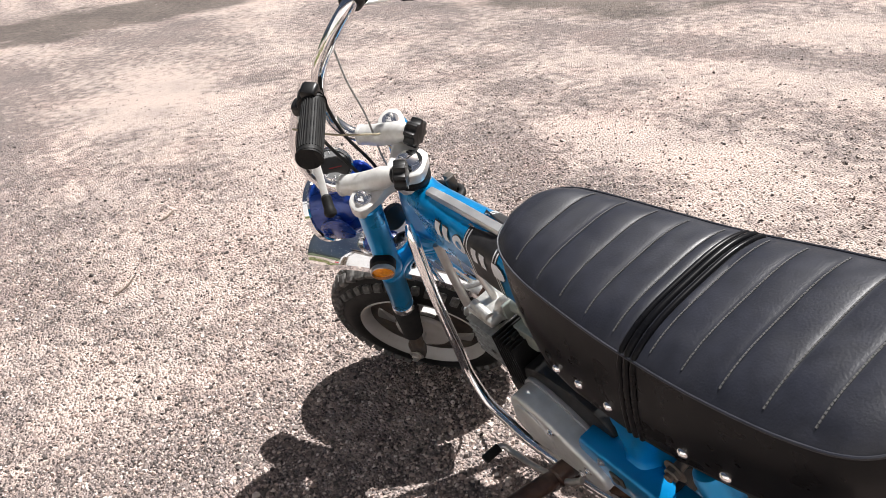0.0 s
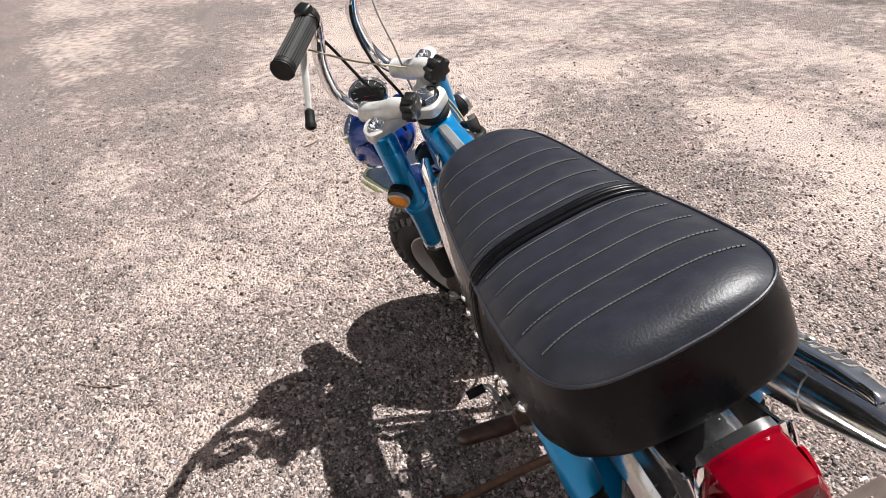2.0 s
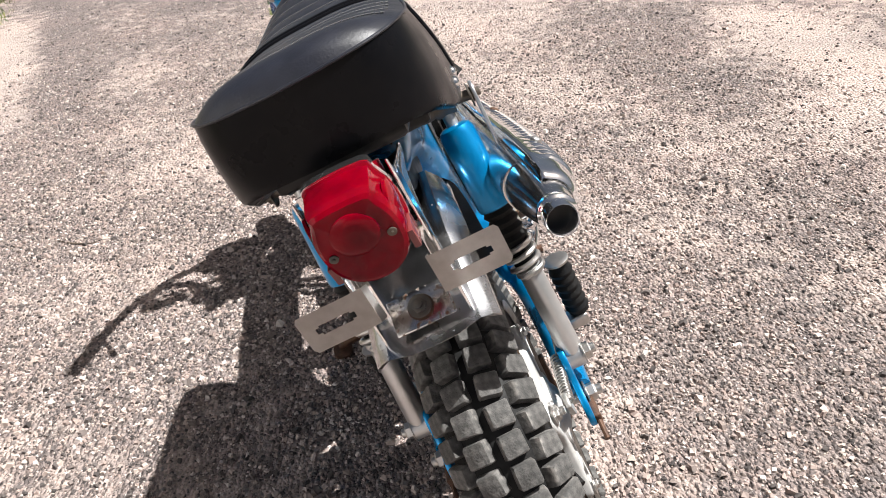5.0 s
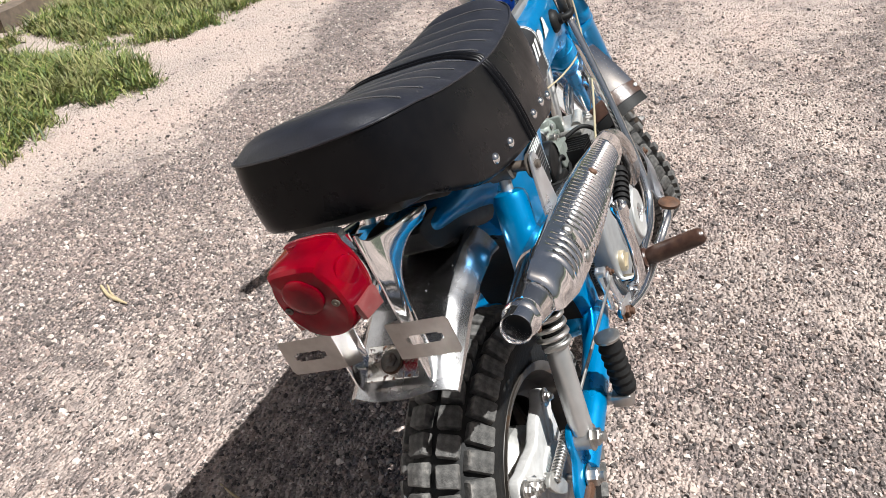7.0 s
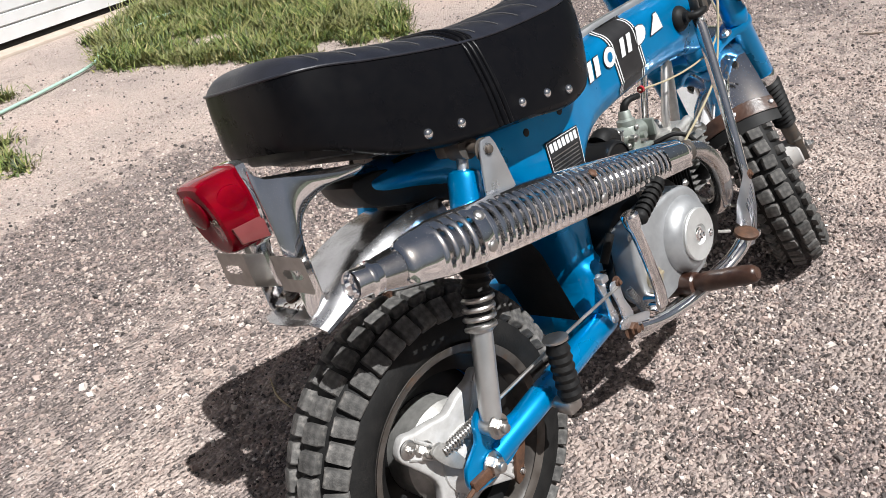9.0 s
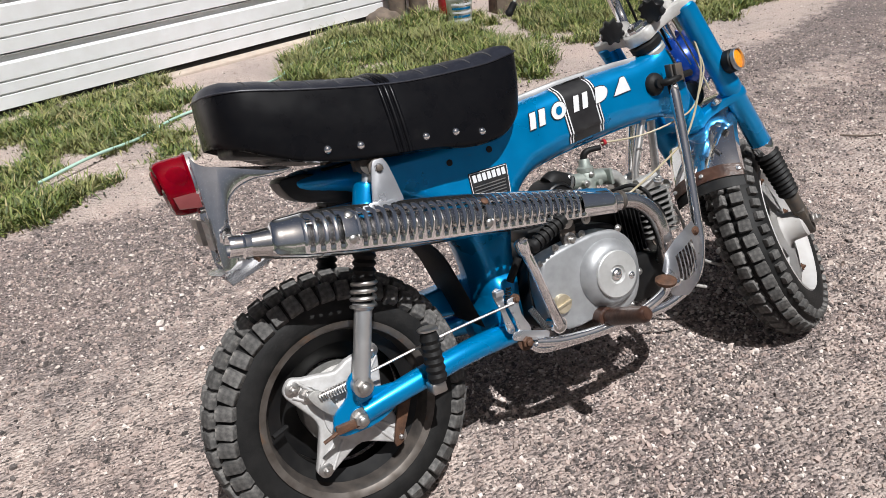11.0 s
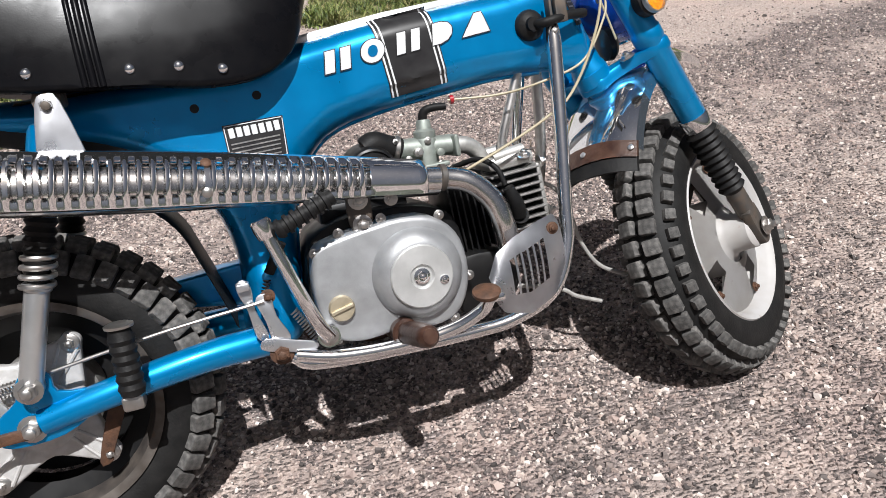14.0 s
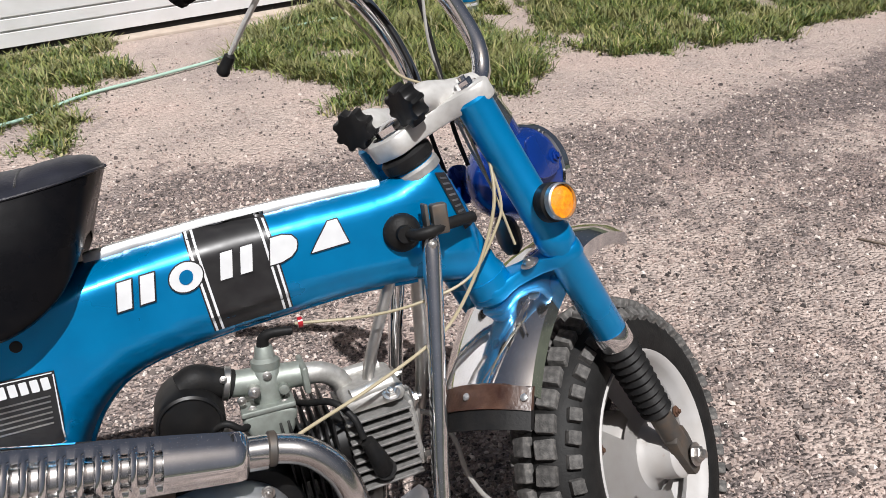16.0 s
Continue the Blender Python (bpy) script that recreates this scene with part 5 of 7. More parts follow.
COVER = [(0.352, 0.215), (0.347, 0.262), (0.352, 0.300), (0.362, 0.319), (0.395, 0.327), (0.430, 0.331), (0.470, 0.334), (0.512, 0.326), (0.540, 0.300), (0.549, 0.262), (0.543, 0.222), (0.523, 0.192), (0.490, 0.184), (0.462, 0.196), (0.430, 0.190), (0.40, 0.188), (0.372, 0.194)]
cover = part("clutch_cover", joined(prism(smooth_outline(COVER, 3), -0.058, -0.102, 0.007, 3),
                                    lathe([(0.0605, 0.0), (0.059, 0.007), (0.054, 0.016), (0.0465, 0.0225), (0.040, 0.0245)], 48, (0.480, -0.098, 0.259), (0, -1, 0))), ENGINE_SILVER, bike, "silver engine side cover, oil stained")
DISC_SILVER = material("bright machined alloy", (0.62, 0.62, 0.61), 0.34, 0.6, (0.50, 0.50, 0.49), 70, 0.6, rough_var=0.2, spot=(0.22, 0.18, 0.14), spot_scale=18, spot_at=0.74)
part("cover_disc", lathe([(0.0405, 0), (0.0405, 0.004), (0.039, 0.0055), (0.016, 0.006), (0.0135, 0.002), (0.009, 0.0018)], 48, (0.480, -0.1215, 0.259), (0, -1, 0)), DISC_SILVER, cover, "machined round disc")
part("centre_bolt", bolt((0.480, -0.124, 0.259), (0, -1, 0), 0.007, 0.006), CHROME, cover)
part("adjuster_screw", bolt((0.507, -0.127, 0.249), (0, -1, 0), 0.004, 0.003), CHROME, cover)
part("oil_cap", joined(lathe([(0.0165, 0), (0.0165, 0.008), (0.015, 0.010)], 26, (0.376, -0.100, 0.239), (0, -1, 0)), xf(box((0, 0, 0), (0.030, 0.004, 0.0045), 0.001), Matrix.Translation((0.376, -0.1115, 0.239)) @ pose(0, 0, 0, 0, -12, 0))), material("yellowed alloy", (0.52, 0.45, 0.33), 0.4, 0.6, (0.36, 0.30, 0.2), 80, 0.6), cover, "yellowish slotted oil cap")
for x, z in ((0.358, 0.312), (0.448, 0.337), (0.523, 0.325), (0.549, 0.238), (0.520, 0.187), (0.364, 0.198), (0.392, 0.330)):
    part("cover_screw", bolt((x, -0.094, z), (0, -1, 0), 0.0045, 0.004), STAINLESS, cover, "cover screw")
left_cover = part("flywheel_cover", prism(smooth_outline([(0.553, 0.258), (0.545, 0.290), (0.515, 0.311), (0.46, 0.304), (0.40, 0.278), (0.356, 0.254), (0.345, 0.232), (0.36, 0.213), (0.42, 0.204), (0.49, 0.194), (0.535, 0.210)], 3), 0.045, 0.097, 0.007, 4), DISC_SILVER, bike, "satin silver flywheel and sprocket cover")
part("cover_rim", prism(smooth_outline([(0.557, 0.258), (0.549, 0.293), (0.516, 0.315), (0.46, 0.308), (0.40, 0.282), (0.353, 0.256), (0.341, 0.232), (0.358, 0.209), (0.42, 0.200), (0.49, 0.190), (0.538, 0.207)], 3), 0.050, 0.060, 0.002), ENGINE_SILVER, left_cover)
part("cover_cap", lathe([(0.046, 0), (0.045, 0.006), (0.040, 0.009), (0.01, 0.010)], 40, (0.498, 0.094, 0.254), (0, 1, 0)), DISC_SILVER, left_cover)
for x, z in ((0.378, 0.248), (0.445, 0.286), (0.40, 0.220), (0.52, 0.206)):
    part("cover_screw", bolt((x, 0.096, z), (0, 1, 0), 0.005, 0.004), CHROME, left_cover)

TILTED = Matrix.Translation((0.575, 0, 0.311)) @ pose(0, 0, 0, 0, -3, 0)   # along the cylinder
barrel = part("cylinder", lathe([(0.032, -0.02), (0.032, 0.06)], 28, (0, 0, 0), (1, 0, 0)), BLACK, bike, "black finned cylinder", m=TILTED)
for k in range(7):
    part("cooling_fin", box((-0.022 + 0.0085 * k, 0, 0), (0.0028, 0.112, 0.106), 0.001), BLACK, barrel, m=TILTED)
head = part("cylinder_head", joined(box((0.080, 0, 0.052), (0.070, 0.086, 0.020), 0.007), tube([(0.056, -0.034, 0.060), (0.104, -0.030, 0.062)], 0.009, 12, 1), tube([(0.056, 0.034, 0.060), (0.104, 0.030, 0.062)], 0.009, 12, 1)), ALLOY, bike, "finned alloy cylinder head", m=TILTED)
# black core: the shade deep between the fins is put into its colour
part("head_core", box((0.080, 0, 0), (0.060, 0.052, 0.088), 0.006), BLACK, head, "core blackened for the shade between the fins", m=TILTED)
for k in range(8):
    part("cooling_fin", box((0.079, 0, -0.042 + 0.0112 * k), (0.072, 0.104, 0.0030), 0.001), FIN_ALLOY, head, m=TILTED)
part("head_cap", joined(lathe([(0.026, 0), (0.026, 0.008), (0.020, 0.012)], 30, (0.118, 0, 0.012), (1, 0, 0)), box((0.117, 0, 0.0), (0.008, 0.085, 0.080), 0.003)), ALLOY, head, m=TILTED)
for y, z in ((-0.04, 0.04), (0.04, 0.04), (-0.04, -0.03), (0.04, -0.03)):
    part("head_nut", bolt((0.120, y, z), (1, 0, 0), 0.0065, 0.007), STAINLESS, head, m=TILTED)
part("top_nut", bolt((0.098, -0.045, 0.055), (0, -0.5, 1), 0.0065, 0.006), STAINLESS, head, m=TILTED)
part("spark_plug_cap", joined(tube([(0.070, -0.056, -0.020), (0.066, -0.066, -0.002), (0.058, -0.068, 0.022)], [0.011, 0.010, 0.0075], 14), lathe([(0.012, 0), (0.012, 0.008)], 16, (0.072, -0.050, -0.024), (0, -1, 0.3))), RUBBER, head, "black spark plug cap", m=TILTED)
part("plug_lead", tube([(0.055, -0.068, 0.026), (0.050, -0.062, 0.050), (0.034, -0.045, 0.066), (0.012, -0.018, 0.062), (0.0, 0.015, 0.055), (-0.01, 0.04, 0.06)], 0.0038, 10), RUBBER, head, "black plug lead", m=TILTED)
CARB_AT = Matrix.Translation((0.0010, 0.0220, -0.0070)) @ Matrix.Translation((0.545, -0.022, 0.400)) @ Matrix.Scale(0.9, 4) @ Matrix.Translation((-0.545, 0.022, -0.400))
carb = part("carburettor", joined(tube([(0.503, -0.022, 0.418), (0.590, -0.022, 0.410)], 0.0160, 22, 1), lathe([(0.013, -0.030), (0.0185, -0.026), (0.0185, 0.010), (0.0165, 0.014)], 26, (0.546, -0.022, 0.414), (0.08, 0, 1))), CARB, bike, "greenish grey zinc carburettor", m=CARB_AT)
part("slide_cap", lathe([(0.0165, 0), (0.0172, 0.002), (0.0172, 0.010), (0.0125, 0.014), (0.0105, 0.026), (0.0095, 0.028)], 24, (0.547, -0.022, 0.428), (0.08, 0, 1)), CARB, carb, "ribbed slide cap", m=CARB_AT)
part("float_bowl", joined(prism(smooth_outline([(0.512, 0.384), (0.568, 0.382), (0.568, 0.360), (0.556, 0.344), (0.526, 0.344), (0.514, 0.358)], 3), -0.050, 0.006, 0.005, 3), box((0.540, -0.022, 0.386), (0.064, 0.060, 0.007), 0.002)), CARB, carb, "rounded float bowl", m=CARB_AT)
part("intake_flange", box((0.589, -0.022, 0.409), (0.008, 0.056, 0.034), 0.003), CARB, carb, m=CARB_AT)
part("idle_screw", joined(lathe([(0.007, 0), (0.007, 0.012), (0.004, 0.013)], 16, (0.528, -0.036, 0.410), (0, -1, 0)), lathe([(0.0035, 0.01), (0.0035, 0.018)], 12, (0.528, -0.036, 0.410), (0, -1, 0))), STAINLESS, carb, m=CARB_AT)
part("air_screw", lathe([(0.006, 0), (0.006, 0.010), (0.003, 0.011)], 14, (0.562, -0.036, 0.404), (0, -1, 0)), CARB, carb, m=CARB_AT)
part("fuel_pipe", tube([(0.515, -0.045, 0.372), (0.505, -0.056, 0.374), (0.488, -0.056, 0.385), (0.46, -0.045, 0.372)], 0.0042, 10), RUBBER, carb, "black fuel pipe", m=CARB_AT)
for x, z in ((0.522, 0.388), (0.560, 0.386), (0.546, 0.425), (0.512, 0.402)):
    part("carb_screw", bolt((x, -0.042, z), (0, -1, 0), 0.0035, 0.003), STAINLESS, carb, m=CARB_AT)
part("intake_pipe", tube([(0.588, -0.022, 0.409), (0.612, -0.020, 0.404), (0.630, -0.014, 0.388), (0.640, -0.008, 0.362)], 0.0135, 16), ALLOY, bike, "alloy intake pipe", m=CARB_AT)
air = part("air_cleaner", lathe([(0.030, 0.045), (0.038, 0.040), (0.0395, 0.030), (0.0395, -0.018), (0.037, -0.026), (0.034, -0.028), (0.033, -0.025), (0.012, -0.029), (0.004, -0.030)], 36, (0.452, -0.030, 0.396), (0, 1, 0.1)), BLACK, bike, "round black air cleaner", m=CARB_AT)
part("air_hose", tube([(0.452, -0.026, 0.428), (0.466, -0.026, 0.434), (0.484, -0.024, 0.427), (0.505, -0.022, 0.418)], [0.020, 0.0195, 0.0185, 0.0175], 20), RUBBER, air, "black rubber intake elbow", m=CARB_AT)
part("hose_clamp", ring_lathe([(0.0190, 0), (0.0203, 0.001), (0.0203, 0.007), (0.0190, 0.008)], 30, (0.495, -0.0225, 0.422), (1, 0, -0.3)), STAINLESS, air, "steel hose clamp", m=CARB_AT)
part("clamp_screw", bolt((0.497, -0.040, 0.432), (0, -1, 0.3), 0.003, 0.006), STAINLESS, air, m=CARB_AT)
part("wire_loom", joined(tube([(0.41, -0.04, 0.37), (0.45, -0.066, 0.358), (0.50, -0.062, 0.352), (0.545, -0.05, 0.345)], 0.0034, 8)), RUBBER, bike, "thin black wires by the air cleaner", m=CARB_AT)
part("throttle_elbow", tube([(0.548, -0.022, 0.452), (0.551, -0.026, 0.466), (0.562, -0.03, 0.471), (0.585, -0.034, 0.470)], [0.0075, 0.007, 0.006, 0.0055], 12), RUBBER, bike, "black rubber throttle cable elbow", m=CARB_AT)
part("cable_band", lathe([(0.006, 0), (0.0062, 0.005)], 12, (0.589, -0.012, 0.463), (1, 0, 0)), RED_PAINT, bike, "red cable band")
part("throttle_cable", tube([(0.586, -0.012, 0.463), (0.66, -0.030, 0.458), (0.72, -0.05, 0.466), (0.775, -0.052, 0.482), (0.812, -0.05, 0.527), (0.824, -0.045, 0.56), (0.815, -0.03, 0.62), (0.80, -0.03, 0.66)], 0.0017, 8), CABLE_TAN, bike, "yellowed throttle cable")
part("clutch_cable", tube([(0.545, -0.080, 0.362), (0.577, -0.075, 0.372), (0.645, -0.07, 0.394), (0.710, -0.065, 0.420), (0.748, -0.06, 0.443), (0.788, -0.055, 0.497), (0.815, -0.05, 0.561), (0.82, -0.03, 0.63)], 0.0020, 8), CABLE_TAN, bike, "yellowed long cable")
part("engine_mount", joined(prism(smooth_outline([(0.412, 0.325), (0.436, 0.325), (0.440, 0.370), (0.426, 0.384), (0.410, 0.370)], 3), -0.092, -0.086, 0.0015)), DARK_STEEL, bike, "engine mounting bracket")
for z in (0.334, 0.366):
    part("mount_bolt", bolt((0.425, -0.092, z), (0, -1, 0), 0.0085, 0.007), STAINLESS, bike, "mounting bolt")
part("mount_bolt", bolt((0.467, -0.088, 0.358), (0, -1, 0), 0.006, 0.005), STAINLESS, bike, "mounting bolt")

# ---- bars and guards round the engine ----
RIGHT_BAR = [(0.738, -0.046, 0.545), (0.735, -0.055, 0.515), (0.715, -0.078, 0.39), (0.700, -0.092, 0.30), (0.690, -0.100, 0.245), (0.660, -0.106, 0.192), (0.60, -0.106, 0.168), (0.54, -0.102, 0.163), (0.42, -0.100, 0.168), (0.33, -0.100, 0.178), (0.305, -0.098, 0.192)]
LEFT_BAR = [(0.738, 0.046, 0.545), (0.730, 0.055, 0.515), (0.712, 0.075, 0.40), (0.700, 0.086, 0.30), (0.690, 0.094, 0.245), (0.655, 0.10, 0.200), (0.60, 0.10, 0.185), (0.54, 0.10, 0.178), (0.42, 0.09, 0.17), (0.33, 0.08, 0.178), (0.305, 0.07, 0.192)]
for bar, s in ((RIGHT_BAR, -1), (LEFT_BAR, 1)):
    b = part("guard_bar", tube(bar, [0.006, 0.0105, 0.0095, 0.0095, 0.0095, 0.0095, 0.0095, 0.0095, 0.0095, 0.0095, 0.008], 16), CHROME, bike, "bent chrome engine guard bar")
    part("bar_bolt", bolt((0.736, s * 0.057, 0.527), (0, s, 0), 0.0055, 0.005), STAINLESS, b)
part("bar_clip", joined(box((0.748, -0.058, 0.553), (0.017, 0.014, 0.032), 0.002), box((0.735, -0.052, 0.552), (0.004, 0.016, 0.036), 0.001)), DARK_STEEL, bike, "steel cable clip")
part("down_tube", joined(tube([(0.70, 0.0, 0.487), (0.662, 0.0, 0.40), (0.655, 0.0, 0.37)], 0.007, 12), tube([(0.735, 0.02, 0.48), (0.725, 0.025, 0.36), (0.70, 0.03, 0.25)], 0.008, 12)), STAINLESS, bike, "steel tubes in front of the engine")


def side_guard():
    """The slotted plate beside the cylinder: the openings go through it."""
    bm = bmesh.new()
    nx, nz = 36, 14

    def place(u, v):
        x = 0.560 + 0.118 * u
        top = float(np.interp(u, [0, 0.12, 0.35, 0.7, 0.93, 1], [0.240, 0.268, 0.283, 0.294, 0.297, 0.285]))
        low = float(np.interp(u, [0, 0.12, 0.45, 0.8, 1], [0.215, 0.190, 0.178, 0.190, 0.215]))
        return Vector((x, -0.152 + 0.034 * u * u + 0.010 * (2 * v - 1) ** 2, low + (top - low) * v))
    vs = [[bm.verts.new(place(i / nx, j / nz)) for j in range(nz + 1)] for i in range(nx + 1)]
    for i in range(nx):
        for j in range(nz):
            slot = 9 <= i <= 25 and (i - 9) % 3 < 2 and 4 <= j <= 10
            if not slot:
                bm.faces.new((vs[i][j], vs[i + 1][j], vs[i + 1][j + 1], vs[i][j + 1]))
    bmesh.ops.solidify(bm, geom=bm.faces[:], thickness=0.002)
    bm.verts.index_update()
    out = [tuple(p.co) for p in bm.verts], [tuple(w.index for w in q.verts) for q in bm.faces]
    bm.free()
    return out


guard = part("cylinder_guard", side_guard(), GUARD_STEEL, bike, "slotted steel guard beside the cylinder", sharp=50)
part("guard_bolt", bolt((0.662, -0.124, 0.280), (0, -1, 0), 0.0055, 0.004), RUST, guard)
pedal = part("brake_pedal", joined(tube([(0.552, -0.160, 0.222), (0.540, -0.152, 0.204), (0.50, -0.138, 0.186), (0.43, -0.128, 0.180), (0.36, -0.118, 0.184), (0.31, -0.108, 0.196)], 0.0085, 14), box((0.556, -0.160, 0.222), (0.024, 0.03, 0.010), 0.003)), CHROME, bike, "chrome rear brake pedal, scratched")
part("pedal_pad", lathe([(0.0165, 0), (0.018, 0.002), (0.018, 0.006), (0.015, 0.008), (0.004, 0.0085)], 26, (0.548, -0.160, 0.225), (0, -0.35, 1)), RUST, pedal, "rusty round pedal pad")
pivot = part("pedal_link", joined(prism(smooth_outline([(0.276, 0.273), (0.285, 0.281), (0.295, 0.275), (0.297, 0.250), (0.308, 0.222), (0.299, 0.211), (0.286, 0.217), (0.283, 0.245)], 3), -0.1065, -0.102, 0.0012), prism(smooth_outline([(0.270, 0.214), (0.296, 0.204), (0.330, 0.196), (0.338, 0.206), (0.312, 0.216), (0.278, 0.226)], 3), -0.11, -0.1068, 0.0012)), GUARD_STEEL, bike, "bright steel brake link plate")
part("link_plate", joined(prism(smooth_outline([(0.258, 0.296), (0.267, 0.302), (0.275, 0.290), (0.274, 0.262), (0.283, 0.228), (0.277, 0.221), (0.268, 0.228), (0.265, 0.262), (0.259, 0.283)], 3), -0.1, -0.096, 0.0012), box((0.266, -0.102, 0.294), (0.016, 0.014, 0.010), 0.002)), GUARD_STEEL, pivot, "narrow bright lever plate")
part("link_bolt", bolt((0.293, -0.105, 0.203), (0, -1, 0), 0.010, 0.010), RUST, pivot, "rusty pivot bolt")
part("rod_bolt", bolt((0.292, -0.103, 0.276), (0, -1, 0), 0.006, 0.006), RUST, pivot)
part("pedal_spring", coil((0.318, -0.10, 0.250), (0.340, -0.102, 0.205), 0.005, 0.0012, 12, 10), STAINLESS, bike, "thin return spring")
part("stop_switch", joined(tube([(0.30, -0.085, 0.30), (0.322, -0.092, 0.335)], 0.0065, 12, 1), coil((0.296, -0.084, 0.292), (0.282, -0.088, 0.262), 0.004, 0.001, 8, 10)), RUBBER, bike, "black brake switch boot")
kick = part("kick_starter", joined(tube([(0.352, -0.122, 0.213), (0.340, -0.134, 0.240), (0.322, -0.142, 0.300), (0.308, -0.144, 0.352), (0.305, -0.144, 0.366)], [0.0095, 0.0085, 0.008, 0.0085, 0.010], 14), lathe([(0.014, -0.012), (0.014, 0.010)], 22, (0.352, -0.113, 0.213), (0, -1, 0)), lathe([(0.010, -0.01), (0.012, 0), (0.012, 0.010), (0.009, 0.013)], 18, (0.304, -0.146, 0.362), (-0.2, 0, 1))), CHROME, bike, "chrome kick starter, folded")
part("kick_bolt", bolt((0.352, -0.122, 0.213), (0, -1, 0), 0.008, 0.006), STAINLESS, kick)
part("kick_rubber", lathe([(0.008, 0), (0.0105, 0.003)] + [(0.0120 if k % 4 < 2 else 0.0092, 0.006 + 0.0025 * k + (0.0009 if k % 2 else -0.0009)) for k in range(27)] + [(0.009, 0.078)], 16, (0.316, -0.146, 0.357), (0.94, 0.06, 0.33)), RUBBER, kick, "black ribbed kick rubber")
for s in (-1, 1):
    peg = part("foot_peg", tube([(0.448, s * 0.122, 0.192), (0.449, s * 0.14, 0.196), (0.452, s * 0.175, 0.203), (0.455, s * 0.208, 0.209), (0.456, s * 0.217, 0.211)], [0.0130, 0.0150, 0.0148, 0.0140, 0.009], 18), BROWN_RUBBER, bike, "worn brown rubber foot peg")
    part("peg_root", joined(lathe([(0.017, 0), (0.018, 0.003), (0.018, 0.024), (0.015, 0.027)], 20, (0.447, s * 0.098, 0.189), (0, s, 0.12))), BROWN_RUBBER, peg)
part("peg_bar", tube([(0.445, -0.11, 0.186), (0.445, -0.05, 0.172), (0.445, 0.05, 0.172), (0.445, 0.11, 0.186)], 0.010, 14), DARK_STEEL, bike, "foot peg cross bar under the engine")
lever = part("gear_lever", tube([(0.400, 0.104, 0.208), (0.430, 0.116, 0.192), (0.50, 0.126, 0.172), (0.565, 0.130, 0.158), (0.585, 0.135, 0.166), (0.588, 0.150, 0.168)], 0.0055, 12), STAINLESS, bike, "bent steel gear lever")
part("lever_rubber", tube([(0.588, 0.142, 0.167), (0.588, 0.175, 0.168)], 0.0085, 14, 1), RUBBER, lever)
stand = part("side_stand", joined(tube([(0.36, 0.070, 0.176), (0.40, 0.145, 0.142), (0.445, 0.238, 0.100), (0.468, 0.284, 0.079)], 0.0075, 12), tube([(0.34, 0.05, 0.176), (0.37, 0.08, 0.172)], 0.012, 12, 1)), RUST, bike, "rusty side stand leg")
part("stand_foot", xf(prism(smooth_outline([(-0.02, -0.014), (0.02, -0.014), (0.026, 0.0), (0.02, 0.016), (-0.02, 0.016), (-0.026, 0.0)], 3), -0.003, 0.003, 0.001), Matrix.Translation((0.468, 0.286, 0.0735)) @ pose(0, 0, 0, 19.5, 0, 0) @ pose(0, 0, 0, 90, 0, 0)), RUST, stand)


# ---- front end: x ahead, z up along the steering stem ----
CAST = material("pale cast clamps", (0.60, 0.59, 0.57), 0.42, 0.35, (0.44, 0.42, 0.39), 90, 0.6, bump=0.1, spot=(0.18, 0.13, 0.09), spot_scale=40, spot_at=0.72)
for s in (-1, 1):
    leg = part("fork_leg", joined(lathe([(0.0195, 0), (0.0205, 0.004), (0.0205, 0.13), (0.0225, 0.134), (0.0225, 0.150), (0.0205, 0.154), (0.0205, 0.325), (0.018, 0.328)], 28, (0.047, s * 0.080, -0.334), (0, 0, 1))), BLUE, bike, "blue upper fork tube", m=STEER)
    part("fork_ring", lathe([(0.021, 0), (0.0218, 0.003), (0.0218, 0.018), (0.021, 0.021)], 28, (0.047, s * 0.080, -0.352), (0, 0, 1)), CHROME, leg, "chrome fork ring", m=STEER)
    part("fork_boot", lathe([(0.015, 0)] + [(0.0165 + (0.0042 if k % 2 else 0) + 0.0002 * k, 0.002 + 0.0056 * k) for k in range(20)] + [(0.018, 0.116)], 24, (0.046, s * 0.080, -0.468), (0, 0, 1)), RUBBER, leg, "ribbed black fork boot", m=STEER)
    part("fork_slider", joined(tube([(0.046, s * 0.080, -0.46), (0.045, s * 0.082, -0.52)], 0.0145, 16, 1), xf(prism(smooth_outline([(-0.016, 0.03), (0.016, 0.03), (0.014, -0.02), (0.006, -0.032), (-0.008, -0.032), (-0.015, -0.02)], 3), -0.008, 0.008, 0.003), Matrix.Translation((0.045, s * 0.085, -0.535)))), DARK_STEEL, leg, "dull steel fork end", m=STEER)
    mount = part("reflector_mount", lathe([(0.019, 0), (0.022, 0.004), (0.022, 0.016), (0.019, 0.019)], 30, (0.045, s * 0.096, -0.147), (-0.3, s, 0)), RUBBER, bike, "black reflector mount", m=STEER)
    part("reflector_rim", ring_lathe([(0.0185, 0), (0.0205, 0.001), (0.0205, 0.008), (0.0185, 0.009)], 36, (0.0395, s * 0.1145, -0.147), (-0.3, s, 0)), STAINLESS, mount, m=STEER)
    part("reflector", lathe([(0.0185, 0), (0.0183, 0.005), (0.012, 0.0075), (0.002, 0.008)], 32, (0.0395, s * 0.1145, -0.147), (-0.3, s, 0)), AMBER, mount, "amber side reflector", m=STEER)

lay = pose(0, 0, 0, 90, 0, 0)   # outlines in x, y
BRIDGE = [(-0.028, 0.0), (-0.024, 0.022), (0.0, 0.034), (0.022, 0.058), (0.030, 0.084), (0.047, 0.103), (0.066, 0.098), (0.074, 0.078), (0.064, 0.056), (0.040, 0.036), (0.034, 0.0)]


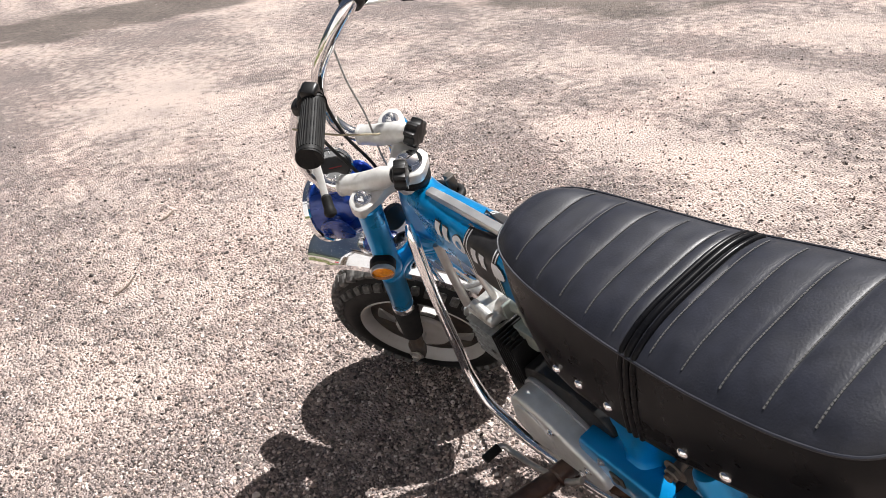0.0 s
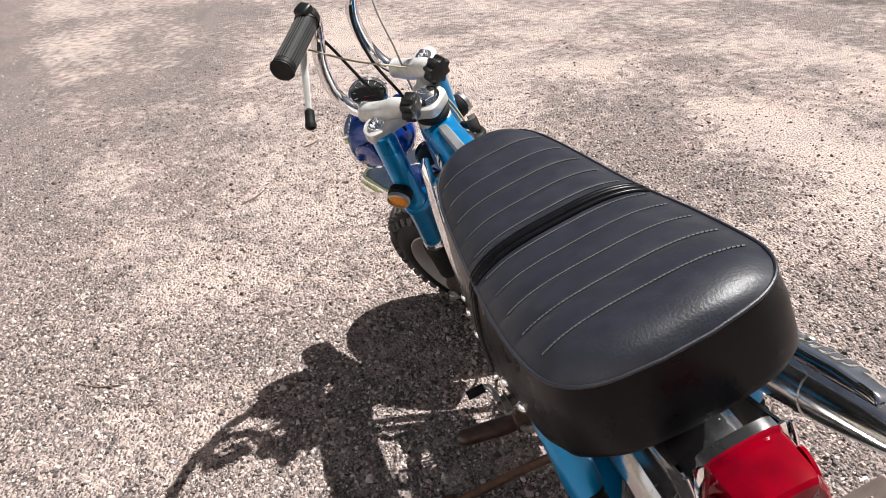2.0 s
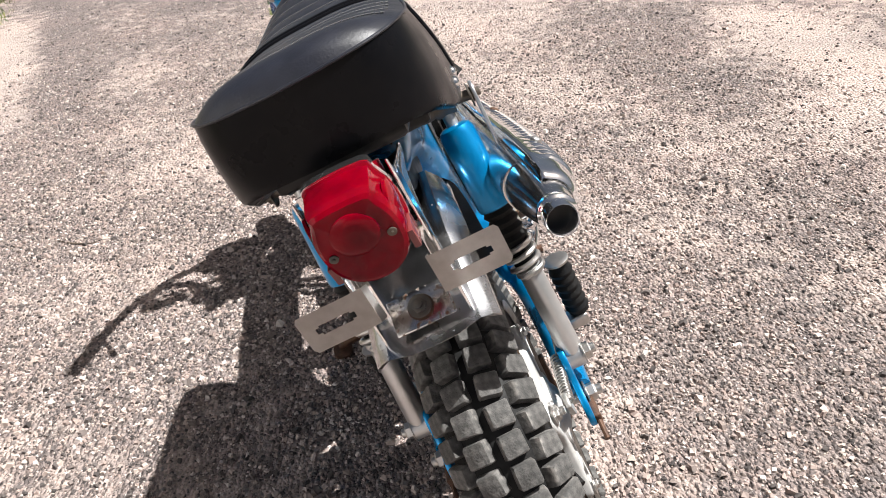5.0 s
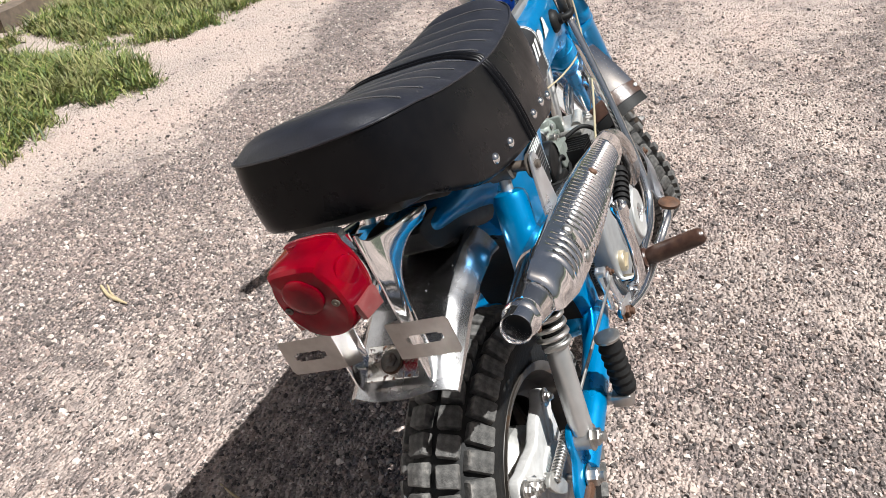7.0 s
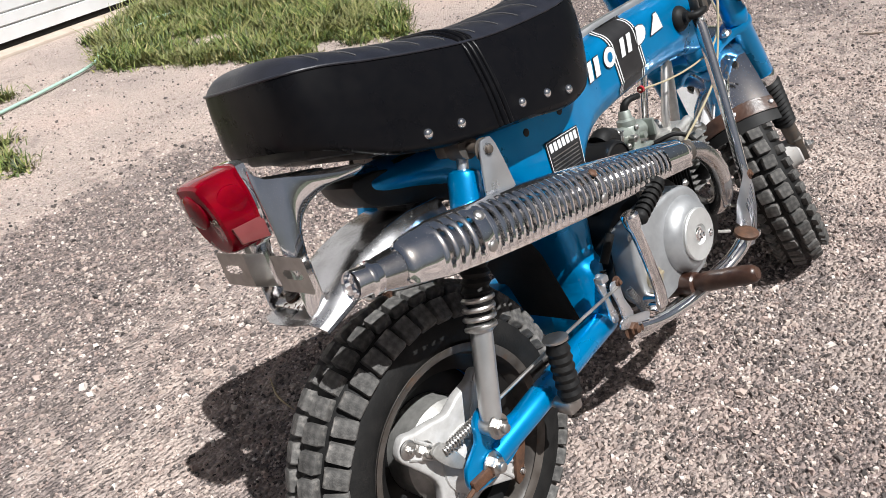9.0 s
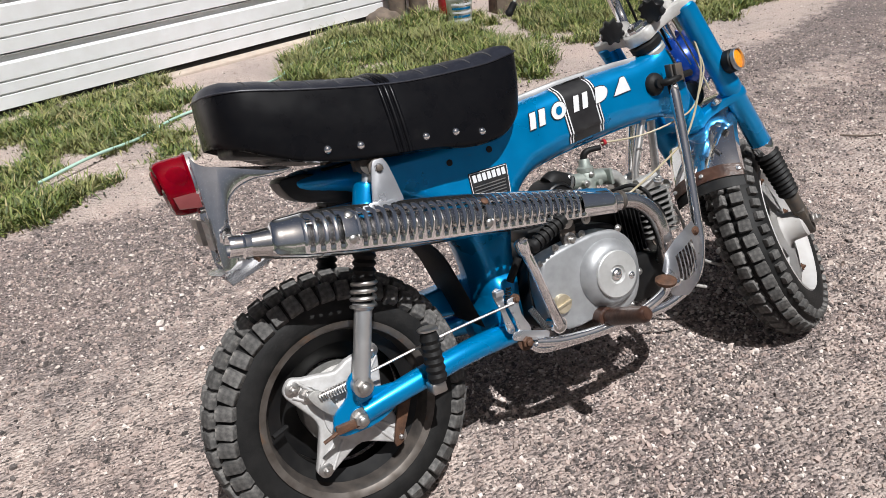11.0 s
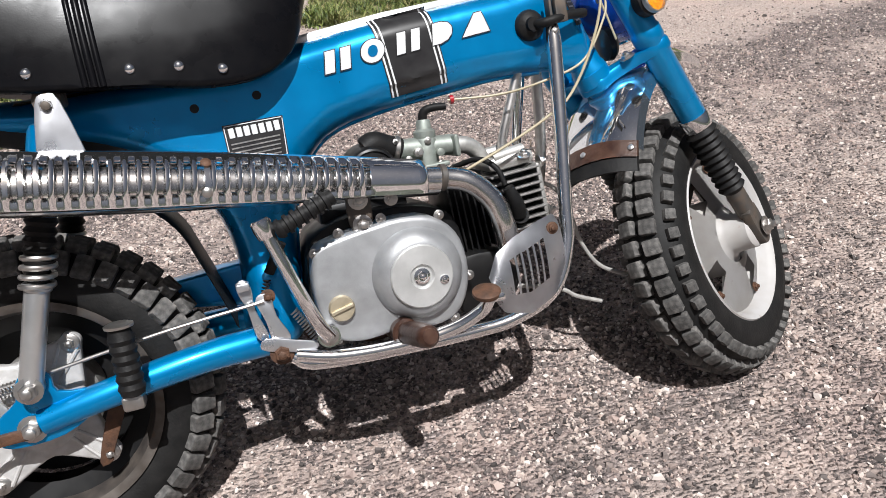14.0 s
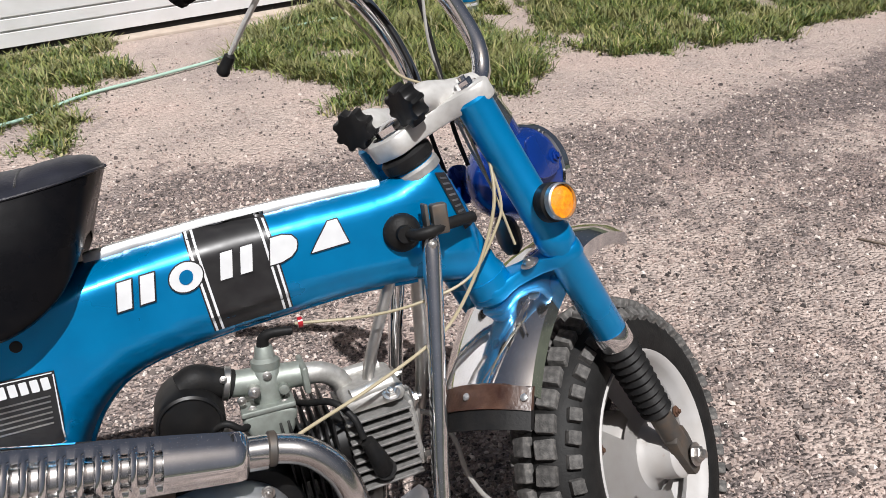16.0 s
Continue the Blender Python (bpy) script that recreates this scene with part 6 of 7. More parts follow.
def plate_xy(half, z0, z1, edge):
    line = smooth_outline(half + [(x, -y) for x, y in half[::-1][1:-1]], 3)
    v, f = prism([(x, y) for x, y in line], z0, z1, edge)
    return [(p[0], p[2], p[1]) for p in v], [q[::-1] for q in f]


bridge = part("top_bridge", plate_xy(BRIDGE, -0.016, 0.006, 0.004), CAST, bike, "pale cast handlebar bridge", m=STEER)
part("stem_nut", joined(lathe([(0.017, 0), (0.017, 0.010), (0.012, 0.013)], 6, (0.0, 0, 0.005), (0, 0, 1)), lathe([(0.022, 0), (0.022, 0.003)], 26, (0.0, 0, 0.004), (0, 0, 1))), CHROME, bridge, m=STEER)
part("stem_collar", joined(lathe([(0.026, 0), (0.030, 0.004), (0.030, 0.014), (0.026, 0.018)], 30, (0, 0, -0.036), (0, 0, 1))), RUBBER, bike, "black steering collar", m=STEER)
part("bearing_ring", lathe([(0.026, 0), (0.029, 0.002), (0.029, 0.010), (0.026, 0.013)], 30, (0, 0, -0.050), (0, 0, 1)), ALLOY, bike, m=STEER)
for s in (-1, 1):
    clamp = part("bar_clamp", joined(tube([(0.010, s * 0.043, 0.024), (0.028, s * 0.045, 0.018), (0.060, s * 0.049, 0.002), (0.098, s * 0.0515, -0.008)], [0.0135, 0.0175, 0.0185, 0.0160], 20), lathe([(0.0160, 0), (0.0172, 0.002), (0.0172, 0.006), (0.0150, 0.008)], 24, (0.093, s * 0.0512, -0.007), (0.96, s * 0.05, -0.22))), CAST, bike, "pale cast handlebar clamp", m=STEER)
    part("fork_cap", bolt((0.052, s * 0.078, 0.006), (0, 0, 1), 0.0095, 0.008), CHROME, bridge, "chrome fork bolt", m=STEER)
    # a fluted hand knob
    flute = [((0.0235 if k % 4 in (0, 1) else 0.0190) * math.cos(2 * math.pi * k / 32), (0.0235 if k % 4 in (0, 1) else 0.0190) * math.sin(2 * math.pi * k / 32)) for k in range(32)]
    knob = xf(joined(prism(flute, -0.012, 0.008, 0.003), lathe([(0.013, 0.006), (0.011, 0.012), (0.008, 0.016)], 20)), Matrix.Translation((0.000, s * 0.042, 0.026)) @ pose(0, 0, 0, 0, 0, 90 + 14 * s) @ pose(0, 0, 0, 180, 0, 0))
    part("clamp_knob", knob, BLACK, clamp, "black fluted plastic knob", m=STEER)
    hbar = part("handlebar", tube([(0.060, s * 0.049, 0.003), (0.094, s * 0.051, -0.009), (0.124, s * 0.053, -0.003), (0.145, s * 0.054, 0.028), (0.146, s * 0.051, 0.085), (0.129, s * 0.048, 0.140), (0.102, s * 0.056, 0.192), (0.076, s * 0.076, 0.229), (0.060, s * 0.099, 0.2425), (0.052, s * 0.118, 0.245), (0.030, s * 0.188, 0.2525)], 0.0110, 18), CHROME, bike, "bent chrome handlebar half", m=STEER)
    part("grip", tube([(0.0575, s * 0.100, 0.2435), (0.055, s * 0.108, 0.2445), (0.030, s * 0.186, 0.2525), (0.028, s * 0.193, 0.253)], [0.0165, 0.0145, 0.0150, 0.0172], 24, 5), RUBBER, hbar, "black ribbed rubber grip", m=STEER)
    gd = Vector((-0.0275, s * 0.085, 0.0085)).normalized()
    gs = gd.cross(Vector((0, 0, 1))).normalized()
    gt = gs.cross(gd)
    mid0, mid1 = Vector((0.0545, s * 0.110, 0.2447)), Vector((0.0305, s * 0.185, 0.2524))
    part("grip_ribs", joined(*[tube([mid0 + 0.0150 * (math.cos(a) * gs + math.sin(a) * gt), mid1 + 0.0153 * (math.cos(a) * gs + math.sin(a) * gt)], 0.0009, 4, 1) for a in np.linspace(0, 2 * math.pi, 28, endpoint=False)]), RUBBER, hbar, m=STEER)
    part("lever_perch", joined(lathe([(0.0155, -0.010), (0.0165, -0.008), (0.0165, 0.008), (0.0155, 0.010)], 24, (0.066, s * 0.094, 0.238), gd), box((0.080, s * 0.098, 0.226), (0.022, 0.018, 0.020), 0.004)), BLACK, hbar, "black lever perch", m=STEER)
    part("switch_block", box((0.0605, s * 0.096, 0.258), (0.022, 0.020, 0.014), 0.004), BLACK, hbar, m=STEER)
    part("hand_lever", tube([(0.082, s * 0.100, 0.220), (0.074, s * 0.118, 0.206), (0.052, s * 0.155, 0.184), (0.030, s * 0.194, 0.160)], [0.0055, 0.006, 0.0055, 0.0045], 10, 6, True, 0.6), CAST, hbar, "pale alloy hand lever", m=STEER)
    part("lever_ball", lathe([(0.003, -0.018), (0.0068, -0.014), (0.0072, 0.002), (0.0085, 0.005), (0.0075, 0.010), (0.003, 0.013)], 14, (0.028, s * 0.197, 0.157), (-0.45, s * 0.8, -0.5)), RUBBER, hbar, "black lever tip", m=STEER)
    part("control_cable", tube([(0.086, s * 0.094, 0.224), (0.110, s * 0.070, 0.190), (0.128, s * 0.034, 0.120), (0.112, s * 0.020, 0.040), (0.076, s * 0.018, -0.03), (0.060, s * 0.018, -0.08)], 0.0027, 8), RUBBER, hbar, "black control cable", m=STEER)
part("control_cable", tube([(0.118, -0.085, 0.170), (0.098, -0.060, 0.110), (0.075, -0.045, 0.050), (0.062, -0.035, -0.04), (0.048, -0.040, -0.12)], 0.0017, 8), CABLE_GREY, bike, "grey control cable", m=STEER)
part("control_cable", tube([(0.124, 0.075, 0.150), (0.092, 0.030, 0.090), (0.050, -0.010, 0.050), (0.058, -0.045, 0.0), (0.030, -0.055, -0.10), (0.012, -0.055, -0.17)], 0.0016, 8), CABLE_TAN, bike, "yellowed control cable", m=STEER)
part("lower_yoke", joined(plate_xy([(-0.024, 0.0), (-0.020, 0.020), (0.004, 0.032), (0.022, 0.060), (0.026, 0.086), (0.047, 0.104), (0.068, 0.090), (0.066, 0.060), (0.040, 0.034), (0.030, 0.0)], -0.222, -0.204, 0.004), lathe([(0.024, 0), (0.027, 0.003), (0.027, 0.022), (0.022, 0.025)], 26, (0, 0, -0.214), (0, 0, 1)), lathe([(0.0185, 0), (0.0185, 0.03)], 20, (0, 0, -0.248), (0, 0, 1))), BLUE, bike, "blue lower fork yoke", m=STEER)
part("yoke_bolt", bolt((0.020, -0.052, -0.203), (0, 0, 1), 0.0075, 0.006), STAINLESS, bike, m=STEER)
part("horn", joined(lathe([(0.014, 0), (0.024, 0.004), (0.026, 0.012), (0.022, 0.018), (0.010, 0.022)], 30, (0.055, -0.006, -0.178), (0.75, -0.5, -0.3))), BLACK, bike, "round black horn", m=STEER)

# head lamp: the bucket points level ahead
LAMP = Matrix.Translation((0.172, 0, -0.155)) @ pose(0, 0, 0, 0, 25, 0) @ Matrix.Scale(0.86, 4)
bucket = part("head_lamp", joined(lathe([(0.012, -0.108), (0.030, -0.104), (0.052, -0.085), (0.064, -0.055), (0.069, -0.02), (0.070, 0.0)], 44, (0, 0, 0), (1, 0, 0)), tube([(-0.062, -0.072, 0.02), (-0.058, 0.072, 0.02)], 0.010, 12, 1)), DEEP_BLUE, bike, "deep blue head lamp shell", m=STEER @ LAMP)
part("lamp_rim", ring_lathe([(0.070, -0.006), (0.0735, -0.004), (0.0745, 0.008), (0.070, 0.013), (0.066, 0.011), (0.067, 0.0)], 52, (0, 0, 0), (1, 0, 0)), CHROME, bucket, "chrome lamp rim", m=STEER @ LAMP)
part("lamp_glass", lathe([(0.067, 0.009), (0.055, 0.017), (0.035, 0.023), (0.010, 0.026)], 44, (0, 0, 0), (1, 0, 0)), GLASS, bucket, "clear lamp glass", m=STEER @ LAMP)
part("lamp_reflector", lathe([(0.066, 0.008), (0.050, -0.012), (0.02, -0.03)], 44, (0, 0, 0), (1, 0, 0)), CHROME, bucket, m=STEER @ LAMP)
for s in (-1, 1):
    part("lamp_ear", joined(prism(smooth_outline([(-0.085, 0.035), (-0.05, 0.04), (-0.02, 0.02), (-0.025, -0.01), (-0.06, -0.02), (-0.09, -0.01)], 3), s * 0.070, s * 0.076, 0.0015), bolt((-0.03, s * 0.075, 0.008), (0, s, 0), 0.008, 0.006)), DEEP_BLUE, bucket, m=STEER @ LAMP)
DIALS = Matrix.Translation((0.142, -0.006, -0.040)) @ pose(0, 0, 0, 0, -16, 0) @ Matrix.Scale(0.86, 4)
speedo = part("speedometer", lathe([(0.030, -0.05), (0.036, -0.044), (0.037, -0.006), (0.040, -0.003), (0.0405, 0.005), (0.037, 0.008), (0.035, 0.004), (0.034, 0.002)], 40, (0, 0, 0), (0, 0, 1)), CHROME, bike, "round chrome-rimmed speedometer", m=STEER @ DIALS)
part("dial_housing", lathe([(0.0365, -0.012), (0.0360, -0.03), (0.032, -0.06), (0.027, -0.10)], 36, (0, 0, 0), (0, 0, 1)), DEEP_BLUE, speedo, "deep blue housing", m=STEER @ DIALS)
part("dial_face", lathe([(0.034, 0.001), (0.034, 0.003)], 36, (0, 0, 0), (0, 0, 1)), DIAL, speedo, "black dial face", m=STEER @ DIALS)
for k in range(9):
    a = radians(-120 + 30 * k)
    part("dial_tick", xf(box((0, 0, 0), (0.0018, 0.0008, 0.007), 0.0003), Matrix.Translation((0.028 * math.cos(a), 0.028 * math.sin(a), 0.0036)) @ pose(0, 0, 0, 0, 0, math.degrees(a)) @ pose(0, 0, 0, 0, 90, 0)), DECAL_WHITE, speedo, m=STEER @ DIALS)
part("dial_needle", box((-0.008, 0.004, 0.0042), (0.024, 0.002, 0.0008), 0.0003, pose(0, 0, 0, 0, 0, 35)), RED_PAINT, speedo, m=STEER @ DIALS)

front_guard = part("front_mudguard", arc_blade(0.322, 50, 121, 0.067, (0.045, -0.541), bow=0.026, lip=0.012, taper=lambda t: 0.72 + 0.28 * min(1.0, t * 2.2)), CHROME, bike, "high chrome front mudguard", m=STEER)


def mud_flap():
    rows = []
    for t, back in ((0.0, 0.0), (0.25, 0.003), (0.6, 0.010), (1.0, 0.022)):
        line = []
        for k in np.linspace(-1, 1, 11):
            a = radians(121 + 8.5 * t - 1.5)
            r = 0.322 - 0.026 * abs(k) ** 2.4 + 0.002
            line.append((0.045 + r * math.cos(a), 0.066 * k, -0.541 + r * math.sin(a)))
        rows.append(line + [(x + 0.004, y, z - 0.003) for x, y, z in line[::-1]])
    return loft(rows)


flap = part("mud_flap", mud_flap(), RUBBER, bike, "black rubber mud flap with brown strip", m=STEER)


def flap_strip():
    rows = []
    for t in (0.0, 0.38):
        line = []
        for k in np.linspace(-1, 1, 11):
            a = radians(119.5 + 12.5 * t)
            r = 0.3265 - 0.026 * abs(k) ** 2.4
            line.append((0.045 + r * math.cos(a), 0.0675 * k, -0.541 + r * math.sin(a)))
        rows.append(line + [(x + 0.004, y, z - 0.002) for x, y, z in line[::-1]])
    return loft(rows)


part("flap_strip", flap_strip(), BROWN_RUBBER, flap, "brown rubber strip", m=STEER)
for k in (-0.92, 0.0, 0.92):
    a = radians(121.8)
    r = 0.3275 - 0.026 * abs(k) ** 2.4
    part("flap_rivet", lathe([(0.0042, 0), (0.0040, 0.0016), (0.002, 0.0026)], 14, (0.045 + r * math.cos(a), 0.0675 * k, -0.541 + r * math.sin(a)), (math.cos(a), 0.35 * k, math.sin(a))), TRIM, flap, "pale rivet", m=STEER)


# ---- things on the ground ----
part("overflow_hose", tube([(0.66, 0.0, 0.335), (0.72, 0.0, 0.315), (0.744, 0.0, 0.278), (0.756, 0.0, 0.224), (0.78, 0.0, 0.18), (0.819, 0.0, 0.155), (0.835, 0.005, 0.150)], 0.0032, 8), CABLE_GREY, bike, "grey hanging overflow hose")
part("overflow_hose", tube([(0.52, 0.0, 0.20), (0.62, 0.0, 0.185), (0.708, 0.0, 0.159), (0.738, 0.0, 0.139), (0.777, 0.0, 0.121)], 0.0032, 8), CABLE_GREY, bike, "grey hanging overflow hose")


def grass_material():
    m = bpy.data.materials.new("grass blades")
    m.use_nodes = True
    nt = m.node_tree
    b, n, l = nt.nodes["Principled BSDF"], nt.nodes.new, nt.links.new
    b.inputs["Roughness"].default_value = 0.6
    r = n("ShaderNodeValToRGB")
    r.color_ramp.elements[0].color = (0.022, 0.040, 0.009, 1)
    r.color_ramp.elements[1].color = (0.38, 0.31, 0.17, 1)
    for p, c in ((0.35, (0.070, 0.105, 0.018, 1)), (0.68, (0.145, 0.185, 0.032, 1)), (0.88, (0.25, 0.24, 0.075, 1))):
        r.color_ramp.elements.new(p).color = c
    l(n("ShaderNodeNewGeometry").outputs["Random Per Island"], r.inputs[0])
    # drier, paler stretches
    t, x = n("ShaderNodeTexNoise"), n("ShaderNodeMix")
    t.inputs["Scale"].default_value, t.inputs["Detail"].default_value = 4.5, 4.0
    l(n("ShaderNodeTexCoord").outputs["Object"], t.inputs["Vector"])
    k = n("ShaderNodeMapRange")
    k.inputs[1].default_value, k.inputs[2].default_value, k.inputs[4].default_value = 0.48, 0.70, 0.6
    l(t.outputs["Fac"], k.inputs[0])
    x.data_type = "RGBA"
    l(k.outputs[0], x.inputs[0]), l(r.outputs[0], x.inputs[6])
    x.inputs[7].default_value = (0.22, 0.20, 0.085, 1)
    l(x.outputs[2], b.inputs["Base Color"])
    return m


GRASS = grass_material()


def inside(p, poly):
    hit = False
    for i in range(len(poly)):
        (x0, y0), (x1, y1) = poly[i - 1], poly[i]
        if (y0 > p[1]) != (y1 > p[1]) and p[0] < (x1 - x0) * (p[1] - y0) / (y1 - y0) + x0:
            hit = not hit
    return hit


def grass_patch(poly, clumps, blades, height, label, seed, gap=0.0):
    rng = random.Random(seed)
    xs, ys = [p[0] for p in poly], [p[1] for p in poly]
    v, f = [], []
    tries = 0
    made = 0
    while made < clumps and tries < clumps * 12:
        tries += 1
        c = (rng.uniform(min(xs) - 0.06, max(xs) + 0.06), rng.uniform(min(ys) - 0.06, max(ys) + 0.06))
        w = (c[0] + 0.14 * noise.noise((c[0] * 3.1, c[1] * 3.1, seed)) + 0.10 * noise.noise((c[0] * 11, c[1] * 11, seed)), c[1] + 0.14 * noise.noise((c[0] * 3.1, c[1] * 3.1, seed + 9)) + 0.10 * noise.noise((c[0] * 11, c[1] * 11, seed + 4)))
        dens = 0.7 * noise.noise((c[0] * 2.6, c[1] * 2.6, seed + 0.5)) + 0.6 * noise.noise((c[0] * 7.5, c[1] * 7.5, seed + 0.5))
        if not inside(w, poly) or dens < gap - 0.35 * rng.random():
            continue
        made += 1
        tall = height * rng.uniform(0.5, 1.25) * (1 + 0.6 * max(-0.6, dens))
        weed = rng.random() < 0.35
        for _ in range(blades):
            a, d = rng.uniform(0, 2 * math.pi), rng.gauss(0, 0.026)
            x, y = c[0] + d * math.cos(a), c[1] + d * math.sin(a)
            h, lean, t = tall * rng.uniform(0.3, 1.1), rng.uniform(0.3, 1.7), rng.uniform(0, 2 * math.pi)
            wd = rng.uniform(0.0012, 0.0030)
            if weed:
                # a low broad leaf that lies out from the crown
                h, lean, wd = h * 0.42, rng.uniform(0.6, 2.2), rng.uniform(0.0030, 0.0060)
            dx, dy = math.cos(t), math.sin(t)
            o = len(v)
            z = rise(x, y) - 0.003
            v += [(x - dy * wd * 0.6, y + dx * wd * 0.6, z), (x + dy * wd * 0.6, y - dx * wd * 0.6, z),
                  (x + dx * h * lean * 0.45 - dy * wd, y + dy * h * lean * 0.45 + dx * wd, z + h * 0.7), (x + dx * h * lean * 0.45 + dy * wd, y + dy * h * lean * 0.45 - dx * wd, z + h * 0.7),
                  (x + dx * h * lean, y + dy * h * lean, z + h * (0.75 if weed else 1.0))]
            f += [(o, o + 1, o + 3, o + 2), (o + 2, o + 3, o + 4)]
    ob = part("grass", (v, f), GRASS, sharp=180)
    return tagged(ob, label, "grass", kind="stuff")


grass_patch([(-1.1, 1.40), (-0.6, 1.55), (-0.3, 1.72), (-0.1, 1.74), (0.05, 1.84), (0.08, 2.10), (0.02, 2.25), (0.12, 2.45), (0.28, 2.58), (0.25, 2.70), (0.08, 2.86), (-0.28, 2.90), (-1.1, 2.72)], 4800, 10, 0.044, "patchy green grass beside the garage apron", 11, -0.08)
grass_patch([(-1.1, 2.80), (-0.39, 2.95), (-0.16, 2.90), (0.09, 2.90), (0.15, 3.08), (0.10, 3.15), (-0.13, 3.09), (-1.1, 2.86)], 900, 9, 0.038, "thin grass along the garage door", 12, -0.3)
grass_patch([(0.68, 2.85), (0.64, 2.5), (0.80, 2.28), (0.93, 2.08), (0.99, 1.93), (1.06, 1.84), (1.16, 1.90), (1.21, 2.03), (1.32, 2.03), (1.43, 2.0), (1.53, 1.88), (1.66, 1.88), (1.82, 2.10), (1.74, 2.28), (1.70, 2.6), (1.95, 2.95), (1.95, 3.4), (1.5, 3.42), (1.0, 3.30)], 5900, 10, 0.054, "tall green weeds by the garage corner", 13, -0.10)
grass_patch([(1.96, 2.55), (2.0, 2.25), (2.10, 2.12), (2.3, 2.08), (2.5, 2.18), (2.68, 2.02), (3.0, 2.08), (3.4, 2.16), (3.9, 2.28), (3.9, 3.3), (2.7, 3.2), (2.1, 3.0)], 5600, 10, 0.052, "green grass at the edge of the bare sand", 16, -0.12)
grass_patch([(3.9, 2.3), (5.0, 2.6), (7.0, 3.0), (7.0, 6.0), (3.4, 5.2), (2.3, 3.9), (2.2, 3.4), (3.8, 3.4)], 3600, 9, 0.056, "grassy verge beyond the gravel", 14, -0.2)
grass_patch([(1.70, 2.25), (1.80, 2.12), (2.1, 2.2), (2.0, 2.6), (1.75, 2.65)], 110, 8, 0.030, "sparse sprouts on the bare sand", 15, -0.1)

hose = part("garden_hose", tube([(-0.47, 1.88, 0.030), (-0.28, 2.03, 0.034), (-0.10, 2.20, 0.010), (0.085, 2.373, 0.012), (0.345, 2.505, 0.012), (0.617, 2.664, 0.012), (0.754, 2.87, 0.014), (1.05, 3.05, 0.014), (1.4, 3.10, 0.012)], 0.0062, 10), HOSE)
tagged(hose, "pale green garden hose lying on the ground", "hose")


def post(x, y, w, d, h, lean, label):
    rows = []
    for k in range(9):
        z = h * k / 8 - 0.02
        rows.append([(x + lean * z + w * math.cos(a) * (1 + 0.1 * noise.noise((a * 2, z * 4, x))), y + d * math.sin(a) * (1 + 0.1 * noise.noise((a * 2, z * 4, y))), z) for a in np.linspace(0, 2 * math.pi, 14, endpoint=False)])
    tagged(part("wooden_post", loft(rows), OLD_WOOD), label, "post", "posts by the garage corner")


post(1.60, 3.47, 0.050, 0.055, 1.3, 0.02, "weathered grey wooden post by the garage corner")
post(1.76, 3.50, 0.060, 0.050, 1.2, -0.02, "pale weathered wooden post beside the other post")
can = part("red_can", joined(lathe([(0.085, 0), (0.090, 0.006), (0.091, 0.22), (0.086, 0.24), (0.035, 0.255), (0.032, 0.29)], 32, (1.90, 3.30, 0), (0, 0, 1)), tube([(1.83, 3.30, 0.245), (1.85, 3.30, 0.30), (1.95, 3.30, 0.30), (1.97, 3.30, 0.245)], 0.006, 8)), RED_PAINT)
tagged(can, "red metal can standing behind a grey pail", "can")
PAIL = Matrix.Translation((1.80, 3.02, 0))
pail = part("pail", ring_lathe([(0.060, 0.0), (0.066, 0.0), (0.076, 0.15), (0.079, 0.152), (0.079, 0.157), (0.074, 0.157), (0.063, 0.006), (0.0, 0.006), (0.0, 0.0)], 36, (0, 0, 0), (0, 0, 1)), GUARD_STEEL, m=PAIL)
tagged(pail, "grey printed tin pail standing in the weeds", "pail")
for k in range(5):
    t = 0.035 + 0.022 * k
    part("print_band", loft([[((0.0675 + 0.0667 * z + d) * math.cos(a), (0.0675 + 0.0667 * z + d) * math.sin(a), z) for a in np.linspace(radians(-150), radians(-50 - 12 * (k % 2)), 14)] for z, d in ((t, -0.0006), (t, 0.0012), (t + 0.011, 0.0012), (t + 0.011, -0.0006))], False), DECAL_BLUE if k % 2 else DECAL_WHITE, pail, m=PAIL)
timber = part("timber", loft([[(x, y - 0.055, 0.0), (x, y + 0.055, 0.0), (x, y + 0.050 + 0.006 * noise.noise((x * 6, 1, 0)), 0.085), (x, y - 0.052 + 0.006 * noise.noise((x * 6, 5, 0)), 0.088 + 0.006 * noise.noise((x * 5, 9, 0)))] for x, y in ((2.10, 3.16), (2.25, 3.20), (2.40, 3.245), (2.55, 3.285), (2.72, 3.33))]), OLD_WOOD, sharp=30)
tagged(timber, "old grey timber lying at the edge of the weeds", "timber")


def stone(name, at, size, seed, label):
    bm = bmesh.new()
    bmesh.ops.create_icosphere(bm, subdivisions=3, radius=1)
    for p in bm.verts:
        k = 1 + 0.28 * noise.noise(p.co * 1.6 + Vector((seed, 0, 0))) + 0.08 * noise.noise(p.co * 5)
        p.co = Vector((p.co.x * size[0], p.co.y * size[1], max(p.co.z, -0.4) * size[2])) * k + Vector(at)
    g = [tuple(p.co) for p in bm.verts], [tuple(w.index for w in q.verts) for q in bm.faces]
    bm.free()
    tagged(part(name, g, OLD_WOOD, sharp=60), label, "stone")


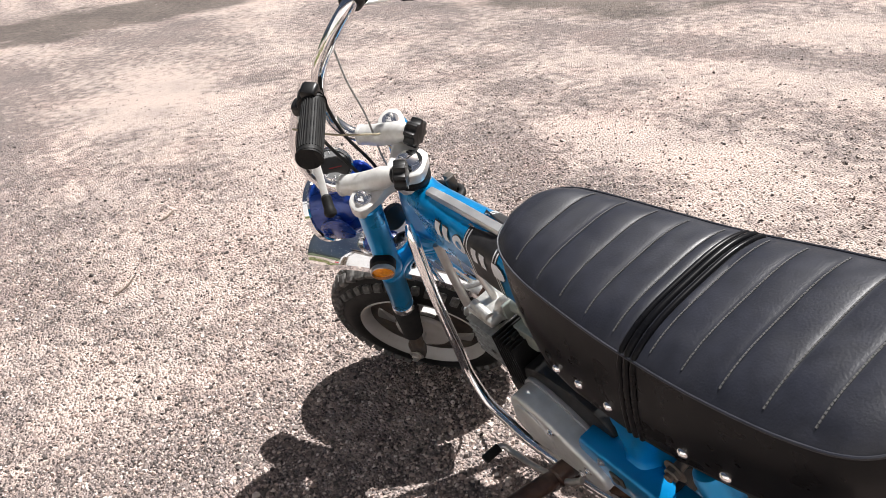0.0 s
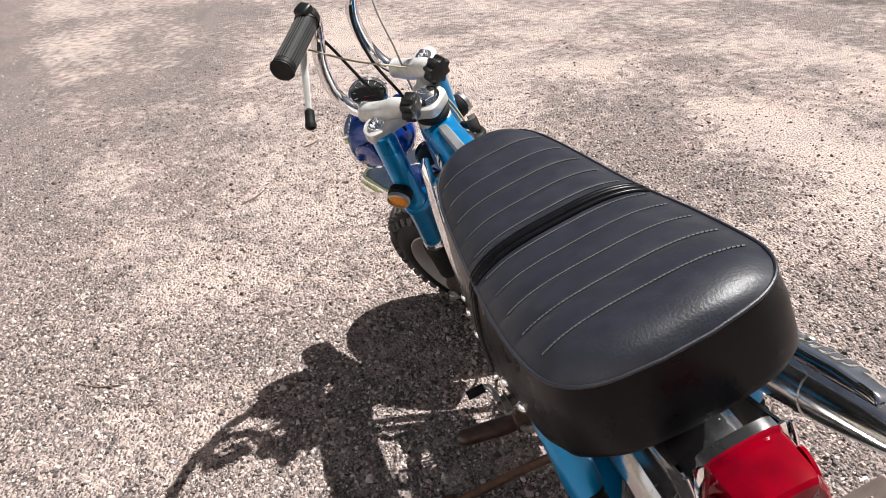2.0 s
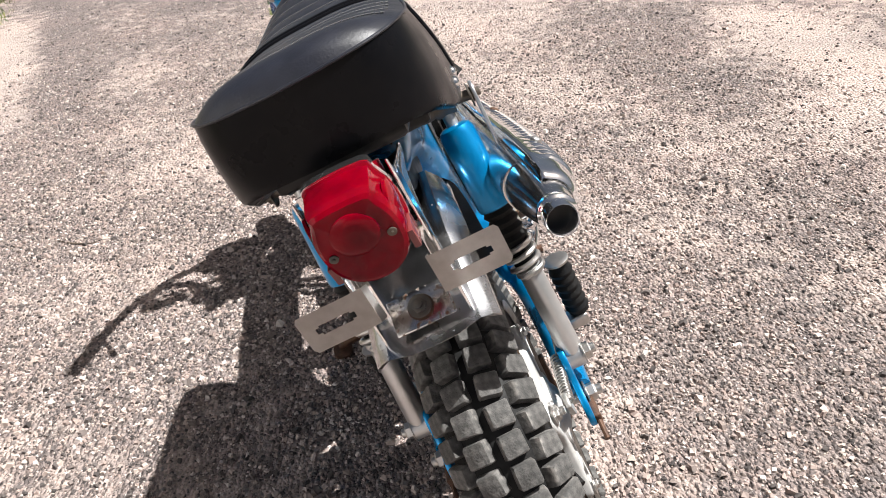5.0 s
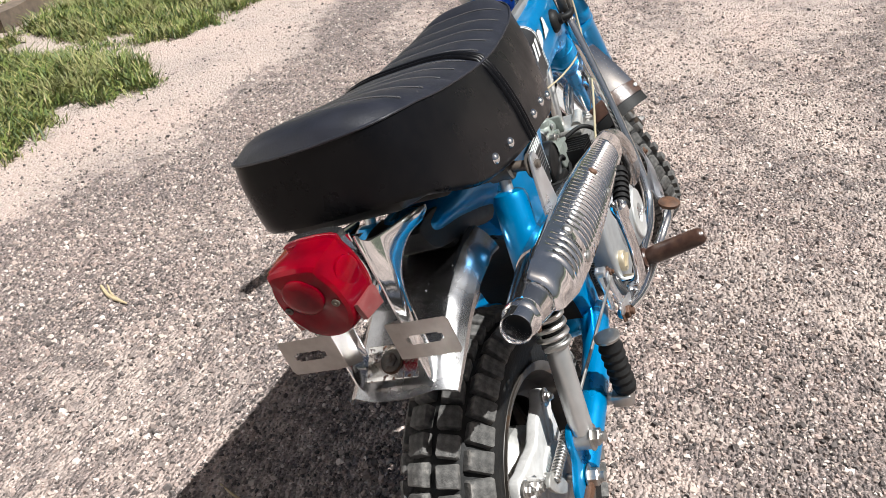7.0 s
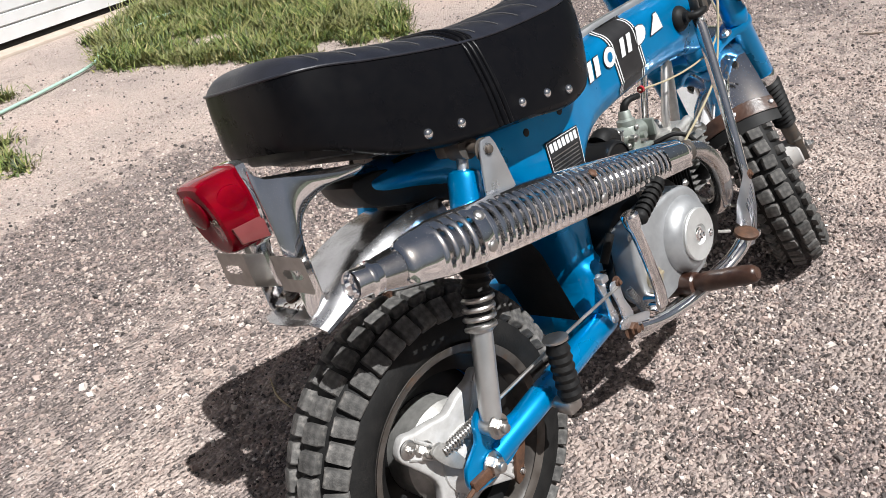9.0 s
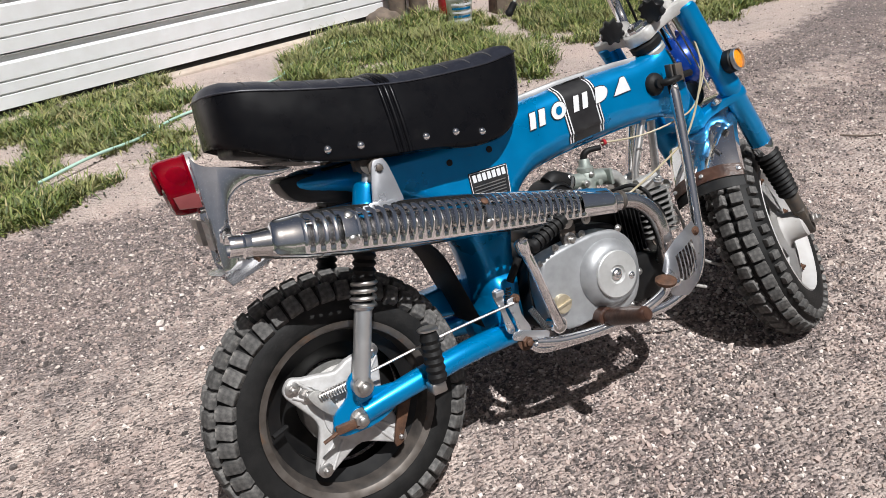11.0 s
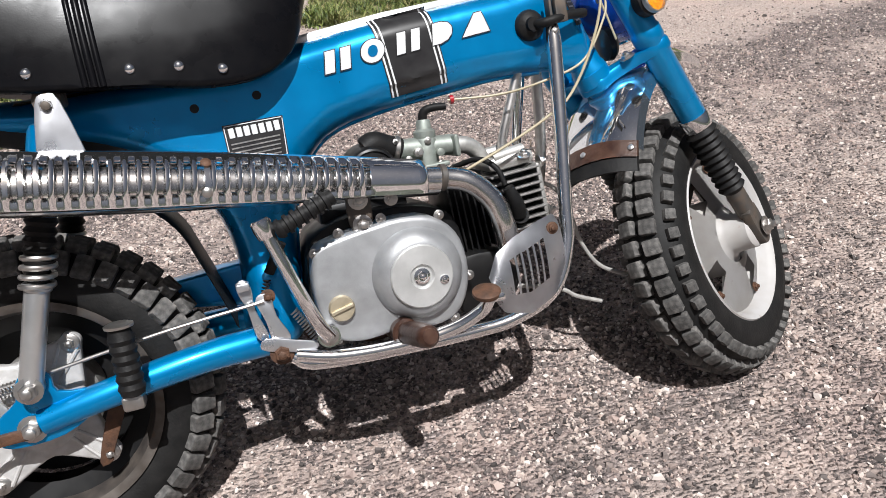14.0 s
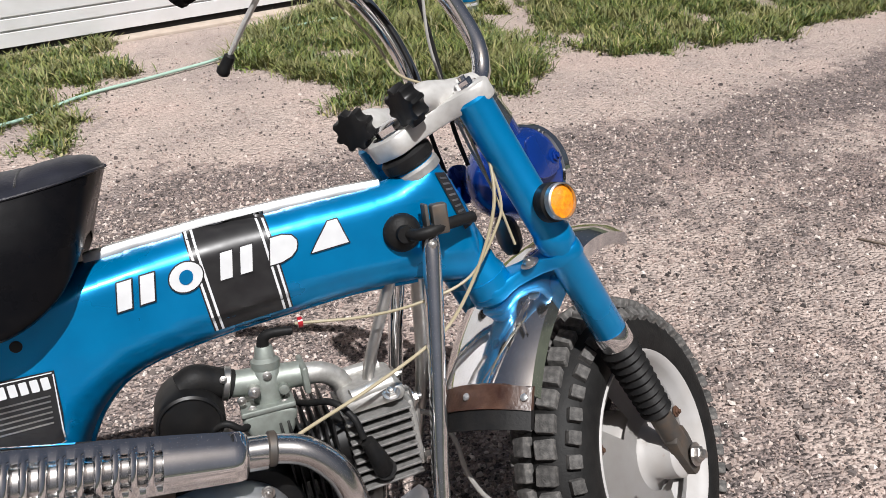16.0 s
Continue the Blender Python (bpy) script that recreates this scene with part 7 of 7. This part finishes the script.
stone("rock", (1.46, 3.36, 0.03), (0.11, 0.08, 0.07), 1.0, "rough brown rock at the garage corner")


def twig(x0, y0, x1, y1, r, label, mat=OLD_WOOD):
    p, q = Vector((x0, y0, 0)), Vector((x1, y1, 0))
    mid = (p + q) / 2 + Vector(((q - p).y, -(q - p).x, 0)) * 0.08
    pts = [Vector((a.x, a.y, rise(a.x, a.y) + r * 1.3)) for a in (p, mid, q)]
    tagged(part("twig", tube(pts, [r * 0.7, r, r * 0.5], 7), mat), label, "twig", "dry twigs on the gravel")


STRAW = material("dry straw", (0.46, 0.37, 0.23), 0.75, 0.0, (0.30, 0.23, 0.14), 60, 0.7)
twig(1.058, 0.949, 1.019, 0.839, 0.0022, "thin dark dry twig on the gravel")
twig(0.436, 1.076, 0.396, 0.971, 0.0045, "flat pale straw stalk on the gravel", STRAW)
twig(0.445, 1.066, 0.402, 0.985, 0.0025, "thin pale straw stalk on the gravel", STRAW)
twig(0.026, 0.478, 0.008, 0.377, 0.0022, "thin pale dry stalk on the gravel", STRAW)
twig(1.95, 0.60, 2.05, 0.52, 0.003, "short dark dry twig on the gravel")
twig(2.45, 0.36, 2.52, 0.30, 0.0035, "short dark dry twig on the gravel")

WATER = material("puddle water", (0.05, 0.06, 0.07), 0.03, 0.0, (0.04, 0.045, 0.05), 2, 0.5)


def blot(cx, cy, rx, ry, z, seed, turn):
    pts = []
    for a in np.linspace(0, 2 * math.pi, 64, endpoint=False):
        k = 1 + 0.35 * noise.noise((math.cos(a) * 1.3, math.sin(a) * 1.3, seed)) + 0.12 * noise.noise((math.cos(a) * 5, math.sin(a) * 5, seed))
        x, y = rx * k * math.cos(a), ry * k * math.sin(a)
        c, s = math.cos(radians(turn)), math.sin(radians(turn))
        pts.append((cx + c * x - s * y, cy + s * x + c * y, z))
    return pts, [tuple(range(64))]


tagged(part("puddle", blot(5.5, -4.15, 0.62, 0.22, 0.006, 3.0, -50), WATER), "shallow puddle reflecting the sky", "puddle", kind="structure")
